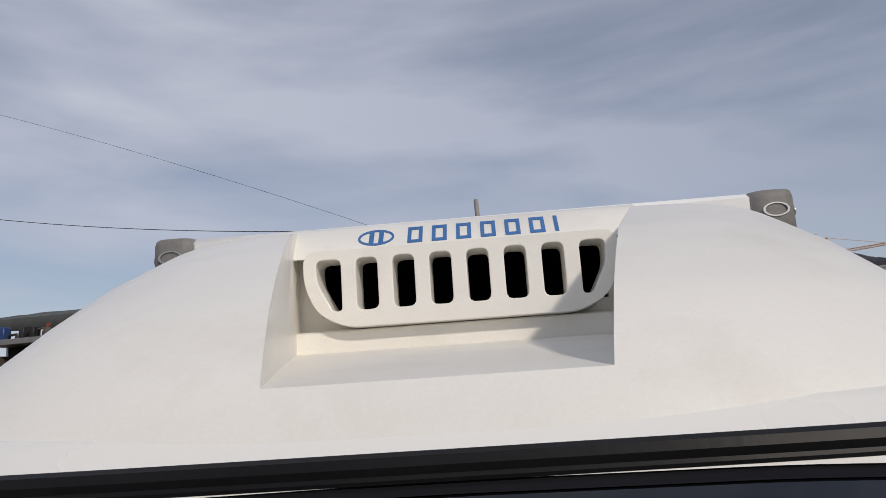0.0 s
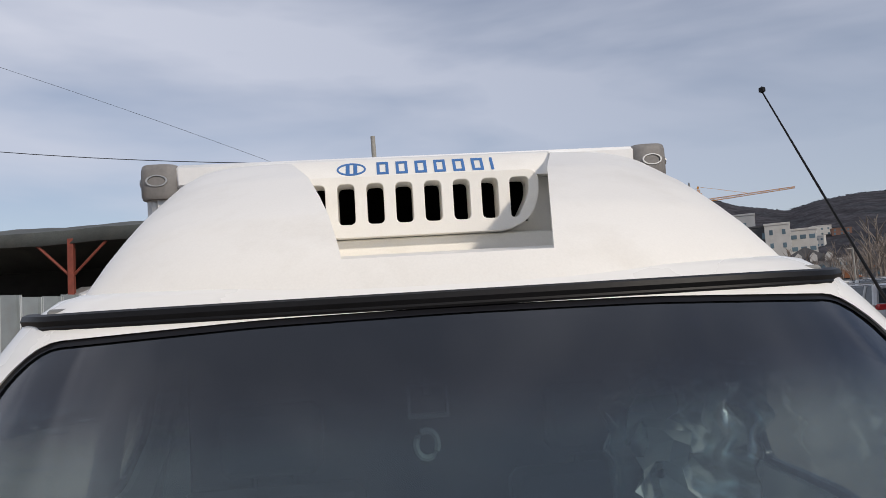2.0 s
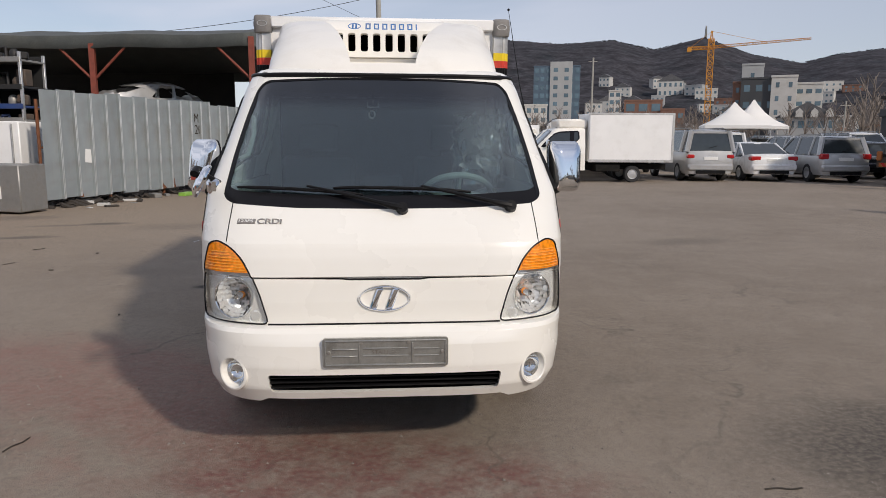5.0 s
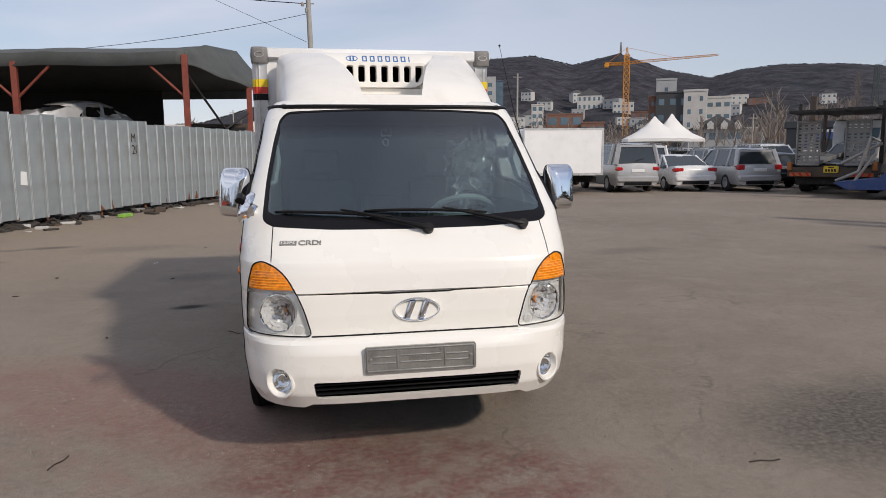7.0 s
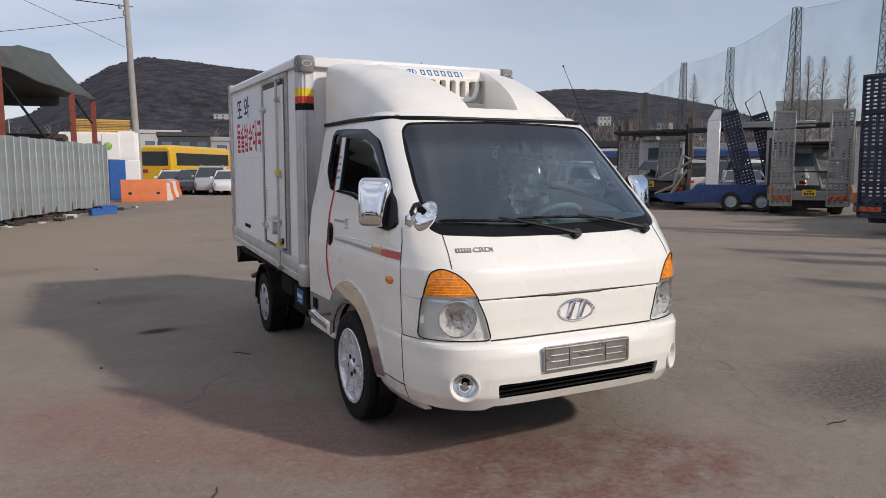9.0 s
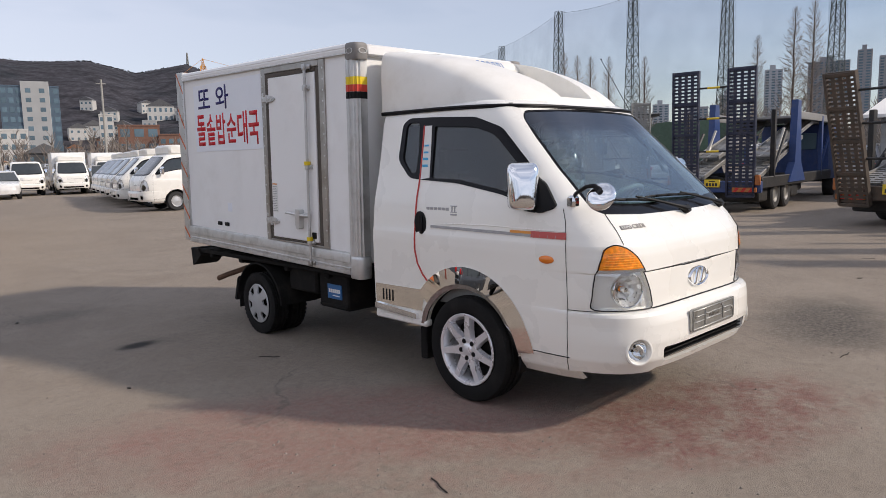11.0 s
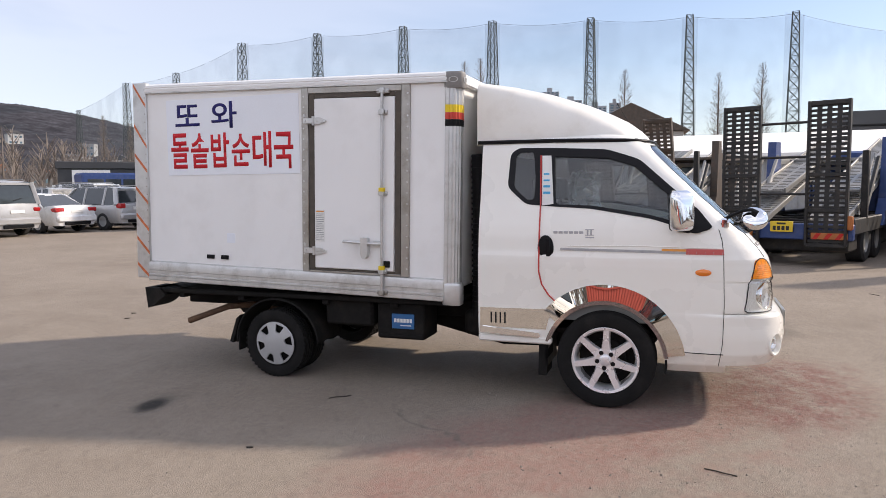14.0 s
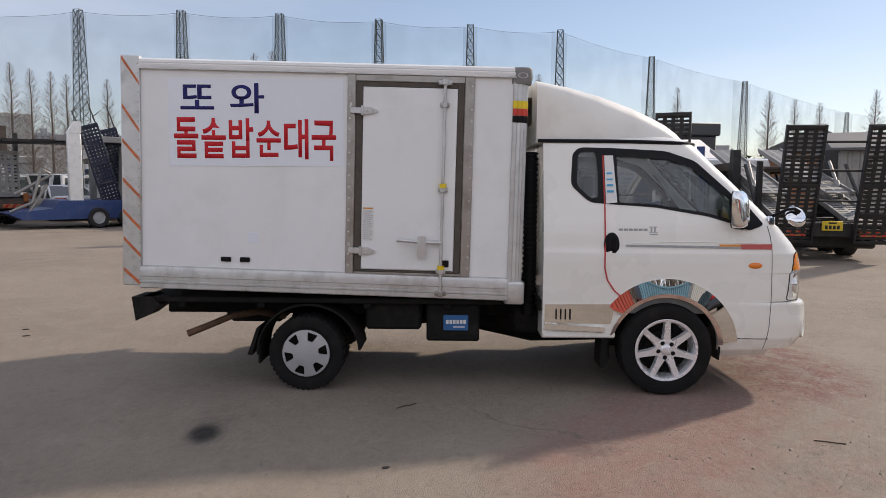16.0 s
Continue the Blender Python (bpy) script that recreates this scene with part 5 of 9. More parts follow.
# ---- chassis ----
bm = bmn()
for s in (-1, 1):
    box(bm, s * 0.32, s * 0.40, -0.7, 3.88, 0.50, 0.64, 0.01)
for y in (0.9, 1.6, 2.2, 3.0, 3.6):
    box(bm, -0.84, 0.84, y - 0.03, y + 0.03, 0.62, 0.70, 0.008)
box(bm, -0.86, 0.86, 1.1, 3.9, 0.66, 0.70, 0.01)
part("chassis_frame", bm, M_UNDER, truck, "black steel ladder frame")
bm = bmn()
box(bm, -0.80, -0.50, 1.36, 1.76, 0.37, 0.66, 0.015)
box(bm, -0.812, -0.79, 1.38, 1.74, 0.385, 0.41, 0.004)
batt = part("battery_box", bm, M_UNDER, truck, "black battery box with a blue label")
bm = bmn()
box(bm, -0.808, -0.798, 1.445, 1.632, 0.455, 0.572, 0.002)
lb = part("battery_label", bm, M_BLUELABEL, batt)
bm = bmn()
for k in range(6):
    box(bm, -0.811, -0.807, 1.462 + 0.026 * k, 1.482 + 0.026 * k, 0.505, 0.535, 0.001)
box(bm, -0.811, -0.807, 1.47, 1.56, 0.478, 0.486, 0.001)
tagged(part("label_bar", bm, M_PAPER, lb), kind="stuff")
bm = bmn()
box(bm, -0.80, -0.45, 1.80, 2.22, 0.455, 0.68, 0.02)
part("side_tank", bm, M_UNDER, truck, "dusty black side tank")
bm = bmn()
box(bm, 0.45, 0.80, 1.30, 2.20, 0.42, 0.68, 0.05)
part("side_tank", bm, M_UNDER, truck, "dusty black side tank")
bm = bmn()
tube(bm, [(-0.1, -0.3, 0.42), (-0.1, 0.9, 0.42), (-0.05, 1.6, 0.44), (0, 2.5, 0.36)], [0.16, 0.19, 0.07, 0.05], 14)
tube(bm, [(-0.70, 0.0, 0.33), (0.70, 0.0, 0.33)], 0.05, 12)
tube(bm, [(-0.70, 2.64, 0.285), (-0.16, 2.64, 0.285), (0, 2.64, 0.285), (0.16, 2.64, 0.285), (0.70, 2.64, 0.285)], [0.055, 0.06, 0.15, 0.06, 0.055], 16)
box(bm, -0.30, 0.30, 2.95, 3.45, 0.40, 0.64, 0.07)
box(bm, -0.62, -0.45, 0.55, 1.1, 0.40, 0.60, 0.03)
part("driveline", bm, M_UNDER, truck, "dusty axles, gearbox and fuel tank")
bm = bmn()
tube(bm, [(-0.30, 2.95, 0.46), (-0.45, 3.12, 0.52), (-0.62, 3.28, 0.52), (-0.74, 3.46, 0.45), (-0.78, 3.58, 0.405)], [0.028, 0.028, 0.027, 0.026, 0.027], 12)
part("exhaust_pipe", bm, material("rusty_exhaust", (0.13, 0.075, 0.045), 0.8, 0.2, var=0.25, scale=16, bump=0.1), truck, "rusty exhaust tail pipe")
for s in (-1, 1):
    bm = bmn()
    prism(bm, [(3.80, 0.70), (3.955, 0.70), (3.93, 0.52), (3.86, 0.55), (3.74, 0.64)], "x", s * 0.62, s * 0.88)
    part("rear_bracket", bm, M_UNDER, truck)
    bm = bmn()
    rows = []
    for k in range(25):
        a = radians(-2 + 178 * k / 24)
        rows.append([bm.verts.new((s * x, 2.64 + r * math.cos(a), 0.285 + r * math.sin(a) * 0.95)) for x, r in ((0.50, 0.375), (0.50, 0.392), (0.868, 0.392), (0.874, 0.380), (0.868, 0.375))])
    ring_faces(bm, rows)
    box(bm, s * 0.55, s * 0.86, 3.005, 3.02, 0.20, 0.36, 0.004, pose(0, 0, 0))
    part("rear_mudguard", bm, M_UNDER, truck, "black plastic rear mudguard")
    bm = bmn()
    prism(bm, [(2.995, 0.50), (3.03, 0.47), (3.10, 0.27), (3.07, 0.26)], "x", s * 0.56, s * 0.865)
    part("mud_flap", bm, M_UNDER, truck)
    bm = bmn()
    rows = []
    for k in range(25):
        a = radians(-10 + 200 * k / 24)
        rows.append([bm.verts.new((s * x, -0.01 + r * math.cos(a), 0.335 + r * math.sin(a))) for x, r in ((0.48, 0.405), (0.48, 0.42), (0.86, 0.42), (0.86, 0.405))])
    ring_faces(bm, rows)
    part("wheel_arch_liner", bm, M_BLACK, truck, "black inner wheel arch")
bm = bmn()
box(bm, -0.72, 0.72, -0.82, 0.88, 0.48, 0.52, 0.01)
part("cab_floor", bm, M_UNDER, truck)
for x, r in ((-0.50, 0.025), (-0.42, 0.02), (0.5, 0.04)):
    bm = bmn()
    tube(bm, [(x, 0.98, 0.55), (x, 0.97, 1.0), (x + 0.02, 0.985, 1.5), (x, 0.98, 1.80)], r, 10)
    part("rear_hose", bm, M_BLACK, truck)
bm = bmn()
tube(bm, [(-0.62, 0.98, 0.55), (-0.62, 0.97, 1.0), (-0.62, 0.975, 1.5), (-0.62, 0.98, 1.80)], 0.05, 10)
for k in range(30):
    tube(bm, [(-0.62, 0.975, 0.62 + 0.04 * k), (-0.62, 0.975, 0.635 + 0.04 * k)], 0.057, 10)
part("intake_hose", bm, M_BLACK, truck, "black hoses behind the cab")


def wheel(x, y, r, s, front, width):
    """A wheel facing outwards on side s."""
    hub = thing_part("wheel", x, y, r, s)
    bm = bmn()
    rr = r * (0.66 if front else 0.66)
    w = width / 2
    prof = [(rr * 0.98, -w * 0.8), (rr * 1.04, -w * 0.95), (r * 0.88, -w), (r * 0.965, -w * 0.92), (r * 0.99, -w * 0.78)]
    for g in (-0.5, 0.0, 0.5):
        prof += [(r, w * (g - 0.10)), (r * 0.972, w * (g - 0.07)), (r * 0.972, w * (g + 0.07)), (r, w * (g + 0.10))]
    prof += [(r * 0.99, w * 0.78), (r * 0.965, w * 0.92), (r * 0.88, w), (rr * 1.10, w * 0.97), (rr * 1.03, w * 0.90), (rr * 0.98, w * 0.75)]
    lathe(bm, prof, Matrix(), 64)
    tyre = part("tyre", bm, M_TYRE, hub, "black road tyre")
    if not front:
        bm = bmn()
        for k in range(44):
            a = 360 * k / 44
            for z0, z1 in ((w * 0.62, w * 0.96), (-w * 0.96, -w * 0.62)):
                box(bm, r * 0.955, r * 1.004, -r * 0.042, r * 0.042, z0, z1, 0.003, Matrix.Rotation(radians(a), 4, "Z"))
        tagged(part("tread_block", bm, M_TYRE, tyre), kind="stuff")
    bm = bmn()
    if front:
        lathe(bm, [(rr * 1.0, w * 0.9), (rr * 1.035, w * 0.99), (rr * 1.02, w * 1.03), (rr * 0.95, w * 1.0), (rr * 0.90, w * 0.8), (rr * 0.88, w * 0.1), (rr * 0.86, -w * 0.7)], Matrix(), 64)
        rim = part("rim", bm, M_ALLOY, hub, "silver seven-spoke alloy rim")
        for k in range(7):
            bm = bmn()
            M = Matrix.Rotation(radians(90 + 360 * k / 7), 4, "Z")
            o = [(rr * 0.24, -rr * 0.17), (rr * 0.55, -rr * 0.120), (rr * 0.97, -rr * 0.105), (rr * 0.97, rr * 0.105), (rr * 0.55, rr * 0.120), (rr * 0.24, rr * 0.17)]
            lo = [bm.verts.new(M @ Vector((a, b, w * 0.55))) for a, b in o]
            hi = [bm.verts.new(M @ Vector((a, b * 0.82, w * (0.86 + 0.10 * (a > rr * 0.5))))) for a, b in o]
            ring_faces(bm, [lo, hi])
            part("spoke", bm, M_ALLOY, rim)
        bm = bmn()
        lathe(bm, [(rr * 0.36, w * 0.55), (rr * 0.36, w * 0.84), (rr * 0.32, w * 0.90), (rr * 0.19, w * 0.88), (rr * 0.165, w * 0.97), (rr * 0.14, w * 1.0), (0.0, w * 1.0)], Matrix(), 40)
        part("hub", bm, M_ALLOY, rim)
        for k in range(5):
            bm = bmn()
            a = radians(90 + 72 * k)
            lathe(bm, [(0.0, 0.006), (0.014, 0.006), (0.017, 0.0)], Matrix.Translation((rr * 0.255 * math.cos(a), rr * 0.255 * math.sin(a), w * 0.885)), 10)
            part("wheel_bolt", bm, M_BLACK, rim)
        bm = bmn()
        lathe(bm, [(rr * 0.86, -w * 0.2), (rr * 0.62, -w * 0.1), (rr * 0.60, w * 0.1), (rr * 0.2, w * 0.15), (0.0, w * 0.15)], Matrix(), 40)
        part("brake_disc", bm, M_UNDER, rim)
    else:
        lathe(bm, [(rr * 1.0, w * 0.8), (rr * 1.02, w * 0.96), (rr * 0.96, w * 0.95), (rr * 0.92, w * 0.6), (rr * 0.6, w * 0.45), (0.0, w * 0.45)], Matrix(), 48)
        rim = part("rim", bm, M_UNDER, hub, "dark steel rim")
        bm = bmn()
        prof = [(rr * 0.98, w * 0.90), (rr * 0.94, w * 1.02), (rr * 0.86, w * 1.04), (rr * 0.62, w * 1.12), (rr * 0.35, w * 1.20), (rr * 0.22, w * 1.22), (0, w * 1.24), (0, w * 0.98), (rr * 0.9, w * 0.9)]
        lathe(bm, prof, Matrix(), 48)
        bmesh.ops.remove_doubles(bm, verts=bm.verts, dist=1e-5)
        steps = []
        for k in range(6):
            M = Matrix.Rotation(radians(30 + 60 * k), 4, "Z")
            steps.append(("DIFFERENCE", prism(bmn(), rounded([(rr * 0.52, -rr * 0.10), (rr * 0.86, -rr * 0.22), (rr * 0.86, rr * 0.22), (rr * 0.52, rr * 0.10)], rr * 0.05, 3), "z", w * 0.6, w * 1.6, M)))
        part("hubcap", carve(mesh_of(bm), steps), M_HUBCAP, rim, "silver plastic hubcap with six openings")
    return hub


def thing_part(name, x, y, z, s):
    e = new(name)
    e.empty_display_size = 0.1
    e.parent = truck
    e.matrix_basis = pose(x, y, z, 0, 90 * s, 0) @ Matrix.Rotation(radians(11), 4, "Z")
    return e


wheel(-0.805, -0.018, 0.342, -1, True, 0.205)
wheel(0.805, -0.018, 0.342, 1, True, 0.205)
for s in (-1, 1):
    wheel(s * 0.79, 2.660, 0.281, s, False, 0.150)
    wheel(s * 0.60, 2.660, 0.281, s, False, 0.150)

# ---- cab interior ----
bm = bmn()
rows = []
for k in range(25):
    x = -0.80 + 1.6 * k / 24
    hood = 0.07 * math.exp(-((x - 0.40) / 0.20) ** 2)
    yf = front_y(min(abs(x), 0.76), 1.22) + 0.03
    rows.append([bm.verts.new((x, y, z)) for y, z in ((yf, 0.9), (yf, 1.19), (-0.62, 1.195 + hood * 0.5), (-0.50, 1.19 + hood), (-0.42, 1.15 + hood), (-0.40, 1.05), (-0.48, 0.85), (-0.6, 0.6))])
ring_faces(bm, rows)
part("dashboard", bm, M_DASH, truck, "dark grey dashboard")
bm = bmn()
Ms = pose(0.40, -0.30, 1.215, -38, 0, 0)
ring_pts = [(0.195 * math.cos(2 * math.pi * k / 32), 0.195 * math.sin(2 * math.pi * k / 32)) for k in range(33)]
tube(bm, [Ms @ Vector((a, b, 0)) for a, b in ring_pts], 0.017, 8, False)
for a in (200, 340, 270):
    tube(bm, [Ms @ Vector((0, 0, -0.03)), Ms @ Vector((0.19 * math.cos(radians(a)), 0.19 * math.sin(radians(a)), 0))], 0.016, 8)
lathe(bm, [(0.0, 0.01), (0.06, 0.0), (0.075, -0.03), (0.04, -0.06), (0.035, -0.35)], Ms, 20)
part("steering_wheel", bm, M_DASH, truck, "grey steering wheel")
for x, w in ((0.43, 0.25), (-0.43, 0.25), (-0.02, 0.15)):
    bm = bmn()
    box(bm, x - w, x + w, -0.05, 0.42, 0.72, 0.90, 0.05)
    seat = part("seat", bm, M_SEAT, truck, "grey cloth cab seat")
    bm = bmn()
    box(bm, x - w * 0.95, x + w * 0.95, -0.06, 0.06, 0.0, 0.56 if w > 0.2 else 0.44, 0.05, Matrix.Translation((0, 0.42, 0.86)) @ Matrix.Rotation(radians(-12), 4, "X"))
    part("backrest", bm, M_SEAT, seat)
    if w > 0.2:
        bm = bmn()
        box(bm, x - 0.13, x + 0.13, 0.48, 0.58, 1.44, 1.62, 0.04)
        tube(bm, [(x - 0.05, 0.53, 1.36), (x - 0.05, 0.53, 1.46)], 0.008, 8)
        tube(bm, [(x + 0.05, 0.53, 1.36), (x + 0.05, 0.53, 1.46)], 0.008, 8)
        part("headrest", bm, M_SEAT, seat)
rw = random.Random(41)
bm = bmn()
rows = []
for i in range(13):
    row = []
    for j in range(8):
        u, v = j / 7, i / 12
        fold = 0.05 * math.sin(9 * u + 3 * v) + 0.03 * math.sin(17 * v - 6 * u)
        row.append(bm.verts.new((0.50 + 0.23 * u + rw.uniform(-0.018, 0.018), 0.36 + fold + rw.uniform(-0.02, 0.02), 1.30 + 0.36 * v + 0.03 * math.sin(5 * u) + rw.uniform(-0.014, 0.014))))
    rows.append(row)
for r0, r1 in zip(rows, rows[1:]):
    for j in range(7):
        bm.faces.new((r0[j], r0[j + 1], r1[j + 1], r1[j]))
part("plastic_wrap", bm, M_WRAP, truck, "crumpled clear plastic wrap over the driver's seat", 10)
bm = bmn()
rows = []
for i in range(29):
    u = i / 28
    row = []
    for j in range(29):
        v = j / 28
        p = Vector((0.44 + 0.32 * u, 0.33 + 0.10 * math.cos(u * 3), 1.22 + 0.46 * v))
        d = noise.noise(Vector((u * 5, v * 2, 0.3))) * 0.07 + noise.noise(Vector((u * 17, v * 3, 2.3))) * 0.035
        p.y += d - 0.10 * (v > 0.8) * (v - 0.8)
        p.x += noise.noise(Vector((u * 3, v * 9, 5.0))) * 0.03
        row.append(bm.verts.new(p))
    rows.append(row)
ring_faces(bm, rows, closed=False, caps=False)
wrap = part("seat_wrap", bm, G_WRAP, truck, "crumpled clear plastic on the driver's seat", 60)
sol = wrap.modifiers.new("thick", "SOLIDIFY")
sol.thickness = 0.001
bm = bmn()
box(bm, -0.72, 0.72, 0.80, 0.84, 0.55, 1.80, 0.01)
part("cab_back_trim", bm, M_SEAT, truck, "dark rear cab trim")
bm = bmn()
box(bm, -0.66, 0.66, -0.20, 0.82, 1.865, 1.885, 0.008)
part("headliner", bm, M_LINER, truck, "grey headliner")
bm = bmn()
tube(bm, [(-0.06, -0.30, 1.80), (-0.06, -0.32, 1.72)], 0.006, 8)
for z0, z1, w in ((1.735, 1.742, 0.030), (1.690, 1.697, 0.030)):
    box(bm, -0.06 - w, -0.06 + w, -0.345, -0.335, z0, z1, 0.002)
box(bm, -0.091, -0.085, -0.345, -0.335, 1.69, 1.742, 0.002)
box(bm, -0.035, -0.029, -0.345, -0.335, 1.69, 1.742, 0.002)
tube(bm, [(0.016 * math.cos(2 * math.pi * k / 12) - 0.065, -0.352, 1.655 + 0.02 * math.sin(2 * math.pi * k / 12)) for k in range(13)], 0.005, 6)
part("screen_bracket", bm, M_LINER, truck, "small grey bracket on the windscreen")
for s in (-1, 1):
    bm = bmn()
    tube(bm, [(s * 0.74, -0.50, 1.42), (s * 0.70, -0.49, 1.44), (s * 0.68, -0.42, 1.55), (s * 0.69, -0.36, 1.63), (s * 0.72, -0.34, 1.66)], 0.013, 8)
    part("grab_handle", bm, M_DASH, truck, "grey pillar grab handle")
    bm = bmn()
    box(bm, s * 0.80, s * 0.83, -0.70, 0.80, 0.60, 1.28, 0.01)
    part("door_trim", bm, M_DASH, truck)


# ---- yard materials ----
M_FENCE = material("galvanised_fence_sheet", (0.31, 0.345, 0.355), 0.5, 0.25, var=0.12, scale=2.2, fine=60, bump=0.04, dirt=(0.26, 0.20, 0.15), dirt_amount=0.35, dirt_scale=1.7, rand=0.08)
# rib strips in a paler grey than the fence sheet
M_RIB = material("bright_galvanised_rib", (0.56, 0.59, 0.60), 0.45, 0.25, var=0.08, scale=3, fine=60, bump=0.02, rand=0.08)
M_RUST = material("rusted_steel", (0.17, 0.065, 0.03), 0.85, 0.1, var=0.3, scale=9, bump=0.15)
M_REDPOST = material("red_oxide_steel", (0.23, 0.055, 0.035), 0.7, 0.1, var=0.18, scale=5, bump=0.06)
M_TARP = material("dark_grey_tarpaulin", (0.075, 0.082, 0.078), 0.8, var=0.18, scale=1.3, fine=20, bump=0.25, dirt=(0.15, 0.14, 0.12), dirt_amount=0.35, dirt_scale=0.8)
# black for insides and holes: their shade is put into the colour
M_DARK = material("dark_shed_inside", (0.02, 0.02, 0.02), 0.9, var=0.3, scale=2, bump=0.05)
M_CONC = material("concrete_pole", (0.34, 0.33, 0.30), 0.85, var=0.10, scale=4, bump=0.06)
M_WIRE = material("black_cable", (0.015, 0.015, 0.016), 0.6, var=0.1)
M_CARW = material("car_white", (0.76, 0.76, 0.75), 0.28, var=0.02, coat=0.5, bump=0.0, dirt=(0.5, 0.47, 0.42), dirt_amount=0.25, dirt_scale=2)
M_CARS = material("car_silver", (0.46, 0.46, 0.46), 0.32, 0.35, var=0.04, coat=0.4, bump=0.0, dirt=(0.36, 0.33, 0.29), dirt_amount=0.4, dirt_scale=2)
M_CARD = material("car_dark", (0.045, 0.05, 0.06), 0.25, 0.2, var=0.05, coat=0.5, bump=0.0)
M_CARG = material("car_glass_dark", (0.035, 0.042, 0.045), 0.06, var=0.1, bump=0.0, coat=0.4)
M_TAIL = material("red_tail_lamp", (0.45, 0.02, 0.02), 0.15, var=0.06, coat=0.6, bump=0.0)
M_NAVY = material("carrier_navy_paint", (0.014, 0.019, 0.045), 0.5, 0.1, var=0.18, scale=5, dirt=(0.10, 0.085, 0.075), dirt_amount=0.5, dirt_scale=5)
M_CBLUE = material("carrier_blue_paint", (0.022, 0.055, 0.18), 0.45, 0.05, var=0.15, scale=4, dirt=(0.10, 0.09, 0.08), dirt_amount=0.4, dirt_scale=4)
M_CGREY = material("carrier_galvanised", (0.30, 0.295, 0.28), 0.5, 0.5, var=0.15, scale=5, dirt=(0.15, 0.12, 0.09), dirt_amount=0.5, dirt_scale=5)
M_CBROWN = material("carrier_rusty_brown", (0.085, 0.066, 0.052), 0.7, 0.15, var=0.22, scale=5, bump=0.1, dirt=(0.16, 0.08, 0.045), dirt_amount=0.5, dirt_scale=6)
M_CBLACK = material("carrier_black_paint", (0.017, 0.0165, 0.0165), 0.6, 0.1, var=0.2, scale=5, bump=0.08, dirt=(0.08, 0.06, 0.045), dirt_amount=0.5, dirt_scale=6)
M_NPLATE = material("yellow_number_plate", (0.72, 0.50, 0.03), 0.5, var=0.06)
M_WALLW = material("whitewashed_wall", (0.52, 0.51, 0.485), 0.8, var=0.06, scale=0.6, fine=8, bump=0.05, dirt=(0.38, 0.34, 0.29), dirt_amount=0.4, dirt_scale=0.5)
M_BRICK = material("brown_brick_wall", (0.20, 0.105, 0.075), 0.85, var=0.12, scale=0.8, fine=14, bump=0.08)
M_SLATE = material("dark_slate_roof", (0.10, 0.10, 0.105), 0.75, var=0.14, scale=0.7, fine=12, bump=0.08)
M_BGLASS = material("building_glass", (0.10, 0.16, 0.20), 0.12, var=0.15, scale=0.4, bump=0.0, rand=0.25)
M_BBLUE = material("blue_grey_cladding", (0.075, 0.115, 0.155), 0.45, var=0.08, scale=0.3, bump=0.02)
M_BGREY = material("light_grey_cladding", (0.36, 0.365, 0.365), 0.7, var=0.06, scale=0.3, bump=0.02)
M_BBLACK = material("charcoal_cladding", (0.05, 0.052, 0.055), 0.55, var=0.08, scale=0.3, bump=0.02)
M_ROOFO = material("orange_tile_roof", (0.32, 0.13, 0.06), 0.8, var=0.15, scale=1.0, bump=0.1)
M_FLAT = material("tower_flat_concrete", (0.42, 0.43, 0.45), 0.8, var=0.06, scale=0.1, bump=0.0, rand=0.15)
M_FLATB = material("tower_flat_brown", (0.30, 0.29, 0.30), 0.8, var=0.06, scale=0.1, bump=0.0, rand=0.15)
M_WOODL = material("yellow_timber", (0.50, 0.30, 0.09), 0.7, var=0.2, scale=6, fine=60, bump=0.1, rand=0.25)
M_BUS = material("yellow_bus_paint", (0.72, 0.42, 0.02), 0.35, var=0.04, coat=0.3, bump=0.0)
M_BARR = material("orange_barrier_plastic", (0.68, 0.17, 0.05), 0.6, var=0.10, scale=3, bump=0.04, dirt=(0.35, 0.2, 0.13), dirt_amount=0.4, dirt_scale=4)
M_BARW = material("white_barrier_plastic", (0.66, 0.62, 0.58), 0.6, var=0.10, scale=3, bump=0.04, dirt=(0.35, 0.28, 0.22), dirt_amount=0.4, dirt_scale=4)
M_CRANE = material("crane_orange", (0.62, 0.27, 0.03), 0.5, var=0.08)
M_LATT = material("weathered_green_steel", (0.075, 0.090, 0.088), 0.7, 0.2, var=0.15, scale=0.5)
M_BARK = material("bare_tree_bark", (0.12, 0.095, 0.078), 0.9, var=0.25, scale=3, bump=0.15)
M_TWIG = material("bare_twigs", (0.19, 0.16, 0.138), 0.9, var=0.25, scale=2, bump=0.0)
M_TENT = material("white_tent_canvas", (0.80, 0.78, 0.74), 0.7, var=0.03, scale=1, bump=0.05)
M_TYREF = material("far_tyre", (0.025, 0.025, 0.026), 0.8, var=0.2)
M_BLUEP = material("blue_plastic", (0.03, 0.13, 0.42), 0.45, var=0.08)
M_STONE = material("grit_stone", (0.20, 0.175, 0.15), 0.9, var=0.3, scale=30, bump=0.2, rand=0.3)
M_LITTER = material("dark_litter", (0.05, 0.042, 0.035), 0.9, var=0.3, scale=30, bump=0.2)
M_GREENB = material("green_plastic_bag", (0.25, 0.48, 0.08), 0.4, var=0.2, scale=10, bump=0.1)


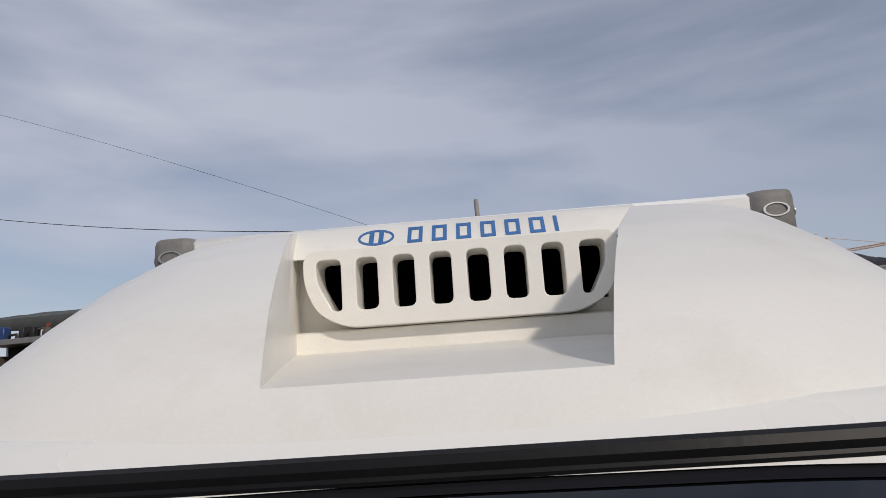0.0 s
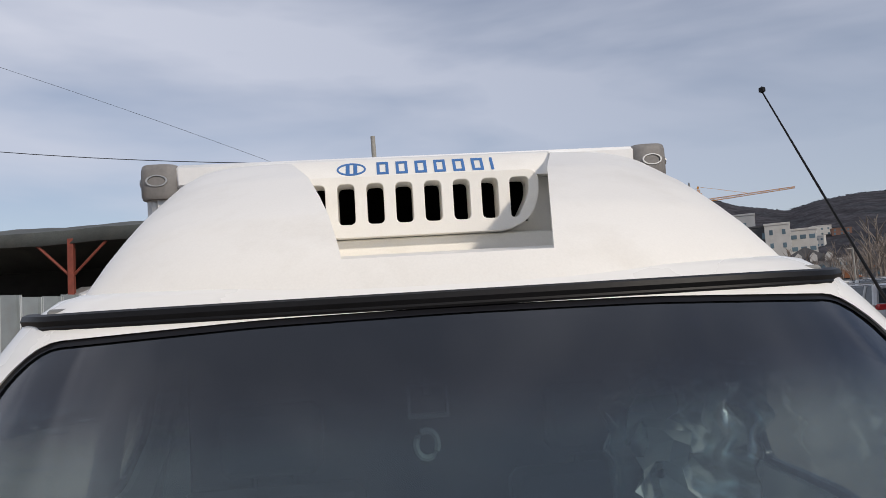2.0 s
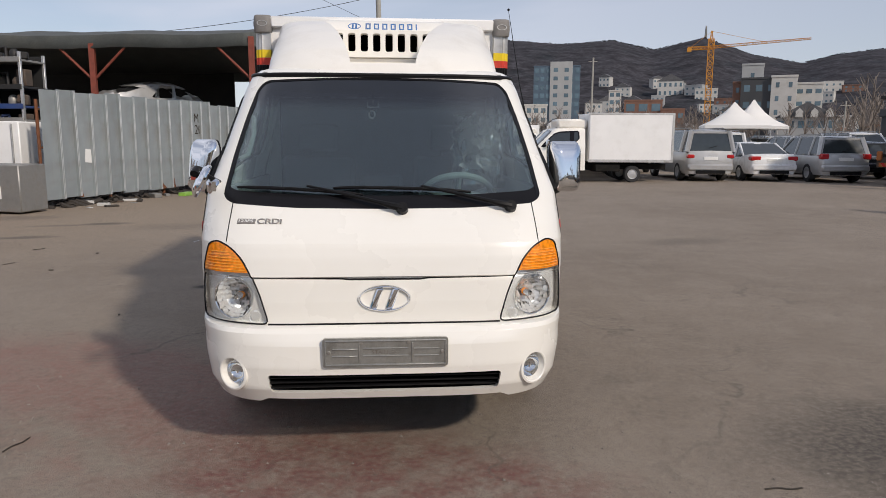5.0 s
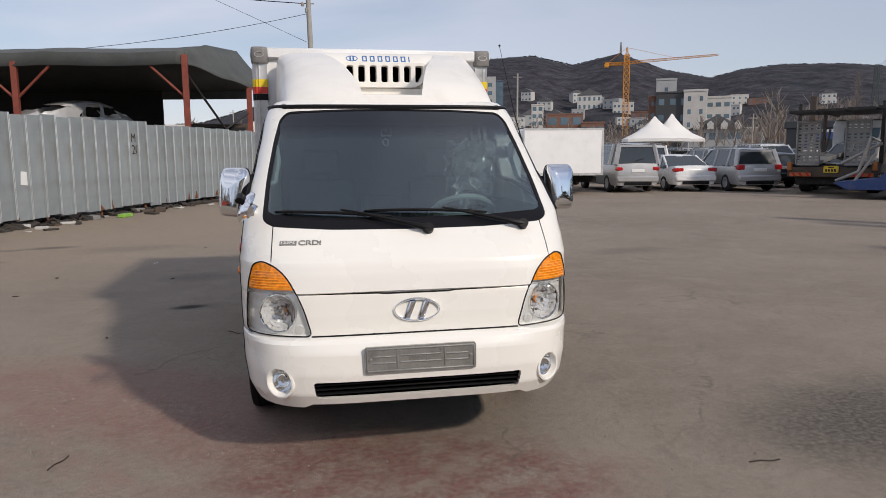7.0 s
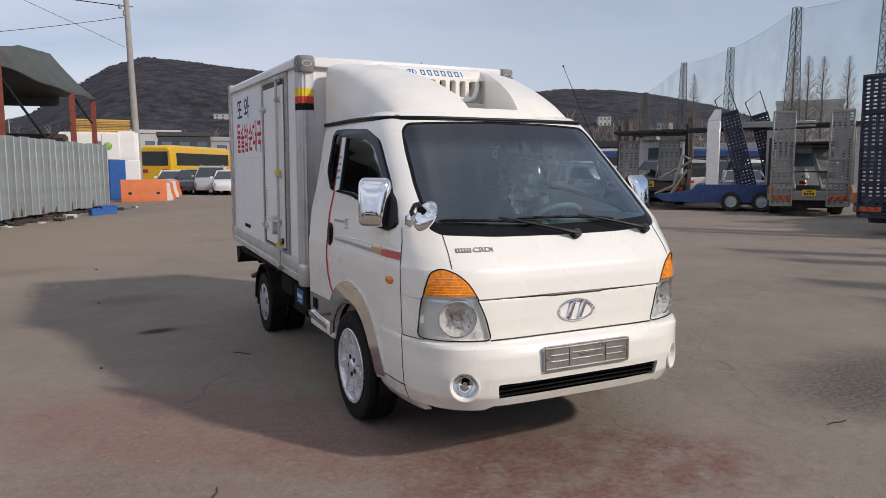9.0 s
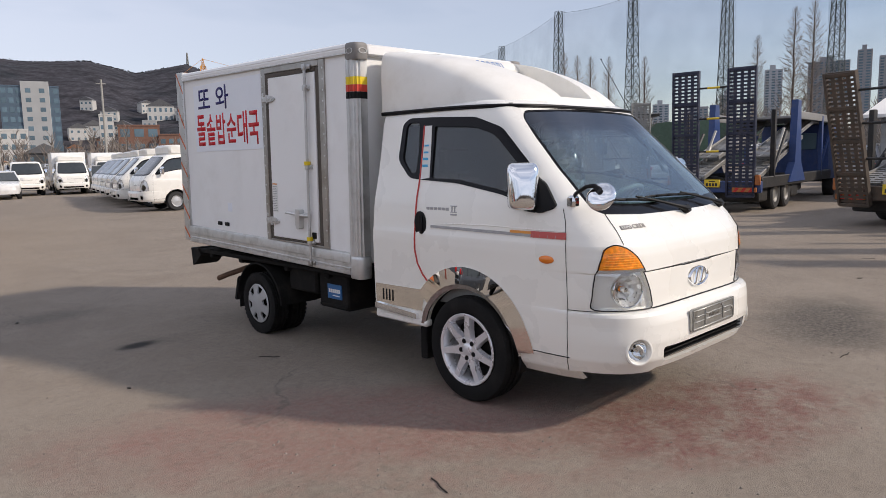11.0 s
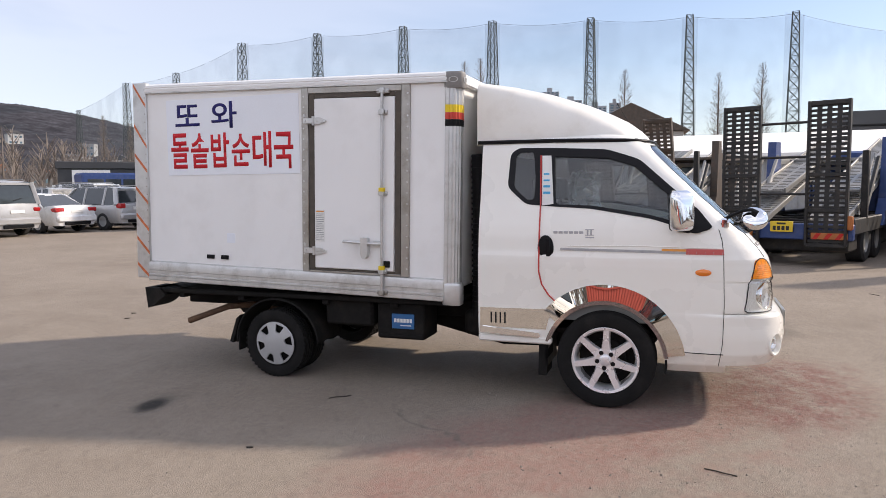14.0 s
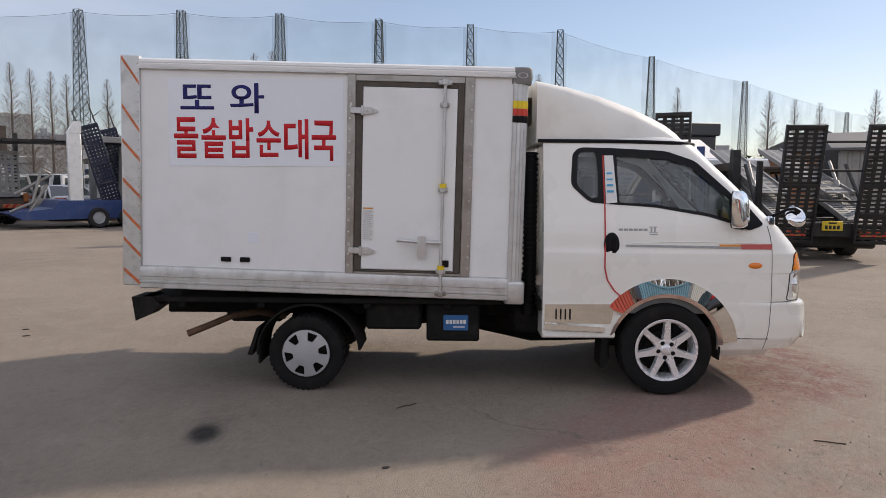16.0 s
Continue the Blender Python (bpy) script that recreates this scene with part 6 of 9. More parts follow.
def net_material():
    m = bpy.data.materials.new("fine_sports_net")
    m.use_nodes = True
    nt = m.node_tree
    nt.nodes.clear()
    out = nt.nodes.new("ShaderNodeOutputMaterial")
    tr = nt.nodes.new("ShaderNodeBsdfTransparent")
    df = nt.nodes.new("ShaderNodeBsdfDiffuse")
    df.inputs[0].default_value = (0.16, 0.21, 0.22, 1)
    tc = nt.nodes.new("ShaderNodeTexCoord")
    n = nt.nodes.new("ShaderNodeTexNoise")
    n.inputs["Scale"].default_value = 0.25
    r = nt.nodes.new("ShaderNodeMapRange")
    r.inputs["From Min"].default_value, r.inputs["From Max"].default_value = 0.35, 0.65
    r.inputs["To Min"].default_value, r.inputs["To Max"].default_value = 0.11, 0.19
    mx = nt.nodes.new("ShaderNodeMixShader")
    nt.links.new(tc.outputs["Object"], n.inputs["Vector"])
    nt.links.new(n.outputs["Fac"], r.inputs["Value"])
    nt.links.new(r.outputs[0], mx.inputs[0])
    nt.links.new(tr.outputs[0], mx.inputs[1])
    nt.links.new(df.outputs[0], mx.inputs[2])
    nt.links.new(mx.outputs[0], out.inputs["Surface"])
    return m


M_NET = net_material()


def polar(ex, ey, deg, d):
    """A plan place d metres from (ex, ey) at a bearing in degrees from +y towards +x."""
    return ex + d * math.sin(radians(deg)), ey + d * math.cos(radians(deg))


# ---- hills ----
RIDGE_A = (-60, -30, -14, -8, -4, -1, 1.2, 3.5, 6, 9.8, 14, 18, 21, 24.6, 28, 31.3, 33.5, 36, 40, 43, 45, 47.3, 51, 56, 64, 75, 120)
RIDGE_E = (1.5, 1.8, 2.0, 2.4, 3.6, 5.6, 7.0, 7.8, 7.7, 7.4, 7.1, 7.3, 6.6, 7.3, 6.0, 5.3, 5.8, 6.0, 5.8, 5.4, 5.0, 4.5, 3.3, 2.4, 2.0, 1.6, 1.2)


def hill_height(x, y):
    r = math.hypot(x, y)
    a = math.degrees(math.atan2(x, y))
    top = 900 * math.tan(radians(float(np.interp(a, RIDGE_A, RIDGE_E))))
    t = min(max((r - 330) / 570, 0), 1)
    h = top * (t * t * (3 - 2 * t)) ** 0.9
    n = noise.fractal(Vector((x * 0.006, y * 0.006, 0.0)), 1.0, 2.0, 4)
    return h * (1 + 0.16 * n * (1 - t)) - (0 if r < 905 else (r - 905) * 0.15)


def hill_material():
    # forest colour turned bluish, with the distance haze mixed into it
    m = material("bare_winter_forest", (0.046, 0.044, 0.050), 0.95, var=0.55, scale=0.09, fine=0.35, bump=0.0, dirt=(0.022, 0.029, 0.034), dirt_amount=0.85, dirt_scale=0.022, spec=0.1)
    return m


bm = bmn()
rows = []
for i in range(30):
    r = 330 + 600 * i / 29
    rows.append([bm.verts.new((r * math.sin(radians(a)), r * math.cos(radians(a)), hill_height(r * math.sin(radians(a)), r * math.cos(radians(a))) - (1.0 if i == 0 else 0))) for a in np.arange(-60, 121, 0.5)])
ring_faces(bm, rows, closed=False, caps=False)
hills = part("hill", bm, hill_material(), sharp=80)
tagged(hills, "wooded winter hills beyond the town", "hill", kind="structure")

bm = bmn()
rng = random.Random(5)
for k in range(7000):
    a = rng.uniform(-10, 62)
    r = rng.uniform(845, 915)
    x, y = r * math.sin(radians(a)), r * math.cos(radians(a))
    z = hill_height(x, y)
    if z < 8:
        continue
    s = rng.uniform(0.9, 2.1)
    tip = bm.verts.new((x + rng.uniform(-1, 1), y, z + s * rng.uniform(0.7, 1.2)))
    n = 5
    base = [bm.verts.new((x + s * rng.uniform(0.5, 1.0) * math.cos(2 * math.pi * j / n), y + s * rng.uniform(0.5, 1.0) * math.sin(2 * math.pi * j / n), z + s * rng.uniform(0.2, 0.9))) for j in range(n)]
    for j in range(n):
        bm.faces.new((base[j], base[(j + 1) % n], tip))
woods = part("hill_trees", bm, hill_material(), sharp=0)
tagged(woods, "bare brown trees covering the hills", "trees", kind="stuff")


# ---- buildings ----
WINDOW_BM = {}


def pane_mesh(w, h, mat):
    key = (round(w, 2), round(h, 2), mat.name)
    if key not in WINDOW_BM:
        bm = bmn()
        box(bm, -w / 2, w / 2, -0.06, 0.12, 0, h, 0.03)
        me = bpy.data.meshes.new("window")
        bmesh.ops.recalc_face_normals(bm, faces=bm.faces)
        bm.to_mesh(me)
        bm.free()
        me.materials.append(mat)
        WINDOW_BM[key] = me
    return WINDOW_BM[key]


def building(name, label, x, y, turn, w, d, h, wall, floors, cols, win=(1.5, 1.7), z0=0.0, roof=None, glass_mat=None, sides=True, flat_lip=0.6):
    """A block with its face towards local -y, real windows in rows, a parapet or a pitched roof."""
    b = thing(name, label, "building", at=pose(x, y, z0, 0, 0, turn))
    bm = bmn()
    box(bm, -w / 2, w / 2, 0, d, -3, h, 0.05)
    part("wall", bm, wall, b)
    bm = bmn()
    if roof is None:
        box(bm, -w / 2 - 0.15, w / 2 + 0.15, -0.15, d + 0.15, h, h + flat_lip, 0.05)
        part("parapet", bm, wall, b)
    else:
        prism(bm, [(-w / 2 - 0.4, h), (w / 2 + 0.4, h), (0, h + w * 0.28)], "y", -0.4, d + 0.4)
        part("roof", bm, roof, b)
    me = pane_mesh(win[0], win[1], glass_mat or M_BGLASS)
    fh = h / floors
    for f in range(floors):
        for c in range(cols):
            o = new("window", me)
            o.parent = b
            o.matrix_basis = pose(-w / 2 + w * (c + 0.5) / cols, 0, fh * f + fh * 0.28)
        if sides:
            n = max(1, int(d / (w / cols)))
            for c in range(n):
                for sx in (-1, 1):
                    o = new("window", me)
                    o.parent = b
                    o.matrix_basis = pose(sx * w / 2, d * (c + 0.5) / n, fh * f + fh * 0.28, 0, 0, 90 * sx)
    return b


def facing(deg):
    return -deg


def at_bearing(deg, d):
    x, y = polar(0, -3, deg, d)
    return x, y


# the glass tower with a grey centre
x, y = at_bearing(13.7, 380)
tw = building("office_tower", "blue-grey glass office tower with a pale centre", x, y, facing(13.7), 24, 16, 39, M_BBLUE, 9, 8, (2.0, 2.4))
bm = bmn()
box(bm, -3.5, 8, -0.9, 2, -3, 41.5, 0.1)
part("centre_bay", bm, M_BGREY, tw)
me = pane_mesh(2.2, 2.0, M_BGLASS)
for f in range(9):
    for c in range(2):
        o = new("window", me)
        o.parent = tw
        o.matrix_basis = pose(-0.6 + 5.6 * c, -0.9, 39 / 9 * f + 1.6)
for spec in (("low_office", "pale low office block by the hill", 11.6, 240, 12, 10, 12.5, M_WALLW, 4, 5, (1.4, 1.5)),
             ("slim_block", "slim pale residential block", 18.25, 300, 5, 9, 21.0, M_WALLW, 7, 2, (1.6, 1.6)),
             ("brick_hall", "brown brick building with wide windows", 20.4, 300, 15, 12, 17.0, M_BRICK, 3, 3, (3.4, 3.0)),
             ("brick_annex", "low brown brick annex", 22.6, 290, 9, 10, 13.0, M_BRICK, 3, 3, (1.8, 1.8)),
             ("charcoal_block", "charcoal and white studio building", 28.6, 220, 9.5, 12, 18.5, M_BBLACK, 4, 3, (1.6, 1.8)),
             ("white_wing", "white wall of the studio building", 30.25, 219, 6.5, 12, 18.8, M_WALLW, 5, 2, (0.9, 1.4)),
             ("brown_wing", "brown side of the studio building", 27.15, 222, 2.6, 12, 17.6, M_BRICK, 5, 1, (0.9, 1.4)),
             ("roof_block", "grey plant room block", 28.1, 232, 6, 6, 23.5, M_BGREY, 5, 1, (1.0, 1.2)),
             ("white_block", "white low block in the town", 31.9, 226, 7, 10, 17.2, M_WALLW, 5, 3, (1.5, 1.2)),
             ("grey_chateau", "grey house with steep dark roof and dormers", 31.9, 190, 13, 9, 7.0, M_BGREY, 2, 6, (1.3, 1.7)),
             ("pale_house", "pale small house in the town", 34.6, 260, 8, 8, 9.0, M_WALLW, 3, 3, (1.4, 1.4))):
    nm, lb_, a, d, w, dp, h, wall, fl, co, wn = spec
    x, y = at_bearing(a, d)
    building(nm, lb_, x, y, facing(a), w, dp, h, wall, fl, co, wn, roof=M_SLATE if nm == "grey_chateau" else None)
x, y = at_bearing(31.9, 189.4)
ch = thing("dormer_row", "white dormers on a dark roof", "dormer", at=pose(x, y, 7.0, 0, 0, facing(31.9)))
for k in range(4):
    bm = bmn()
    prism(bm, [(-0.8, 0), (0.8, 0), (0.8, 1.4), (0, 2.2), (-0.8, 1.4)], "y", -0.6, 1.5, pose(-4.8 + 3.2 * k, 0, 0))
    part("dormer", bm, M_WALLW, ch)
x, y = at_bearing(22.3, 520)
z = hill_height(x, y)
building("hill_villa", "white columned villa on the hillside", x, y, facing(22.3), 17, 9, 11, M_WALLW, 2, 5, (1.5, 2.6), z0=z - 1, roof=M_SLATE)
x, y = at_bearing(24.9, 500)
building("hill_wing", "pale long wing on the hillside", x, y, facing(24.9), 14, 9, 8, M_WALLW, 2, 5, (1.4, 1.6), z0=hill_height(x, y) - 1)
rng = random.Random(11)
for k in range(46):
    a = rng.uniform(9, 47)
    d = rng.uniform(330, 560)
    x, y = at_bearing(a, d)
    w = rng.uniform(7, 13)
    building("hillside_house", "small rendered house on the hillside", x, y, facing(a) + rng.uniform(-30, 30), w, rng.uniform(6, 9), rng.uniform(4, 8), rng.choice((M_WALLW, M_BGREY, M_BRICK, M_WALLW)), 2, 3, (1.2, 1.3), z0=hill_height(x, y) - 0.6, roof=rng.choice((M_SLATE, M_SLATE, M_ROOFO, None)), sides=False)["group"] = "hillside houses"
for k in range(60):
    a = rng.uniform(10, 50)
    d = rng.uniform(205, 330)
    x, y = at_bearing(a, d)
    w = rng.uniform(5, 11)
    building("town_house", "small low town house with a tiled roof", x, y, facing(a) + rng.uniform(-40, 40), w, rng.uniform(5, 8), rng.uniform(2.6, 6.0), rng.choice((M_WALLW, M_BGREY, M_BRICK, M_SLATE, M_BBLACK)), 2, 3, (1.1, 1.1), roof=rng.choice((M_SLATE, M_ROOFO, M_CBROWN, None)), sides=False)["group"] = "low town houses"
# buildings past the far end of the fence
for a, d, w, h, wall in ((2.9, 120, 9, 7.0, M_WALLW), (5.2, 105, 7, 6.0, M_BBLACK), (6.6, 110, 8, 5.6, M_BGREY), (-10, 150, 22, 7, M_WALLW), (-20, 120, 18, 6, M_BGREY), (-26, 90, 9, 5.5, M_WALLW)):
    x, y = at_bearing(a, d)
    building("workshop", "pale low workshop building", x, y, facing(a), w, 8, h, wall, 2, 3, (1.4, 1.4), roof=None)
# distant tower flats
for a0, a1, e in ((58.9, 60.3, 3.6), (60.8, 62.0, 3.9), (68.6, 69.8, 6.0), (71.4, 74.0, 6.3), (74.4, 75.3, 6.9), (75.7, 77.2, 6.4), (77.3, 78.7, 7.4), (78.8, 80.1, 7.6), (80.3, 81.9, 6.9), (82.2, 83.8, 6.4), (84.0, 84.9, 6.6), (86.6, 87.8, 5.0), (88.6, 89.4, 4.4), (63.4, 64.8, 3.6), (65.6, 66.6, 4.4)):
    d = 900
    a = (a0 + a1) / 2
    x, y = polar(-5, -2, a, d)
    w = 2 * d * math.tan(radians(a1 - a0) / 2)
    h = d * math.tan(radians(e))
    b = thing("tower_flats", "pale high-rise block of flats far away", "tower", "far tower flats", at=pose(x, y, 0, 0, 0, -a))
    bm = bmn()
    box(bm, -w / 2, w / 2, 0, 16, 0, h, 0.2)
    box(bm, -w * 0.22, w * 0.1, 2, 12, h, h + 5, 0.2)
    part("wall", bm, M_FLAT if int(a) % 2 else M_FLATB, b)
    n = max(2, int(w / 5))
    for k in range(n):
        bm = bmn()
        for f in range(int(h / 3)):
            box(bm, -w / 2 + w * (k + 0.22) / n, -w / 2 + w * (k + 0.78) / n, -0.25, 0.4, 3 * f + 0.9, 3 * f + 2.5, 0.05)
        part("window_column", bm, M_BGLASS, b)

# ---- tower crane, radio mast, far poles ----
def lattice(bm, p0, p1, w0, w1, bays, r, braces=True):
    """A four-legged lattice from p0 to p1."""
    p0, p1 = Vector(p0), Vector(p1)
    d = (p1 - p0).normalized()
    up = Vector((0, 0, 1)) if abs(d.z) < 0.9 else Vector((0, 1, 0))
    a = d.cross(up).normalized()
    b = d.cross(a).normalized()
    q = lambda t, k: p0 + (p1 - p0) * t + (a * (1, 1, -1, -1)[k] + b * (1, -1, -1, 1)[k]) * (w0 + (w1 - w0) * t) / 2
    for k in range(4):
        tube(bm, [q(0, k), q(1, k)], r, 4)
        if braces:
            for i in range(bays):
                t0, t1 = i / bays, (i + 1) / bays
                tube(bm, [q(t0, k), q(t1, (k + 1) % 4)], r * 0.62, 3, False)
                tube(bm, [q(t0, (k + 1) % 4), q(t1, k)], r * 0.62, 3, False)
                tube(bm, [q(t1, k), q(t1, (k + 1) % 4)], r * 0.62, 3, False)


cx, cy = at_bearing(25.1, 250)
crane = thing("tower_crane", "orange tower crane over the town", "crane", at=pose(cx, cy, 0, 0, 0, -25.1))
bm = bmn()
lattice(bm, (0, 0, 0), (0, 0, 34), 1.8, 1.8, 17, 0.12)
part("mast", bm, M_CRANE, crane)
bm = bmn()
lattice(bm, (-7.2, 0, 31.2), (0, 0, 31.2), 0.9, 0.9, 6, 0.10)
box(bm, -7.4, -6.0, -0.6, 0.6, 30.1, 31.4, 0.1)
part("counter_jib", bm, M_CRANE, crane)
bm = bmn()
lattice(bm, (0, 0, 31.4), (29, 0, 32.9), 0.85, 0.5, 22, 0.055)
part("jib", bm, M_CRANE, crane)
bm = bmn()
lattice(bm, (0, 0, 33), (0, 0, 36.5), 1.2, 0.3, 3, 0.1)
tube(bm, [(0, 0, 36.4), (16, 0, 32.4)], 0.05, 4)
tube(bm, [(0, 0, 36.4), (-6, 0, 31.8)], 0.05, 4)
part("apex", bm, M_CRANE, crane)
x, y = at_bearing(24.6, 890)
bm = bmn()
z = hill_height(x, y)
lattice(bm, (x, y, z - 3), (x, y, z + 17), 2.5, 0.8, 8, 0.3)
tagged(part("radio_mast", bm, M_CGREY), "thin radio mast on the hilltop", "mast")
for a, d, h, r in ((16.6, 98, 12.4, 0.16), (34.5, 90, 5.9, 0.11), (-6.0, 140, 10, 0.14), (10.3, 120, 7.5, 0.10), (41.5, 120, 7, 0.1)):
    x, y = at_bearing(a, d)
    bm = bmn()
    tube(bm, [(x, y, 0), (x + 0.05, y, h)], [r, r * 0.7], 10)
    tube(bm, [(x - 0.6, y, h - 0.5), (x + 0.6, y, h - 0.5)], 0.05, 6)
    tagged(part("utility_pole", bm, M_CONC), "grey concrete utility pole in the distance", "pole", "far poles")

# ---- utility pole with cables by the shed ----
px_, py_ = -0.35, 36.0
bm = bmn()
tube(bm, [(px_ + 0.25, py_, 0), (px_, py_, 11.2)], [0.19, 0.12], 16)
pole = part("utility_pole", bm, M_CONC)
tagged(pole, "tall grey concrete utility pole carrying cables", "pole")
bm = bmn()
tube(bm, [(px_ - 0.5, py_, 9.75), (px_ + 0.35, py_, 9.75)], 0.03, 6)
lathe(bm, [(0.0, 0.0), (0.09, 0.0), (0.09, 0.16), (0.04, 0.2)], pose(px_ - 0.28, py_ - 0.05, 9.6), 10)
lathe(bm, [(0.0, 0.0), (0.06, 0.0), (0.06, 0.22), (0.02, 0.26)], pose(px_ - 0.1, py_ - 0.12, 9.25), 10)
part("cable_bracket", bm, M_CGREY, pole)
for k, (a, b, sag, r) in enumerate((((px_ - 0.3, py_, 9.75), (-43.8, 47.6, 17.2), 0.9, 0.024), ((px_ - 0.1, py_, 7.7), (-43.8, 47.6, 26.4), -0.6, 0.011), ((px_ - 0.1, py_, 9.2), (-17, 34, 6.4), 0.4, 0.014))):
    bm = bmn()
    A_, B_ = Vector(a), Vector(b)
    tube(bm, [A_ + (B_ - A_) * t - Vector((0, 0, sag * 4 * t * (1 - t))) for t in [j / 24 for j in range(25)]], r, 6)
    part("cable", bm, M_WIRE, pole)

# ---- corrugated fence ----
F0, F1 = Vector((-7.15, 11.3, 0)), Vector((-1.8, 26.5, 0))
fence = thing("sheet_metal_fence", "tall grey corrugated sheet fence, rusty at its foot", "fence")
fd = (F1 - F0).normalized()
ang = math.degrees(math.atan2(fd.y, fd.x))
n_panels = 34
step = (F1 - F0).length / n_panels
bm = bmn()
outline = [(0, 0), (step * 0.84, 0), (step * 0.855, -0.06), (step * 0.895, -0.06), (step * 0.905, -0.02), (step * 0.935, -0.02), (step * 0.945, -0.06), (step * 0.985, -0.06), (step * 1.0, 0), (step * 1.0, 0.004), (0, 0.004)]
prism(bm, outline, "z", 0.0, 2.32)
sheet0 = part("fence_sheet", bm, M_FENCE, fence, sharp=0)
rng = random.Random(3)
for k in range(n_panels):
    p = F0 + fd * step * k
    m = pose(p.x, p.y, 0.20 + rng.uniform(-0.03, 0.03) - (0.05 if k > 12 else 0), rng.uniform(-0.5, 0.5), rng.uniform(-0.6, 0.6), ang)
    if k == 0:
        sheet0.matrix_basis = m
    else:
        share("fence_sheet", sheet0, m, fence)
bm = bmn()
for x0 in (0.868, 0.938):
    box(bm, step * x0, step * (x0 + 0.036), -0.066, -0.058, 0.01, 2.31, 0.002)
rib0 = part("fence_rib", bm, M_RIB, fence, "pale raised double rib")
for k, ob_ in enumerate([o for o in fence.children if o.name.split(".")[0] == "fence_sheet"]):
    if k == 0:
        rib0.matrix_basis = ob_.matrix_basis.copy()
    else:
        share("fence_rib", rib0, ob_.matrix_basis.copy(), fence)
for z in (0.5, 1.3, 2.1):
    bm = bmn()
    nrm = Vector((-fd.y, fd.x, 0)) * 0.05
    tube(bm, [F0 + nrm + Vector((0, 0, z)), F1 + nrm + Vector((0, 0, z))], 0.025, 6)
    part("fence_rail", bm, M_RUST, fence)
for k in range(9):
    bm = bmn()
    p = F0 + (F1 - F0) * k / 8 + nrm * 2
    tube(bm, [p, p + Vector((0, 0, 2.3))], 0.035, 8)
    part("fence_post", bm, M_RUST, fence)
rng = random.Random(8)
for k in range(13):
    t = (0.06, 0.24, 0.27, 0.44, 0.52, 0.55, 0.64, 0.70, 0.78, 0.83, 0.90, 0.94, 0.98)[k]
    p = F0 + (F1 - F0) * t
    bm = bmn()
    w = rng.uniform(0.05, 0.16)
    h = rng.uniform(0.08, 0.34)
    loop = [(-w, 0), (-w * 0.2, -0.01), (w, 0), (w * rng.uniform(0.5, 0.9), h * 0.3), (w * 0.4, h * rng.uniform(0.5, 0.8)), (w * rng.uniform(-0.2, 0.3), h), (-w * 0.4, h * rng.uniform(0.4, 0.7)), (-w * 0.75, h * 0.25)]
    prism(bm, loop, "y", -0.007, -0.004, Matrix.Translation((p.x, p.y, 0.19)) @ Matrix.Rotation(radians(ang), 4, "Z"))
    part("rust_patch", bm, M_RUST, fence)
sp = F0 + fd * 1.25
bm = bmn()
box(bm, -0.11, 0.11, -0.006, 0.0, 0, 0.30, 0.001, Matrix.Translation((sp.x, sp.y, 0.95)) @ Matrix.Rotation(radians(ang), 4, "Z") @ pose(0, -0.008, 0, 0, 6, 0))
part("paper_notice", bm, M_PAPER, fence, "white paper notice")
for body, t, z, s_ in (("M", 5.4, 1.95, 0.24), ("20", 5.4, 1.62, 0.26), ("6", 9.3, 1.62, 0.34)):
    q = F0 + fd * t
    lettering("painted_mark", body, (s_ * (1.3 if len(body) > 1 else 0.8), s_), Matrix.Translation((q.x, q.y, z)) @ Matrix.Rotation(radians(ang), 4, "Z") @ Matrix(((1, 0, 0, 0), (0, 0, -1, -0.006), (0, 1, 0, 0), (0, 0, 0, 1))), M_LITTER, fence)

# ---- tarpaulin shed behind the fence ----
shed = thing("open_shed", "open shed with a dark tarpaulin roof on red posts", "shed")
E0, E1 = Vector((-24.5, 26.5, 0)), Vector((-4.85, 22.8, 0))
sd = (E1 - E0).normalized()
sn = Vector((-sd.y, sd.x, 0))
EZ, RZ, DEPTH = 4.88, 5.80, 10.5
bm = bmn()
rows = []
for i in range(61):
    p = E0 + (E1 - E0) * i / 60
    row = []
    for j, (u, z) in enumerate(((-0.01, EZ - 0.04), (0.0, EZ + 0.44), (0.22, RZ), (0.56, RZ + 0.38), (0.78, RZ), (1.0, EZ))):
        q = p + sn * DEPTH * u
        z += 0.04 * noise.noise(Vector((i * 0.35, j * 1.3, 1.0))) - 0.04 * abs(math.sin(i / 60 * math.pi * 4))
        row.append(bm.verts.new((q.x, q.y, z)))
    rows.append(row)
ring_faces(bm, rows, closed=False, caps=False)
roof = part("roof", bm, M_TARP, shed, "sagging dark grey tarpaulin roof")
so = roof.modifiers.new("thick", "SOLIDIFY")
so.thickness = 0.04
bm = bmn()
rows = []
for i in range(25):
    u = i / 24
    b_ = E1 + sn * (6.6 * u)
    out = 1.65 * min(1.0, u * 1.9) ** 0.8
    a_ = b_ + sd * out
    zt = float(np.interp(u, (0, 0.35, 1.0), (EZ + 0.44, RZ + 0.05, RZ + 0.40)))
    zl = float(np.interp(u, (0, 0.2, 0.45, 1.0), (EZ - 0.04, 4.55, 4.28, 4.36))) + 0.03 * math.sin(i * 0.9)
    rows.append([bm.verts.new(b_.lerp(a_, f) + Vector((0, 0, zt + (zl - zt) * f - 0.10 * math.sin(math.pi * f)))) for f in (0, 0.25, 0.5, 0.75, 1.0)])
ring_faces(bm, rows, closed=False, caps=False)
hip = part("hip_slope", bm, M_TARP, shed, "sloping tarpaulin end of the roof")
so = hip.modifiers.new("thick", "SOLIDIFY")
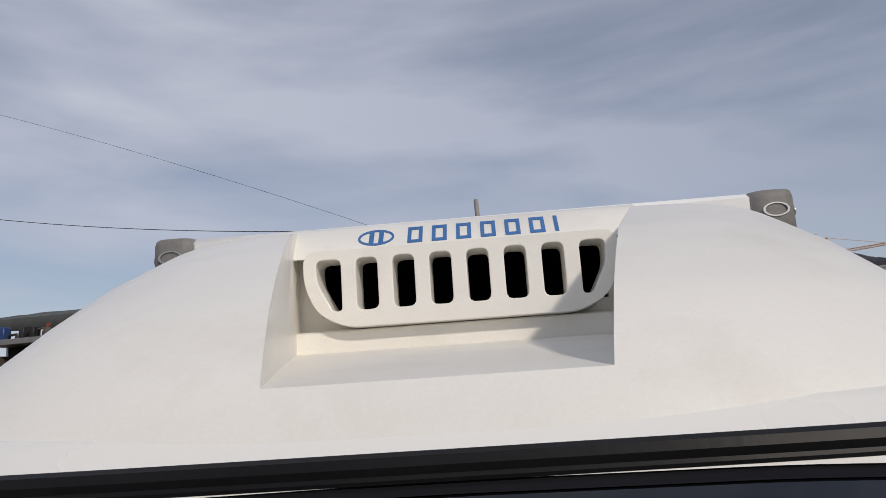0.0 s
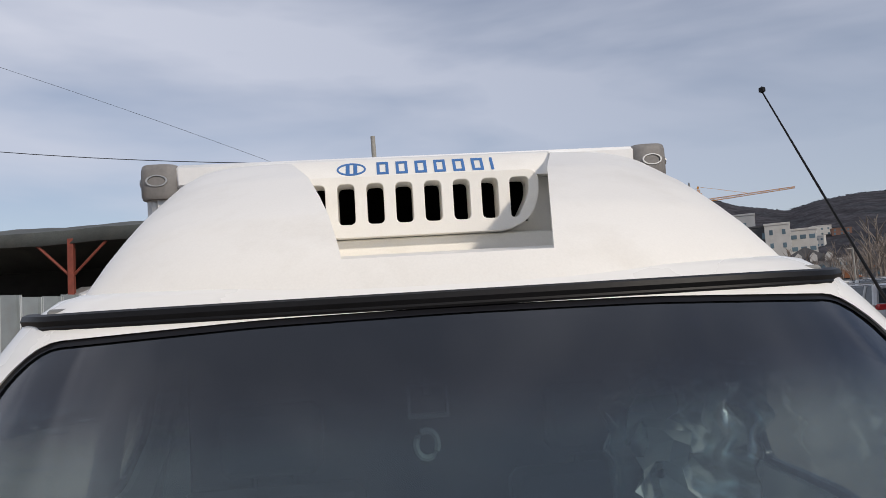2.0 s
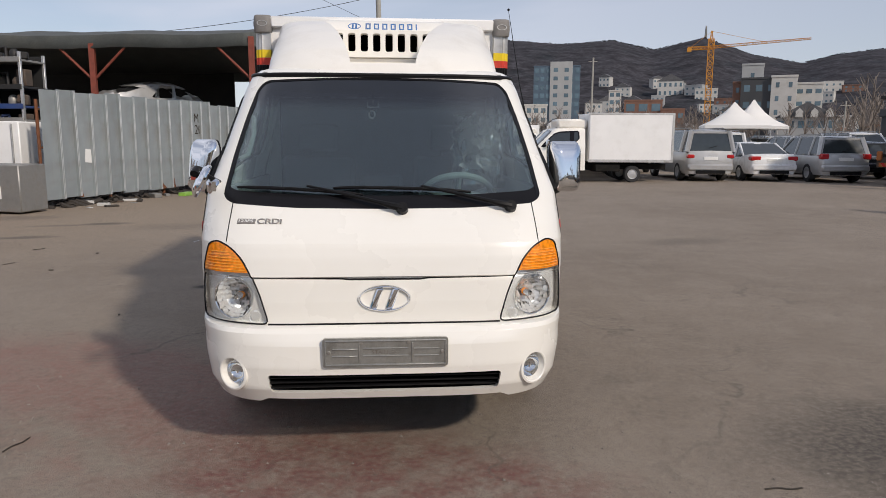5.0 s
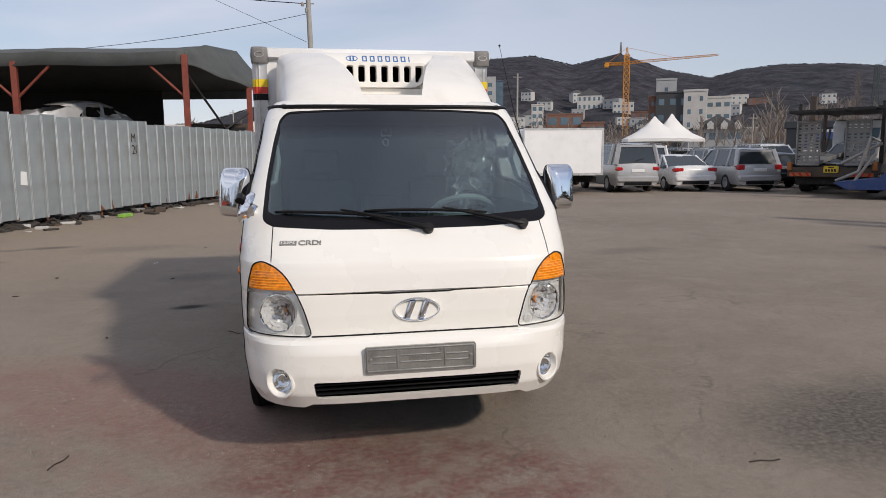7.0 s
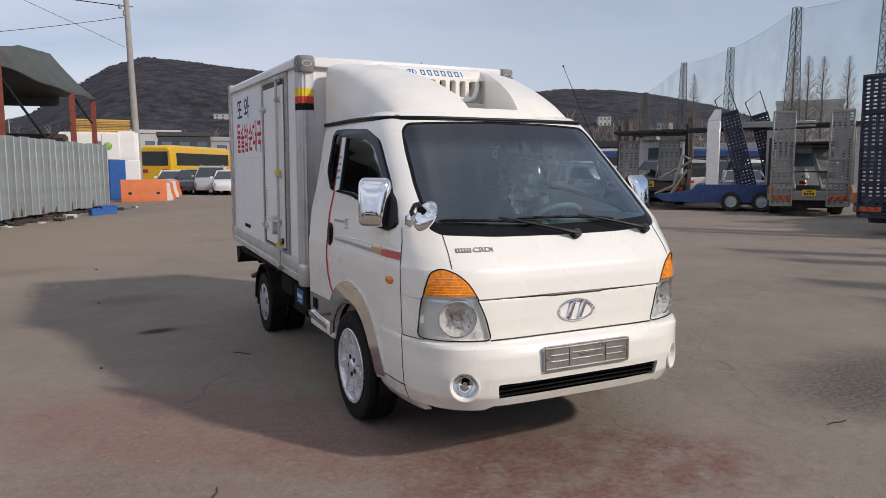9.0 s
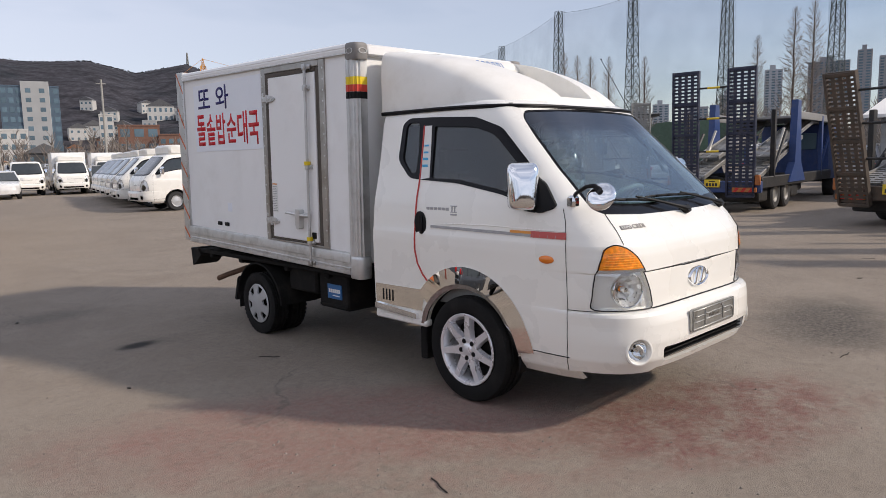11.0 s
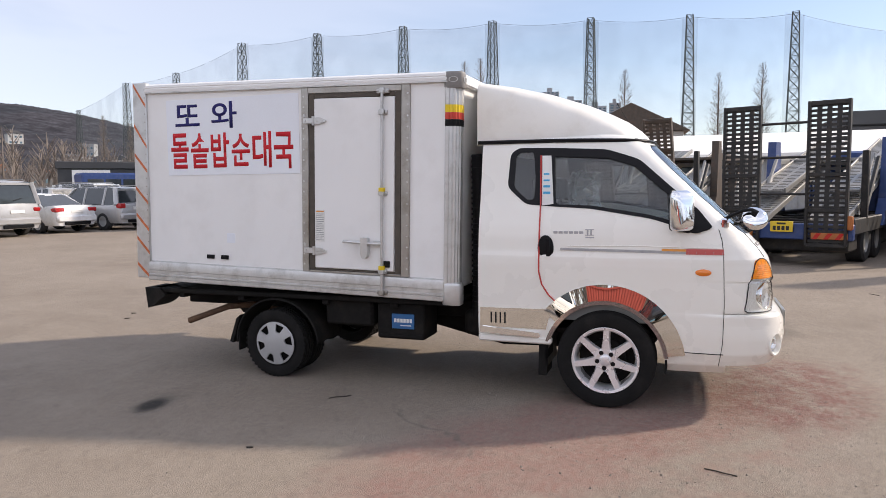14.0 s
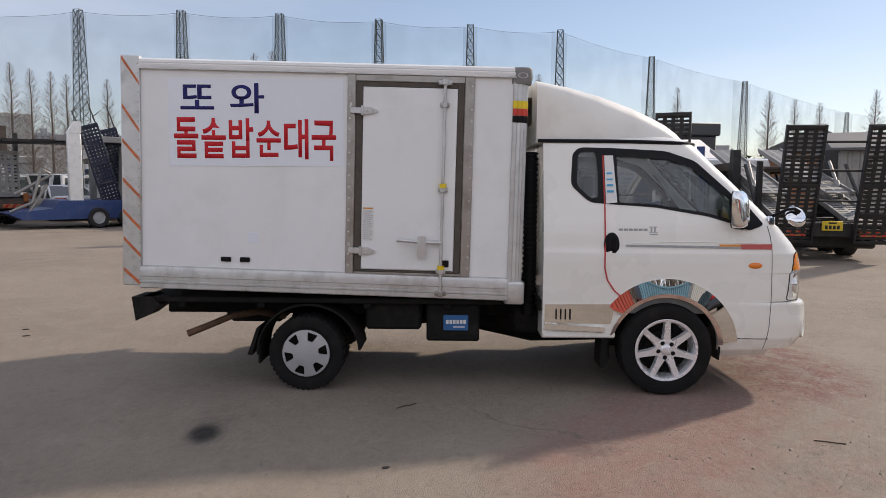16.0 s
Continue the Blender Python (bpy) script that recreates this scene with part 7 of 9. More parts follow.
so.thickness = 0.03
for p, h, arms in ((E1, EZ + 0.30, (-1,)), (E1 - sd * 6.2, EZ + 0.1, (-1, 1)), (E1 - sd * 12.4, EZ + 0.1, (-1, 1)), (E1 - sd * 18.6, EZ + 0.1, (-1, 1)), (E1 + sn * 3.1 + sd * 1.45, 4.30, ()), (E1 + sn * 6.4 + sd * 1.55, 4.32, ())):
    bm = bmn()
    box(bm, p.x - 0.10, p.x + 0.10, p.y - 0.10, p.y + 0.10, 0, h, 0.01)
    post = part("post", bm, M_REDPOST, shed, "red steel post with braces")
    for sg in arms:
        bm = bmn()
        tube(bm, [p + Vector((0, 0, EZ - 1.25)), p + sd * 1.3 * sg + Vector((0, 0, EZ - 0.05))], 0.05, 6)
        part("brace", bm, M_REDPOST, post)
for a_, b_ in ((E1 + Vector((0, 0, EZ - 0.3)), E1 + sn * 2.0 + sd * 0.9 + Vector((0, 0, 2.4))), (E1 + sn * 3.1 + sd * 1.45 + Vector((0, 0, 3.3)), E1 + sn * 1.4 + sd * 0.4 + Vector((0, 0, 2.2))), (E1 + sn * 6.4 + sd * 1.5 + Vector((0, 0, 3.4)), E1 + sn * 4.4 + sd * 1.3 + Vector((0, 0, 4.2)))):
    bm = bmn()
    tube(bm, [a_, b_], 0.045, 6)
    part("brace", bm, M_CBLACK, shed, "dark diagonal brace")
# back wall in near-black, so the shed's inner shade is painted on it
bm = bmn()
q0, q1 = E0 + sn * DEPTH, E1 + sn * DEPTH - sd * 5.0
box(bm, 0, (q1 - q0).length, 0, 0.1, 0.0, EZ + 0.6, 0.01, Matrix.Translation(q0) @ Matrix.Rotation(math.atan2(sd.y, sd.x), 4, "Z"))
part("back_wall", bm, M_DARK, shed, "back wall with the shed's inner shade painted in")
# made-up sheet under the roof edge, added for the shade inside the roof
bm = bmn()
box(bm, 0, 4.4, 0, 0.05, 4.40, EZ + 0.6, 0.01, Matrix.Translation(q1) @ Matrix.Rotation(math.atan2(sd.y, sd.x), 4, "Z"))
part("back_curtain", bm, M_TARP, shed, "dark sheet added to stand for the shade under the roof")

# scrap seen over the fence
def shell_car(at):
    t = thing("scrap_car_shell", "stripped pale car body shell on the scrap heap", "car body", at=at)
    bm = bmn()
    rows = []
    for y, zb, zt, w in ((-2.2, 0.05, 0.45, 0.62), (-1.5, 0.05, 0.78, 0.76), (-0.7, 0.05, 1.00, 0.78), (0.1, 0.05, 1.12, 0.78), (0.7, 0.05, 1.10, 0.78), (1.2, 0.05, 0.96, 0.77), (1.7, 0.05, 0.70, 0.76), (2.1, 0.05, 0.42, 0.7)):
        rows.append([bm.verts.new((x, y, z)) for x, z in ((-w, zb), (-w, min(zt * 0.6, 0.5)), (-w * 0.80, zt * 0.94), (-w * 0.5, zt), (w * 0.5, zt), (w * 0.80, zt * 0.94), (w, min(zt * 0.6, 0.5)), (w, zb))])
    ring_faces(bm, rows)
    me_ = mesh_of(bm)
    cuts_ = [("DIFFERENCE", box(bmn(), -0.66, 0.66, -1.7, 1.75, -0.2, 0.90, 0.05))]
    for pts in ([(-0.30, 0.50), (0.62, 0.50), (0.62, 0.99), (0.16, 0.98)], [(0.74, 0.50), (1.55, 0.46), (1.15, 0.82), (0.74, 0.97)]):
        cuts_.append(("DIFFERENCE", prism(bmn(), rounded(pts, 0.08, 3), "x", -1.2, 1.2)))
    part("shell", carve(me_, cuts_), M_CARS, t, "dusty stripped shell without doors or glass", 30)
    return t


shell_car(pose(-9.5, 25.7, 2.62, 0, 3, -46.3))
bm = bmn()
box(bm, -0.9, 0.9, -2.0, 2.0, 0, 2.66, 0.05, pose(-9.5, 25.7, 0, 0, 0, -46.3))
tagged(part("scrap_bale", bm, M_CBROWN), "rusty stacked scrap bale under the car shell", "scrap")
rng = random.Random(21)
heap = bmn()
for k in range(260):
    t = rng.random()
    p = F0 + (F1 - F0) * t + Vector((-fd.y, fd.x, 0)) * rng.uniform(0.8, 4.0)
    s = rng.uniform(0.15, 0.6)
    box(heap, -s, s, -s * rng.uniform(0.2, 0.8), s * 0.5, -s * 0.3, s * rng.uniform(0.1, 0.5), 0.02, Matrix.Translation((p.x, p.y, rng.uniform(0.2, 2.0))) @ Euler((rng.uniform(-1, 1), rng.uniform(-1, 1), rng.uniform(0, 3))).to_matrix().to_4x4())
hp = part("scrap_heap", heap, material("mixed_scrap", (0.10, 0.09, 0.085), 0.7, 0.3, var=0.4, scale=3, bump=0.1, dirt=(0.22, 0.10, 0.06), dirt_amount=0.6, dirt_scale=2), sharp=0)
tagged(hp, "heap of dark scrap parts behind the fence", "scrap", kind="stuff")

# cabinets, stack of parts at the near end of the fence
cb = thing("metal_cabinet", "grey and orange metal cabinet beside the fence", "cabinet", at=pose(-7.75, 10.35, 0, 0, 0, -14))
bm = bmn()
box(bm, -0.75, 0.62, 0, 0.75, 0.04, 0.98, 0.02)
part("body", bm, M_CGREY, cb)
bm = bmn()
box(bm, -0.70, 0.06, -0.012, 0.01, 0.10, 0.92, 0.01)
part("door", bm, M_BARR, cb, "faded orange door")
bm = bmn()
box(bm, 0.16, 0.20, -0.02, 0.0, 0.3, 0.55, 0.004)
part("handle", bm, M_PAPER, cb)
lk = thing("white_container_door", "white refrigerated container door with steel bars", "container", at=pose(-8.9, 12.0, 0, 0, 0, -10))
bm = bmn()
box(bm, -1.6, 1.05, 0, 1.2, 0.3, 1.85, 0.02)
part("body", bm, M_PANEL, lk)
for x_ in (-0.9, -0.1, 0.2, 0.9):
    bm = bmn()
    tube(bm, [(x_, -0.03, 0.35), (x_, -0.03, 1.8)], 0.02, 8)
    part("bar", bm, M_ALU, lk)
rng = random.Random(4)
rk = thing("scrap_rack", "dark steel rack full of greasy engine parts", "rack", at=pose(-9.1, 12.35, 1.85, 0, 0, -10))
for x_ in (-1.35, 1.2):
    for y_ in (0.05, 0.85):
        bm = bmn()
        box(bm, x_ - 0.03, x_ + 0.03, y_ - 0.03, y_ + 0.03, 0, 1.5, 0.006)
        part("post", bm, M_ALU, rk)
for z_, mat in ((0.0, M_CGREY), (0.30, M_CBLUE), (0.72, M_CBLACK), (1.30, M_CGREY)):
    bm = bmn()
    box(bm, -1.38, 1.23, 0.02, 0.88, z_, z_ + 0.05, 0.008)
    box(bm, -1.38, 1.23, -0.02, 0.02, z_ - 0.02, z_ + 0.09, 0.006)
    part("shelf", bm, mat, rk)
bm = bmn()
box(bm, -1.36, 1.2, 0.84, 0.88, 0.0, 1.48, 0.01)
part("back", bm, M_DARK, rk)
for z_, z1 in ((0.05, 0.24), (0.36, 0.66), (0.78, 1.22), (1.36, 1.70)):
    for k in range(11):
        c_ = Vector((-1.2 + 0.23 * k + rng.uniform(-0.05, 0.05), rng.uniform(0.18, 0.5), z_))
        h_ = (z1 - z_) * rng.uniform(0.45, 0.95)
        bm = bmn()
        if k % 3 == 0:
            lathe(bm, [(0.02, 0.0), (0.09, 0.0), (0.11, h_ * 0.3), (0.10, h_ * 0.7), (0.05, h_), (0.0, h_)], Matrix.Translation(c_), 10)
        elif k % 3 == 1:
            box(bm, -0.11, 0.11, -0.12, 0.12, 0, h_, 0.02, Matrix.Translation(c_) @ Matrix.Rotation(rng.uniform(-0.6, 0.6), 4, "Z"))
            lathe(bm, [(0.03, 0.0), (0.05, 0.02), (0.05, 0.06), (0.0, 0.06)], Matrix.Translation(c_ + Vector((0, -0.12, h_ * 0.5))) @ pose(0, 0, 0, 90, 0, 0), 8)
        else:
            tube(bm, [c_ + Vector((-0.1, 0, 0.03)), c_ + Vector((-0.04, -0.05, h_ * 0.8)), c_ + Vector((0.06, 0.02, h_ * 0.9)), c_ + Vector((0.11, -0.03, 0.04))], 0.032, 7)
        part("engine_part", bm, rng.choice((M_CBLACK, M_CBLACK, M_CBROWN, M_CBLACK, M_CGREY, M_CBLUE)), rk)

# rubbish along the foot of the fence
rng = random.Random(93)
heap = bmn()
for k in range(300):
    t = rng.random()
    p = F0 + (F1 - F0) * t + Vector((fd.y, -fd.x, 0)) * rng.uniform(-0.5, 0.22)
    s = rng.uniform(0.03, 0.13)
    box(heap, -s * 1.6, s * 1.6, -s * rng.uniform(0.3, 0.9), s * 0.6, -s * 0.2, s * rng.uniform(0.1, 0.5), 0.006, Matrix.Translation((p.x, p.y, s * 0.3)) @ Euler((rng.uniform(-0.5, 0.5), rng.uniform(-0.5, 0.5), rng.uniform(0, 3))).to_matrix().to_4x4())
tagged(part("fence_rubbish", heap, M_LITTER, sharp=0), "dark broken scraps strewn along the fence foot", "rubbish", kind="stuff")
for x_, y_, w_, h_ in ((-1.9, 22.9, 0.27, 0.26), (-2.25, 22.2, 0.22, 0.20)):
    ct = thing("plastic_crate", "blue plastic crate lying by the fence", "crate", "blue crates", at=pose(x_, y_, 0, 0, 0, 24))
    bm = bmn()
    rows = []
    for k, z_ in ((0.88, 0.0), (1.0, h_), (1.06, h_), (1.06, h_ + 0.02), (0.94, h_ + 0.02), (0.82, 0.03)):
        rows.append([bm.verts.new((x * k * w_, y * k * w_ * 0.7, z_)) for x, y in ((-1, -1), (1, -1), (1, 1), (-1, 1))])
    ring_faces(bm, rows)
    part("body", bm, M_BLUEP, ct)
    for s in (-1, 1):
        bm = bmn()
        box(bm, s * w_ * 1.0, s * w_ * 1.0 + s * 0.012, -0.05, 0.05, h_ * 0.6, h_ * 0.8, 0.003)
        part("handle", bm, M_DARK, ct)

# timber, boxes, bus, barriers past the end of the fence
tm = thing("timber_stack", "stack of yellow scaffold planks", "timber", at=pose(*polar(-1.84, -4.25, 0.1, 40.0), 3.36, 0, 0, 0))
for k in range(8):
    for j in range(3):
        bm = bmn()
        box(bm, -1.35 + 0.03 * (k % 3), 1.3 + 0.04 * (k % 2), j * 0.35, j * 0.35 + 0.3, k * 0.085, k * 0.085 + 0.07, 0.008)
        part("plank", bm, M_WOODL, tm)
for nm, lb2, a, d, w, dp, z0, h, mat in (("site_container", "white site container under the timber", -0.1, 39.6, 3.6, 2.2, 0.0, 3.36, M_PANEL), ("blue_tank", "blue plastic tank by the fence", 0.93, 38.4, 0.78, 0.8, 0.0, 1.98, M_BLUEP), ("freezer_chest", "white freezer with a round green mark", 0.60, 38.4, 0.80, 0.8, 1.98, 1.28, M_PANEL), ("cooler_box", "white boxed cooler by the barriers", 1.95, 38.5, 0.76, 0.8, 0.0, 1.96, M_PANEL), ("white_locker", "tall white locker behind the barriers", 1.68, 38.5, 0.80, 0.7, 1.96, 1.42, M_PANEL), ("brown_container", "rust-brown open container under the shed", -4.6, 33, 2.6, 3, 0, 2.95, M_CBROWN)):
    x, y = polar(-1.84, -4.25, a, d)
    t = thing(nm, lb2, nm.split("_")[-1], at=pose(x, y, z0, 0, 0, 0))
    bm = bmn()
    box(bm, -w / 2, w / 2, 0, dp, 0, h, 0.03)
    part("body", bm, mat, t)
    bm = bmn()
    if nm == "freezer_chest":
        lathe(bm, [(0.0, 0.012), (0.17, 0.010), (0.19, 0.0)], pose(-0.12, 0, h * 0.52, 90, 0, 0), 24)
        part("round_mark", bm, M_GREENB, t)
    elif nm == "brown_container":
        # the box is solid; this dark plate paints the shade of its open front
        box(bm, -w / 2 + 0.12, w / 2 - 0.12, -0.02, 0.02, 0.15, h - 0.15, 0.01)
        part("opening", bm, M_DARK, t)
    else:
        box(bm, -w / 2 + 0.06, w / 2 - 0.06, -0.015, 0.01, 0.08, h - 0.08, 0.01)
        part("front", bm, mat, t)

bx, by = polar(-1.84, -4.25, 3.75, 54)
bus = thing("yellow_bus", "yellow coach parked beyond the barriers", "bus", at=pose(bx, by, 0, 0, 0, -34))
bm = bmn()
rows = []
for y_, k in ((0, 0.93), (0.15, 0.98), (0.5, 1), (9.5, 1), (9.9, 0.96)):
    rows.append([bm.verts.new((x_ * k, y_, 0.4 + (z_ - 0.4) * k)) for x_, z_ in ((-1.22, 0.4), (-1.25, 1.0), (-1.24, 2.3), (-1.15, 3.0), (-0.9, 3.2), (0.9, 3.2), (1.15, 3.0), (1.24, 2.3), (1.25, 1.0), (1.22, 0.4))])
ring_faces(bm, rows)
part("body", bm, M_BUS, bus)
bm = bmn()
box(bm, -0.98, 0.98, -0.03, 0.1, 1.75, 2.75, 0.1)
part("rear_window", bm, M_CARG, bus)
for s in (-1, 1):
    bm = bmn()
    box(bm, s * 1.18, s * 1.265, 0.7, 9.2, 1.75, 2.65, 0.05)
    part("side_window", bm, M_CARG, bus)
    bm = bmn()
    box(bm, s * 0.55, s * 1.02, -0.04, 0.1, 1.25, 1.5, 0.03)
    part("tail_lamp", bm, M_TAIL, bus)
    for y_ in (2.2, 7.4):
        bm = bmn()
        lathe(bm, [(0.0, 0.1), (0.3, 0.12), (0.48, 0.1), (0.5, 0.0), (0.48, -0.2)], pose(s * 1.15, y_, 0.5, 0, 90 * s, 0), 24)
        part("wheel", bm, M_TYREF, bus)


def barrier(x, y, turn, mat, label):
    t = thing("road_barrier", label, "barrier", "water-filled barriers", at=pose(x, y, 0, 0, 0, turn))
    bm = bmn()
    o = [(-0.30, 0), (0.30, 0), (0.29, 0.18), (0.20, 0.42), (0.15, 0.80), (0.11, 0.86), (-0.11, 0.86), (-0.15, 0.80), (-0.20, 0.42), (-0.29, 0.18)]
    prism(bm, o, "x", -0.62, 0.62)
    part("body", bm, mat, t)
    # dark discs on the solid body paint the shade of two fork holes
    bm = bmn()
    for k in (-0.38, 0.38):
        lathe(bm, [(0.0, 0.012), (0.05, 0.012), (0.055, 0.0)], pose(k, -0.235, 0.32, 75, 0, 0), 12)
    part("fork_hole", bm, M_DARK, t)
    return t


big = barrier(-0.15, 32.4, 0, M_BARR, "large faded orange plastic road barrier")
big.scale = (1.62, 1.3, 1.2)
for k in range(9):
    x, y = polar(-1.84, -4.25, 3.9 + 0.28 * k, 37.5 + 2.1 * k)
    barrier(x, y, -72, M_BARR if k % 2 else M_BARW, "faded orange plastic road barrier" if k % 2 else "dirty white plastic road barrier")


# ---- parked cars ----
def car(kind, paint, label, at):
    """A parked car, tail towards local -y."""
    L, W, H, belt, hood, c0, c1, r0, r1 = {
        "suv": (4.65, 0.93, 1.70, 1.02, 1.02, -2.15, 1.15, -1.90, 0.35),
        "van": (4.95, 0.91, 1.92, 1.12, 1.05, -2.40, 1.55, -2.25, 0.75),
        "sedan": (4.75, 0.91, 1.46, 0.94, 0.92, -1.75, 1.05, -0.85, 0.25),
        "hatch": (3.8, 0.82, 1.50, 0.93, 0.92, -1.80, 0.95, -1.45, 0.20)}[kind]
    t = thing(kind if kind != "hatch" else "hatchback", label, "car", "parked cars", at=at)
    h = L / 2
    bm = bmn()
    rows = []
    tail = belt + 0.06 if kind != "sedan" else 1.02
    for y, k, zt in ((-h, 0.84, 0.80), (-h + 0.06, 0.93, tail - 0.06), (-h + 0.22, 0.98, tail), (c0 + 0.4, 1.0, belt), (0, 1.0, belt), (c1, 1.0, hood), (h - 0.5, 0.97, hood - 0.08), (h - 0.12, 0.88, 0.74), (h, 0.75, 0.60)):
        w = W * k
        rows.append([bm.verts.new((x, y, z)) for x, z in ((-w * 0.92, 0.28), (-w, 0.42), (-w, 0.70), (-w * 0.985, zt - 0.10), (-w * 0.92, zt), (0, zt + 0.02), (w * 0.92, zt), (w * 0.985, zt - 0.10), (w, 0.70), (w, 0.42), (w * 0.92, 0.28))])
    ring_faces(bm, rows)
    part("body", bm, paint, t, sharp=50)
    bm = bmn()
    rows = []
    for y, zt, k in ((c0, belt + 0.03, 0.0), (r0, H - 0.05, 1.0), (r0 + 0.35, H - 0.02, 1.0), (r1 - 0.4, H - 0.02, 1.0), (r1, H - 0.06, 1.0), (c1, belt + 0.02, 0.0)):
        wb, wt = W * 0.95, W * (0.93 - 0.17 * k)
        rows.append([bm.verts.new((x, y, z)) for x, z in ((-wb, belt - 0.05), (-wt, zt), (wt, zt), (wb, belt - 0.05))])
    ring_faces(bm, rows)
    part("glasshouse", bm, M_CARG, t, "dark window glass", 20)
    bm = bmn()
    rows = []
    for y, z, k in ((r0 - 0.05, H - 0.08, 0.97), (r0 + 0.05, H - 0.035, 1.0), (r0 + 0.4, H, 1.0), (r1 - 0.3, H, 1.0), (r1 + 0.05, H - 0.06, 0.97)):
        w = W * 0.775 * k
        rows.append([bm.verts.new((x, y, zz)) for x, zz in ((-w, z - 0.07), (-w * 0.96, z - 0.015), (0, z + 0.012), (w * 0.96, z - 0.015), (w, z - 0.07))])
    ring_faces(bm, rows)
    part("roof", bm, paint, t)
    for s in (-1, 1):
        for y0, z0, y1, z1 in ((c0 + 0.04, belt, r0, H - 0.06), (c1 - 0.05, belt, r1, H - 0.06), (-0.25, belt, -0.3, H - 0.05), (r0 + 0.55 if kind != "sedan" else -0.9, belt, r0 + 0.5 if kind != "sedan" else -0.75, H - 0.05)):
            bm = bmn()
            tube(bm, [(s * W * 0.94, y0, z0 - 0.03), (s * W * 0.765, y1, z1)], 0.095 if y0 < -1.5 and kind != "sedan" else 0.05, 6)
            part("pillar", bm, paint, t)
    for s in (-1, 1):
        bm = bmn()
        if kind in ("suv", "hatch"):
            box(bm, s * W * 0.66, s * W * 0.965, -h - 0.01, -h + 0.30, 0.86, 1.06, 0.03)
        elif kind == "van":
            box(bm, s * W * 0.66, s * W * 0.95, -h - 0.01, -h + 0.20, 0.86, 1.00, 0.03)
        else:
            box(bm, s * W * 0.55, s * W * 0.97, -h - 0.005, -h + 0.28, 0.78, 0.94, 0.03)
        part("tail_lamp", bm, M_TAIL, t, "red tail lamp")
        bm = bmn()
        box(bm, s * (W + 0.02), s * (W + 0.18), c1 - 0.35, c1 - 0.25, belt - 0.02, belt + 0.14, 0.03)
        part("door_mirror", bm, paint, t)
        for y in (-h + 0.95, h - 0.95):
            bm = bmn()
            R = 0.35 if kind in ("suv", "van") else 0.31
            lathe(bm, [(0.0, 0.085), (R * 0.55, 0.09), (R * 0.60, 0.10)], pose(s * (W - 0.10), y, R, 0, 90 * s, 0), 20)
            rim = part("wheel", bm, M_HUBCAP, t, "silver wheel")
            bm = bmn()
            lathe(bm, [(R * 0.60, 0.105), (R * 0.92, 0.10), (R, 0.05), (R, -0.1), (R * 0.8, -0.12)], pose(s * (W - 0.10), y, R, 0, 90 * s, 0), 24)
            part("tyre", bm, M_TYREF, rim)
    bm = bmn()
    box(bm, -W * 0.93, W * 0.93, -h - 0.07, -h + 0.25, 0.40, 0.66, 0.06)
    part("bumper", bm, paint, t)
    bm = bmn()
    z = 0.86 if kind != "sedan" else 0.80
    box(bm, -0.26, 0.26, -h - 0.02, -h + 0.05, z - 0.06, z + 0.06, 0.01)
    part("number_plate", bm, M_PAPER, t, "white number plate")
    bm = bmn()
    box(bm, -W * 0.6, W * 0.6, -h - 0.075, -h, 0.30, 0.42, 0.02)
    part("valance", bm, M_BLACK, t)
    if kind in ("suv", "van"):
        for s in (-1, 1):
            bm = bmn()
            tube(bm, [(s * W * 0.68, r0 + 0.2, H), (s * W * 0.68, r0 + 0.35, H + 0.05), (s * W * 0.68, r1 - 0.4, H + 0.05), (s * W * 0.68, r1 - 0.2, H)], 0.02, 6)
            part("roof_rail", bm, M_CGREY, t)
        bm = bmn()
        tube(bm, [(-0.1, c0 - 0.06, belt + 0.12), (0.25, c0 + 0.03, belt + 0.2)], 0.012, 5)
        part("rear_wiper", bm, M_BLACK, t)
    return t


suv = car("suv", M_CARS, "silver sport utility car with dark rear glass", pose(16.9, 22.4, 0, 0, 0, -6))
van = car("van", M_CARS, "grey-silver minivan with its tail to the yard", pose(12.15, 23.4, 0, 0, 0, -4))
sedan = car("sedan", M_CARW, "white saloon car with red tail lamps", pose(14.6, 23.3, 0, 0, 0, -4))
dark = car("hatch", M_CARD, "dark hatchback among the parked cars", pose(19.8, 24.4, 0, 0, 0, -4))
white_van = car("van", M_CARW, "white minivan among the parked cars", pose(15.9, 29.5, 0, 0, 0, -5))
rng = random.Random(17)
pool = (suv, sedan, van, sedan, white_van, dark, suv)
spots = []
for row, (y0, n) in enumerate(((22.4, 2), (29.6, 9), (36.0, 12), (43.0, 13), (52.0, 13), (64, 12))):
    for k in range(n):
        x = (22.6 if row == 0 else 11.5) + 2.75 * k + rng.uniform(-0.25, 0.25)
        if row == 1 and k in (1, 2):
            continue
        spots.append((x, y0 + rng.uniform(-0.6, 0.6) - 0.10 * (x - 12)))
for k, (x, y) in enumerate(spots):
    copy_thing(pool[rng.randrange(len(pool))], pose(x, y, 0, 0, 0, -4 + rng.uniform(-4, 4) + (180 if rng.random() < 0.35 else 0)))

# ---- other small trucks, on the shapes of the first cab ----
CAB_PARTS = ("cab_body", "windscreen_border", "panel_gap", "headlight", "side_mirror", "wheel_arch_liner", "intake_back", "window_frame", "sill")
DARK_GLASS = ("windscreen", "side_window", "quarter_window")


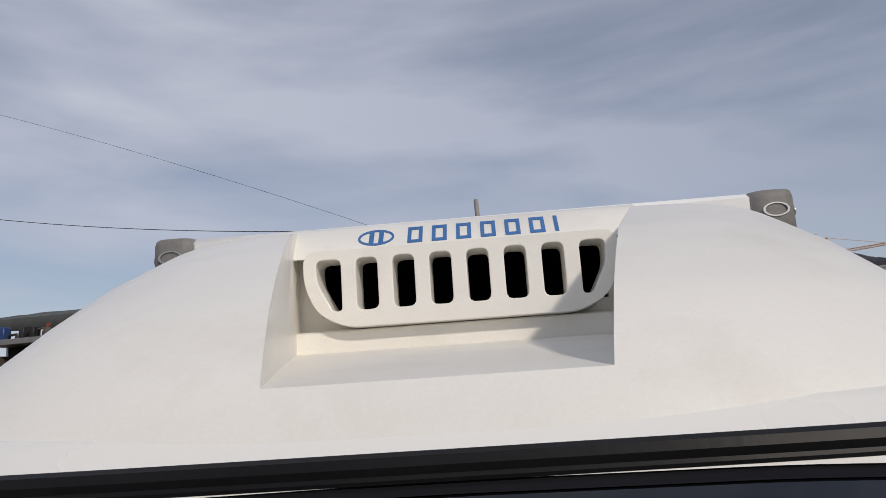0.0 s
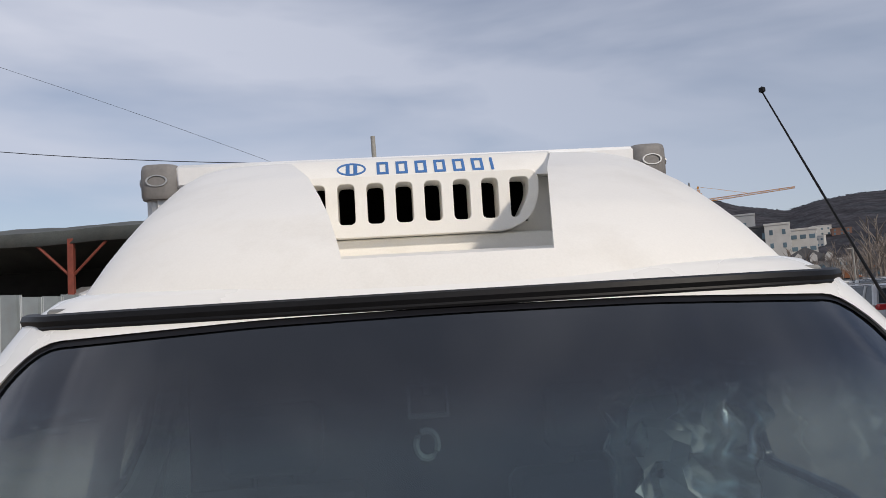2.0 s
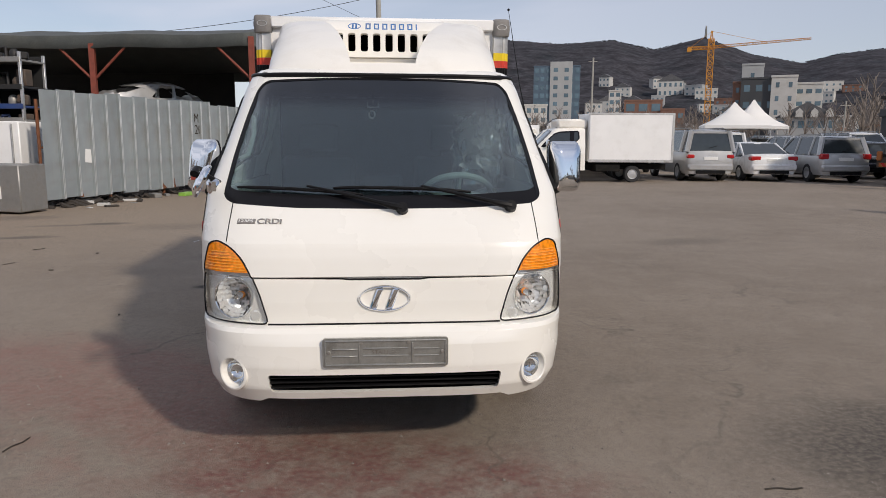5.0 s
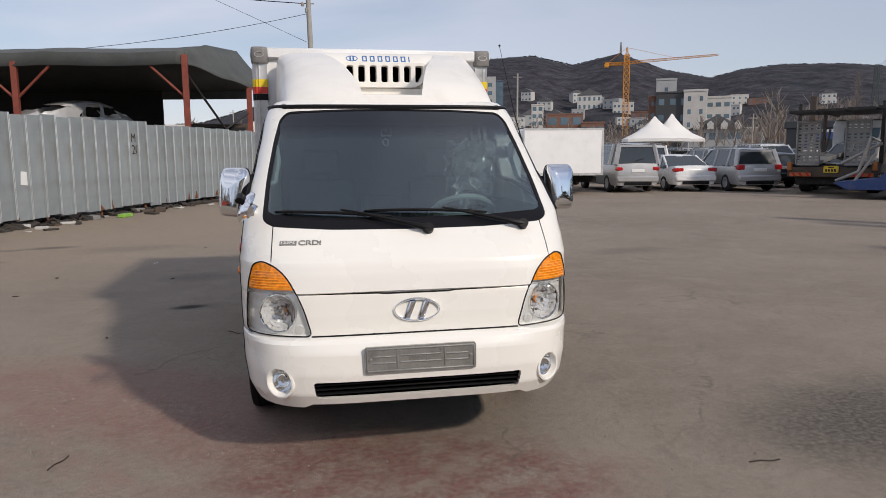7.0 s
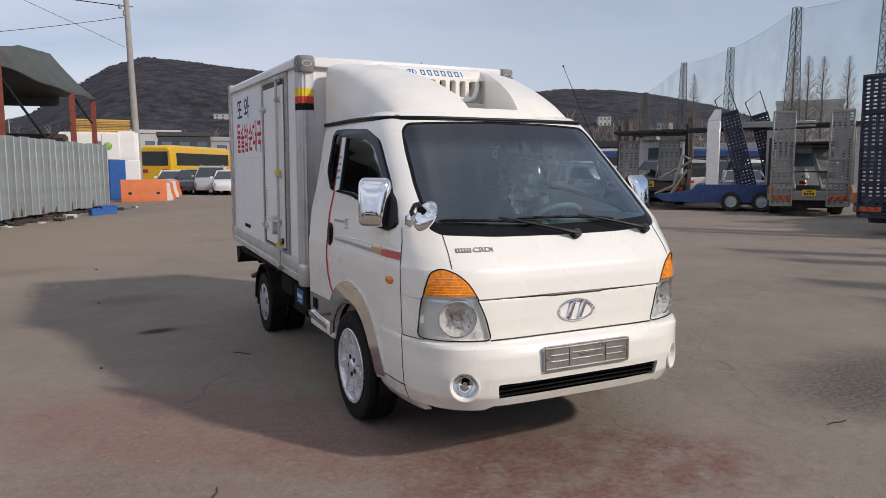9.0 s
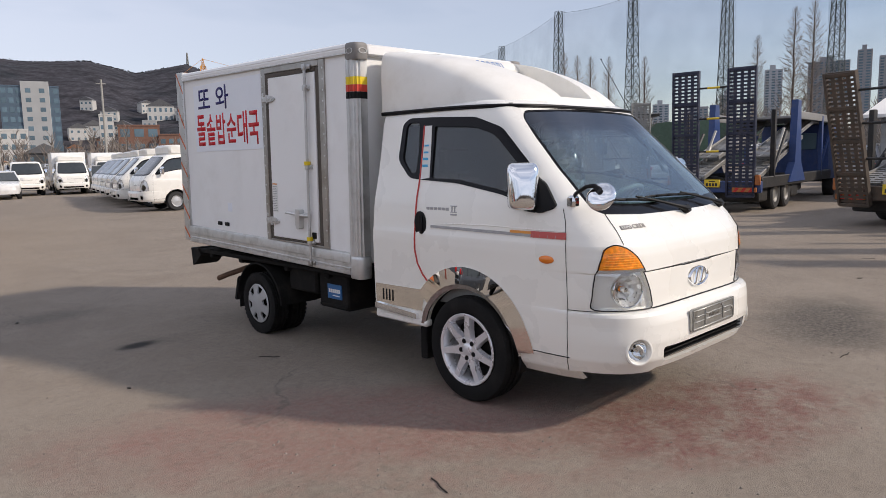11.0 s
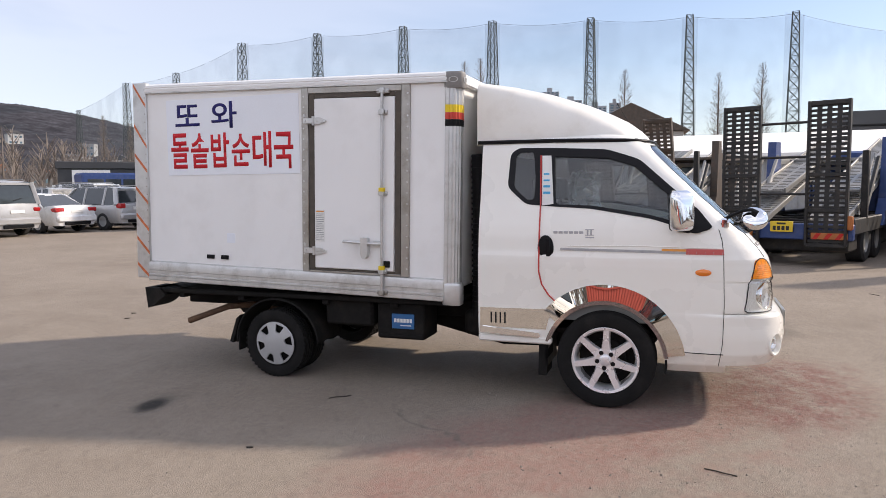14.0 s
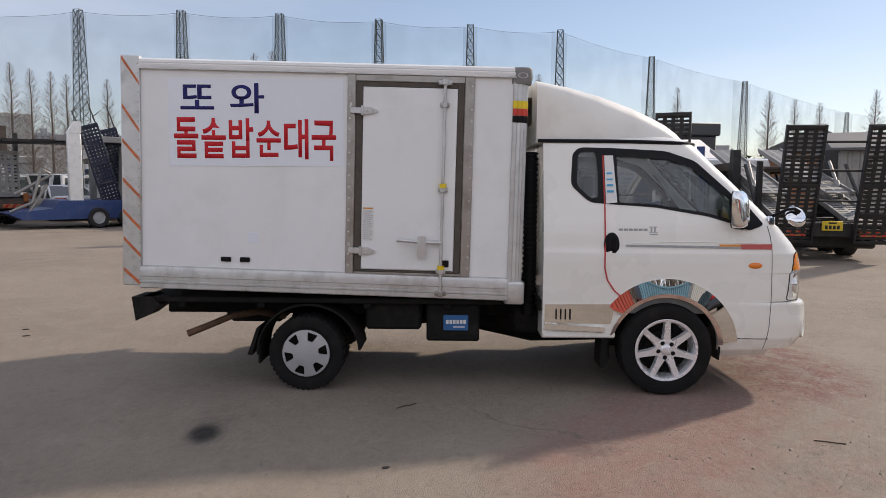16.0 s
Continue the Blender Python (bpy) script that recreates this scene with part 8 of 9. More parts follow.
def small_truck(label, at, cargo_kind, roofed=False):
    t = thing("small_truck", label, "truck", "parked small trucks", at=at)
    for o in list(truck.children):
        base = o.name.split(".")[0]
        if base in CAB_PARTS:
            share(base, o, Matrix(), t)
        elif base in DARK_GLASS:
            q = share(base, o, Matrix(), t)
            q.material_slots[0].link = "OBJECT"
            q.material_slots[0].material = M_CARG
    for s in (-1, 1):
        for y, r in ((0.0, 0.33), (2.64, 0.30)):
            bm = bmn()
            lathe(bm, [(0.0, 0.08), (r * 0.5, 0.06), (r * 0.6, 0.10)], pose(s * 0.77, y, r, 0, 90 * s, 0), 18)
            wl = part("wheel", bm, M_HUBCAP, t)
            bm = bmn()
            lathe(bm, [(r * 0.6, 0.10), (r * 0.92, 0.10), (r, 0.06), (r, -0.1), (r * 0.7, -0.12)], pose(s * 0.77, y, r, 0, 90 * s, 0), 24)
            part("tyre", bm, M_TYREF, wl)
    bm = bmn()
    box(bm, -0.40, 0.40, 0.3, 4.0, 0.45, 0.66, 0.02)
    box(bm, -0.8, 0.8, 1.3, 2.2, 0.38, 0.66, 0.03)
    part("chassis", bm, M_UNDER, t)
    bm = bmn()
    if cargo_kind == "box":
        box(bm, -0.90, 0.90, 1.02, 4.05, 0.74, 2.45, 0.03)
        part("cargo_box", bm, M_PANEL, t, "white cargo box")
        for s in (-1, 1):
            bm = bmn()
            box(bm, s * 0.895, s * 0.915, 1.0, 4.07, 0.72, 0.82, 0.005)
            box(bm, s * 0.895, s * 0.915, 1.0, 4.07, 2.40, 2.47, 0.005)
            box(bm, s * 0.895, s * 0.915, 4.0, 4.08, 0.72, 2.47, 0.005)
            part("box_edging", bm, M_ALU, t)
        bm = bmn()
        box(bm, -0.7, 0.7, -0.1, 1.0, 1.9, 2.25, 0.12)
        part("roof_fairing", bm, M_FAIR, t)
    else:
        box(bm, -0.86, 0.86, 1.02, 4.0, 0.78, 0.86, 0.01)
        for s in (-1, 1):
            box(bm, s * 0.84, s * 0.87, 1.02, 4.0, 0.84, 1.20, 0.01)
        box(bm, -0.86, 0.86, 0.98, 1.03, 0.8, 1.75, 0.01)
        part("load_bed", bm, M_CARW, t, "white drop-side load bed")
        if roofed:
            bm = bmn()
            box(bm, -0.7, 0.7, -0.05, 0.85, 1.92, 2.2, 0.12)
            part("roof_fairing", bm, M_FAIR, t)
    return t


t1 = small_truck("white small box truck parked side-on", pose(6.30, 21.55, 0, 0, 0, -93), "box")
t2 = small_truck("white flatbed truck in the row", pose(6.75, 24.6, 0, 0, 0, -101), "bed", True)
for k in range(4):
    copy_thing(t2, pose(7.35 + 0.60 * k, 27.1 + 2.4 * k, 0, 0, 0, -100 + 2 * k))
copy_thing(t1, pose(*polar(-4, -3, 16.4, 47), 0, 0, 0, -12))
copy_thing(t1, pose(*polar(-4, -3, 18.9, 49), 0, 0, 0, -14))
t3 = small_truck("dark blue flatbed truck facing the yard", pose(*polar(-4, -3, 13.6, 47), 0, 0, 0, -10), "bed")
for piece in t3.children_recursive:
    if piece.type == "MESH" and piece.data.materials[0] in (M_CARW, M_FAIR):
        piece.data.materials[0] = M_NAVY
for a, d, c in ((12.0, 44, sedan), (10.6, 45, suv), (9.2, 45, dark), (7.8, 46, sedan)):
    copy_thing(c, pose(*polar(-4, -3, a, d), 0, 0, 0, 168))

# ---- peaked tents ----
for a, zp, dt in ((26.9, 3.95, 50), (28.2, 4.25, 53)):
    x, y = polar(0, -4.2, a, dt)
    tn = thing("peaked_tent", "white peaked canopy tent", "tent", "peaked tents", at=pose(x, y, 0, 0, 0, -a + 8))
    bm = bmn()
    rings = []
    for k, z in ((1.0, 2.25), (1.0, 2.45), (0.62, 2.85), (0.32, 2.85 + (zp - 2.85) * 0.38), (0.12, 2.85 + (zp - 2.85) * 0.76), (0.02, zp)):
        rings.append([bm.verts.new((1.95 * k * sx, 1.95 * k * sy, z)) for sx, sy in ((-1, -1), (0, -1), (1, -1), (1, 0), (1, 1), (0, 1), (-1, 1), (-1, 0))])
    ring_faces(bm, rings, caps=False)
    part("canopy", bm, M_TENT, tn, sharp=60)
    for sx in (-1, 1):
        for sy in (-1, 1):
            bm = bmn()
            tube(bm, [(1.9 * sx, 1.9 * sy, 0), (1.9 * sx, 1.9 * sy, 2.3)], 0.04, 6)
            part("leg", bm, M_ALU, tn)


M_TBOARD = material("faded_orange_board", (0.38, 0.12, 0.03), 0.6, var=0.15, scale=8)


# ---- car carriers ----
def grating(bm, w, l, M, cols=4, pitch=0.088, bar=0.050, rib=0.080):
    """A slotted plate along local z, with side rails and cross beams."""
    for s in (-1, 1):
        box(bm, s * w / 2 - 0.025, s * w / 2 + 0.025, -0.06, 0.06, 0, l, 0.008, M)
    n = int(l / pitch)
    zs = [0.0, bar / 2]
    for k in range(1, n):
        zs += [l * k / n - bar / 2, l * k / n + bar / 2]
    zs += [l - bar / 2, l]
    xs = [-w / 2]
    for c in range(1, cols):
        xs += [-w / 2 + w * c / cols - rib / 2, -w / 2 + w * c / cols + rib / 2]
    xs.append(w / 2)
    sheets = [[[bm.verts.new(M @ Vector((x, y, z))) for z in zs] for x in xs] for y in (-0.014, 0.014)]
    solid = {(a, b_) for a in range(len(xs) - 1) for b_ in range(len(zs) - 1) if a % 2 == 1 or b_ % 2 == 0}
    lo, hi = sheets
    for a, b_ in sorted(solid):
        bm.faces.new((lo[a][b_], lo[a + 1][b_], lo[a + 1][b_ + 1], lo[a][b_ + 1]))
        bm.faces.new((hi[a][b_], hi[a][b_ + 1], hi[a + 1][b_ + 1], hi[a + 1][b_]))
        for da, db, p, q_ in ((0, -1, (a, b_), (a + 1, b_)), (0, 1, (a + 1, b_ + 1), (a, b_ + 1)), (-1, 0, (a, b_ + 1), (a, b_)), (1, 0, (a + 1, b_), (a + 1, b_ + 1))):
            if (a + da, b_ + db) not in solid:
                bm.faces.new((lo[q_[0]][q_[1]], lo[p[0]][p[1]], hi[p[0]][p[1]], hi[q_[0]][q_[1]]))


def cross_beams(ramp, w, l, M, paint):
    for k in range(5):
        z = l * (k + 0.02) / 4.1
        part("cross_beam", box(bmn(), -w / 2, w / 2, -0.05, 0.045, z - 0.035, z + 0.035, 0.006, M), paint, ramp)


def carrier(label, at, paint, ramp_paint, ramp_l=2.9, lean=4.0, span=1.5, length=8.0, ramp_w=0.70, low=0.42, tower=3.0, decks=True, bars=True, sleeves=False):
    """A car-carrier lorry, its tail with raised ramps towards local -y."""
    t = thing("car_carrier", label, "carrier", "car carriers", at=at)
    bm = bmn()
    for s in (-1, 1):
        box(bm, s * 1.02, s * 1.20, 0.1, length, 0.62, 0.92, 0.02)
        box(bm, s * 0.35, s * 0.55, 0.1, length, 0.50, 0.80, 0.02)
    for k in range(7):
        box(bm, -1.15, 1.15, 0.2 + k * 1.15, 0.34 + k * 1.15, 0.62, 0.84, 0.01)
    box(bm, -0.9, 0.9, 4.2, 5.4, 0.35, 0.75, 0.05)
    # two low black boxes added to stand for the shade under the carrier
    box(bm, -1.05, 1.05, 0.35, 1.15, 0.26, 0.66, 0.04)
    box(bm, -1.1, 1.1, 3.3, 4.1, 0.24, 0.68, 0.06)
    part("chassis", bm, M_CBLACK, t, "dirty dark carrier chassis with low boxes added as shade beneath")
    bm = bmn()
    box(bm, -1.2, 1.2, -0.04, 0.14, 0.52, 0.82, 0.02)
    part("rear_beam", bm, paint, t)
    for s in (-1, 1):
        slopes = ((0.25, 0.86, 14, 4.6), (1.5, 1.42, 13, 5.6)) if decks else ((0.25, 0.95, 3, 6.0),)
        for y0, z0, tilt, l in slopes:
            bm = bmn()
            Mt = Matrix.Translation((s * 0.70, y0, z0)) @ Matrix.Rotation(radians(tilt), 4, "X") @ Matrix.Rotation(radians(-90), 4, "X")
            grating(bm, 0.62, l, Mt, 2, 0.15, 0.095, 0.07)
            part("deck_track", bm, M_CGREY, t, "ribbed galvanised wheel track")
        bm = bmn()
        prism(bm, [(2.5, 0.70), (4.3, 0.70), (3.75, 1.25), (3.50, tower), (3.18, tower), (3.05, 1.25)], "x", s * 1.06, s * 1.24)
        part("tower_post", bm, paint, t, "painted tapering tower post")
        for y in (1.1, length - 1.5):
            bm = bmn()
            box(bm, s * 1.08, s * 1.20, y, y + 0.14, 0.75, tower - 0.35, 0.015)
            tube(bm, [(s * 1.14, y + 0.1, 1.0), (s * 1.14, y + 1.3, 2.1)], 0.045, 6)
            part("post", bm, M_CBLACK if y < 2 else paint, t)
        bm = bmn()
        tube(bm, [(s * 0.95, 1.6, 0.9), (s * 0.95, 2.4, 1.7)], [0.07, 0.07], 10)
        tube(bm, [(s * 0.95, 2.4, 1.7), (s * 0.95, 2.9, 2.2)], 0.04, 8)
        part("lift_ram", bm, M_CGREY, t, "steel lifting ram")
        for y in (1.7, 2.8):
            bm = bmn()
            lathe(bm, [(0.0, 0.06), (0.2, 0.05), (0.24, 0.1)], pose(s * 1.0, y, 0.43, 0, 90 * s, 0), 18)
            wl = part("wheel", bm, M_CGREY, t)
            bm = bmn()
            lathe(bm, [(0.24, 0.10), (0.38, 0.12), (0.43, 0.08), (0.43, -0.2), (0.3, -0.22)], pose(s * 1.0, y, 0.43, 0, 90 * s, 0), 24)
            part("tyre", bm, M_TYREF, wl)
        bm = bmn()
        Mr = Matrix.Translation((s * span / 2, -0.08, low)) @ Matrix.Rotation(radians(lean), 4, "X")
        grating(bm, ramp_w, ramp_l, Mr)
        rp = part("loading_ramp", bm, ramp_paint, t, "raised slotted loading ramp")
        cross_beams(rp, ramp_w, ramp_l, Mr, ramp_paint)
        bm = bmn()
        box(bm, s * 0.52, s * 1.12, -0.13, -0.05, 0.54, 0.66, 0.01)
        lm = part("tail_board", bm, M_TBOARD, t, "orange striped tail board")
        for k in range(3):
            bm = bmn()
            prism(bm, [(0.54 + 0.19 * k, 0.545), (0.62 + 0.19 * k, 0.545), (0.70 + 0.19 * k, 0.655), (0.62 + 0.19 * k, 0.655)] if s > 0 else [(-0.62 - 0.19 * k, 0.545), (-0.54 - 0.19 * k, 0.545), (-0.62 - 0.19 * k, 0.655), (-0.70 - 0.19 * k, 0.655)], "y", -0.134, -0.128)
            part("stripe", bm, M_TAIL, lm)
        bm = bmn()
        box(bm, s * 1.06, s * 1.20, -0.12, -0.03, 0.72, 0.98, 0.02)
        part("tail_lamp", bm, M_TBOARD, t, "amber and red tail lamp")
    bm = bmn()
    box(bm, -1.10, 1.10, 4.4, length + 1.4, tower - 0.46, tower - 0.38, 0.01)
    for s in (-1, 1):
        box(bm, s * 1.08, s * 1.18, 3.4, length + 1.4, tower - 0.52, tower - 0.30, 0.01)
    part("upper_deck", bm, M_CBROWN if paint is not M_CBLUE else M_CGREY, t, "weathered upper loading deck")
    bm = bmn()
    rows = []
    for y, w, zt in ((length + 0.1, 1.08, 2.42), (length + 0.3, 1.12, 2.48), (length + 1.2, 1.12, 2.46), (length + 1.75, 1.10, 2.2), (length + 1.95, 1.08, 1.5), (length + 1.98, 1.06, 0.62)):
        rows.append([bm.verts.new((x, y, z)) for x, z in ((-w, 0.6), (-w, zt - 0.2), (-w * 0.93, zt), (w * 0.93, zt), (w, zt - 0.2), (w, 0.6))])
    ring_faces(bm, rows)
    cb_ = part("cab", bm, M_CBLUE if paint is M_CBLUE else M_CARW, t, "lorry cab ahead of the deck")
    bm = bmn()
    box(bm, -0.7, 0.7, length + 0.06, length + 0.14, 1.6, 2.15, 0.04)
    part("rear_window", bm, M_BGLASS, cb_)
    for s in (-1, 1):
        bm = bmn()
        box(bm, s * 1.06, s * 1.13, length + 0.7, length + 1.5, 1.5, 2.15, 0.04)
        part("side_window", bm, M_CARG, cb_)
        bm = bmn()
        lathe(bm, [(0.0, 0.05), (0.24, 0.1), (0.38, 0.12), (0.43, 0.08), (0.43, -0.2)], pose(s * 1.0, length + 1.1, 0.43, 0, 90 * s, 0), 24)
        part("wheel", bm, M_TYREF, cb_)
    if bars:
        for f in (0.36, 0.62, 0.86):
            z = low + ramp_l * f * math.cos(radians(lean))
            y = -0.06 - ramp_l * f * math.sin(radians(lean))
            bm = bmn()
            tube(bm, [(-span / 2 + ramp_w / 2, y, z), (span / 2 - ramp_w / 2, y, z)], 0.024, 8)
            tb_ = part("tie_bar", bm, M_CBLACK, t, "steel tie bar between the ramps")
            if sleeves:
                bm = bmn()
                tube(bm, [(-0.16, y, z), (0.16, y, z)], 0.027, 8)
                part("yellow_sleeve", bm, M_NPLATE, tb_)
    bm = bmn()
    box(bm, -0.20, 0.20, -0.10, -0.05, 0.66, 0.86, 0.006)
    np_ = part("number_plate", bm, M_NPLATE, t, "yellow number plate")
    bm = bmn()
    for k in range(4):
        box(bm, -0.15 + 0.078 * k, -0.095 + 0.078 * k, -0.104, -0.098, 0.69, 0.77, 0.001)
    box(bm, -0.08, 0.08, -0.104, -0.098, 0.80, 0.835, 0.001)
    part("plate_bar", bm, M_CBLACK, np_)
    return t


carrier("navy car carrier with tall slotted ramps", pose(*polar(-4.03, -3.05, 65.2, 19.8), 0, 0, 0, -84), M_CBLUE, M_NAVY, 3.25, 1.5, 1.42, ramp_w=0.66, sleeves=True)
carrier("rusty brown car carrier with leaning ramps", pose(*polar(-5.08, -1.87, 81.6, 17.2), 0, 0, 0, -104), M_CBROWN, M_CBROWN, 2.75, 16.0, 1.46, ramp_w=0.60, tower=2.75, length=6.8)
carrier("black car carrier with upright ramps", pose(9.0, -2.28, 0, 0, 0, -112), M_CBLUE, M_CBLACK, 2.65, 0.5, 1.52, ramp_w=0.66, tower=2.55)
carrier("dark car carrier with folded ramps", pose(*polar(-6.01, 1.57, 118.2, 16.8), 0, 0, 0, -98), M_CBLACK, M_CBLACK, 2.45, 13.0, 1.55, ramp_w=0.72, tower=2.5)
carrier("galvanised car carrier with slotted ramps", pose(18.1, 10.75, 0, 0, 0, -50), M_CGREY, M_CGREY, 3.0, 1.0, 1.62, ramp_w=0.62, low=0.35, tower=2.9)
carrier("weathered car carrier with a flat upper deck", pose(17.9, 17.8, 0, 0, 0, -48) @ Matrix.Scale(1.2, 4), M_CBROWN, M_CGREY, 1.30, 0.0, 1.3, low=0.9, ramp_w=0.62, bars=False, decks=False, tower=3.15, length=7.0)

lt = thing("low_trailer", "blue low-loader trailer with steep dark ramps", "trailer", at=pose(17.65, 14.45, 0, 0, 0, -48) @ Matrix.Diagonal((1.0, 1.0, 1.06, 1.0)))
bm = bmn()
prism(bm, [(-1.9, 0.50), (-1.5, 0.30), (2.3, 0.30), (2.3, 0.90), (-0.4, 0.90), (-0.6, 0.66)], "y", 0.0, 2.3)
part("body", bm, M_CBLUE, lt, "blue trailer body")
bm = bmn()
box(bm, -0.10, 0.34, 0.05, 0.25, 0.85, 3.05, 0.03)
prism(bm, [(-0.10, 3.05), (0.34, 3.05), (0.34, 3.42), (0.12, 3.42)], "y", 0.05, 0.25)
part("upright_plate", bm, M_CARW, lt, "white upright plate")
for x_ in (0.78, 1.78):
    bm = bmn()
    lathe(bm, [(0.0, 0.04), (0.17, 0.03), (0.20, 0.1)], pose(x_, 0.02, 0.335, 90, 0, 0), 18)
    wl = part("wheel", bm, M_HUBCAP, lt)
    bm = bmn()
    lathe(bm, [(0.20, 0.1), (0.31, 0.12), (0.335, 0.08), (0.335, -0.2), (0.25, -0.22)], pose(x_, 0.02, 0.335, 90, 0, 0), 24)
    part("tyre", bm, M_TYREF, wl)
for x_, y_ in ((1.30, 0.2), (2.35, 1.7)):
    bm = bmn()
    Mr = Matrix.Translation((x_, y_, 0.85)) @ Matrix.Rotation(radians(-16), 4, "Y")
    grating(bm, 0.58, 2.6, Mr, 5, 0.11, 0.070, 0.07)
    rp = part("loading_ramp", bm, M_NAVY, lt, "steep dark loading ramp")
    cross_beams(rp, 0.58, 2.6, Mr, M_NAVY)
    bm = bmn()
    tube(bm, [Mr @ Vector(p) for p in ((-0.27, 0, 2.55), (-0.36, 0, 3.10), (0.22, 0, 3.35), (0.27, 0, 2.55))], 0.024, 6)
    part("top_hoop", bm, M_CBLACK, rp)
bm = bmn()
tube(bm, [(-1.85, 0.2, 0.55), (-1.2, 0.1, 0.85), (-0.9, 0.1, 1.9), (-0.65, 0.1, 1.75)], 0.05, 8)
tube(bm, [(-1.7, 0.2, 1.1), (-0.6, 0.2, 1.7)], 0.05, 8)
tube(bm, [(-1.75, 0.15, 0.45), (-1.3, 0.1, 0.55), (-0.75, 0.1, 1.4)], 0.045, 8)
part("stay", bm, M_CGREY, lt)
for k in range(10):
    bm = bmn()
    box(bm, -3.6 + 0.9 * k, -2.75 + 0.9 * k, 1.3, 3.2, 2.72 + 0.02 * k, 2.82 + 0.02 * k, 0.01)
    part("deck_plate", bm, M_CBLACK, lt)
bm = bmn()
box(bm, -0.2, 3.5, 1.2, 1.4, 2.84, 3.05, 0.02)
part("deck_edge", bm, M_CGREY, lt)
for x_ in (0.9, 4.6):
    for y_ in (1.3, 3.0):
        bm = bmn()
        box(bm, x_, x_ + 0.2, y_, y_ + 0.2, 0.9, 2.75, 0.01)
        part("deck_post", bm, M_CGREY, lt)
# cars and lorries standing between the carriers
rng = random.Random(29)
for k, (x, y, c) in enumerate(((24.5, 24.2, sedan), (27.2, 23.0, suv), (24.0, 18.5, sedan), (26.5, 17.2, white_van), (29.5, 15.2, sedan), (31.5, 11.0, dark), (28.0, 9.2, white_van), (32.0, 6.5, sedan), (27.0, 5.4, suv), (30.0, 1.2, dark), (25.5, -6.5, sedan), (27.2, -10.0, dark))):
    copy_thing(c, pose(x, y, 0, 0, 0, -60 + rng.uniform(-25, 25)))

# ---- sheds along the right side of the yard ----
M_WALLG = material("stained_grey_panel_wall", (0.40, 0.41, 0.41), 0.7, var=0.07, scale=1.0, fine=12, bump=0.05, dirt=(0.28, 0.23, 0.16), dirt_amount=0.5, dirt_scale=1.2)


def long_shed(label, x0, y0, x1, y1, h, wall, roof_mat, depth=7.0, rise=1.0):
    a, b = Vector((x0, y0, 0)), Vector((x1, y1, 0))
    L_ = (b - a).length
    m = Matrix.Translation(a) @ Matrix.Rotation(math.atan2((b - a).y, (b - a).x), 4, "Z")
    t = thing("long_shed", label, "shed", at=m)
    bm = bmn()
    n = int(L_ / 0.45)
    o = []
    for k in range(n):
        x = L_ * k / n
        o += [(x, 0), (x + 0.30 * L_ / n, 0), (x + 0.40 * L_ / n, 0.04), (x + 0.9 * L_ / n, 0.04)]
    o += [(L_, 0), (L_, -depth), (0, -depth)]
    prism(bm, o, "z", 0, h)
    part("wall", bm, wall, t, "stained ribbed wall")
    bm = bmn()
    prism(bm, [(0.5, h - 0.05), (0.5, h + 0.06), (-depth / 2, h + rise), (-depth - 0.5, h + 0.06), (-depth - 0.5, h - 0.05)], "x", -0.4, L_ + 0.4)
    part("roof", bm, roof_mat, t)
    for k in range(2):
        bm = bmn()
        box(bm, 1.5 + 6.5 * k, 1.9 + 6.5 * k, 0.04, 0.16, 1.75, 2.1, 0.02)
        part("wall_box", bm, M_CGREY, t, "grey meter box")
        bm = bmn()
        box(bm, 0.5 + 6.0 * k, 1.0 + 6.0 * k, 0.04, 0.06, 1.5, 1.75, 0.005)
        part("notice_board", bm, M_NPLATE, t, "small yellow notice")
    return t


long_shed("white ribbed storage shed with stained walls", 21.5, -8.3, 22.1, 3.5, 2.6, M_WALLG, M_TENT, 5.0, 0.95)
long_shed("grey yard shed with a dark roof", 21.0, -24.0, 24.5, -15.0, 3.2, M_CGREY, M_SLATE, 8, 1.0)
hx, hy = polar(-5.56, -1.03, 85.2, 52)
building("brown_roof_house", "low pale house with a broad brown roof", hx, hy, -85, 7.2, 6, 5.4, M_WALLW, 1, 3, (1.3, 1.2), roof=M_CBROWN)
building("grey_store", "tall dark grey store behind the shed", 28.0, -9.0, -90, 4.0, 6.0, 4.0, M_BBLACK, 1, 1, (0.8, 0.8), sides=False)
# low office with a sign, a blue coach and a pale board by the net
sx, sy = polar(-5.9, 0.0, 45.4, 66)
off_ = building("yard_office", "low dark grey office with a white sign board", sx, sy, -45, 6.5, 5, 3.4, M_BBLACK, 1, 2, (0.8, 0.8), sides=False)
bm = bmn()
box(bm, -2.2, 0.7, -0.10, -0.02, 2.15, 3.30, 0.02)
sb = part("sign_board", bm, M_PAPER, off_, "white sign board with dark bars")
bm = bmn()
lathe(bm, [(0.0, 0.02), (0.30, 0.02), (0.30, 0.0)], pose(-1.75, -0.10, 2.72, 90, 0, 0), 20)
part("round_mark", bm, M_BBLACK, sb)
for k in range(5):
    bm = bmn()
    box(bm, -1.2 + 0.36 * k, -0.95 + 0.36 * k, -0.115, -0.095, 2.75, 3.05, 0.005)
    part("sign_bar", bm, M_BBLACK, sb)
bm = bmn()
box(bm, -1.2, 0.5, -0.115, -0.095, 2.40, 2.52, 0.005)
part("sign_bar", bm, M_BBLACK, sb)
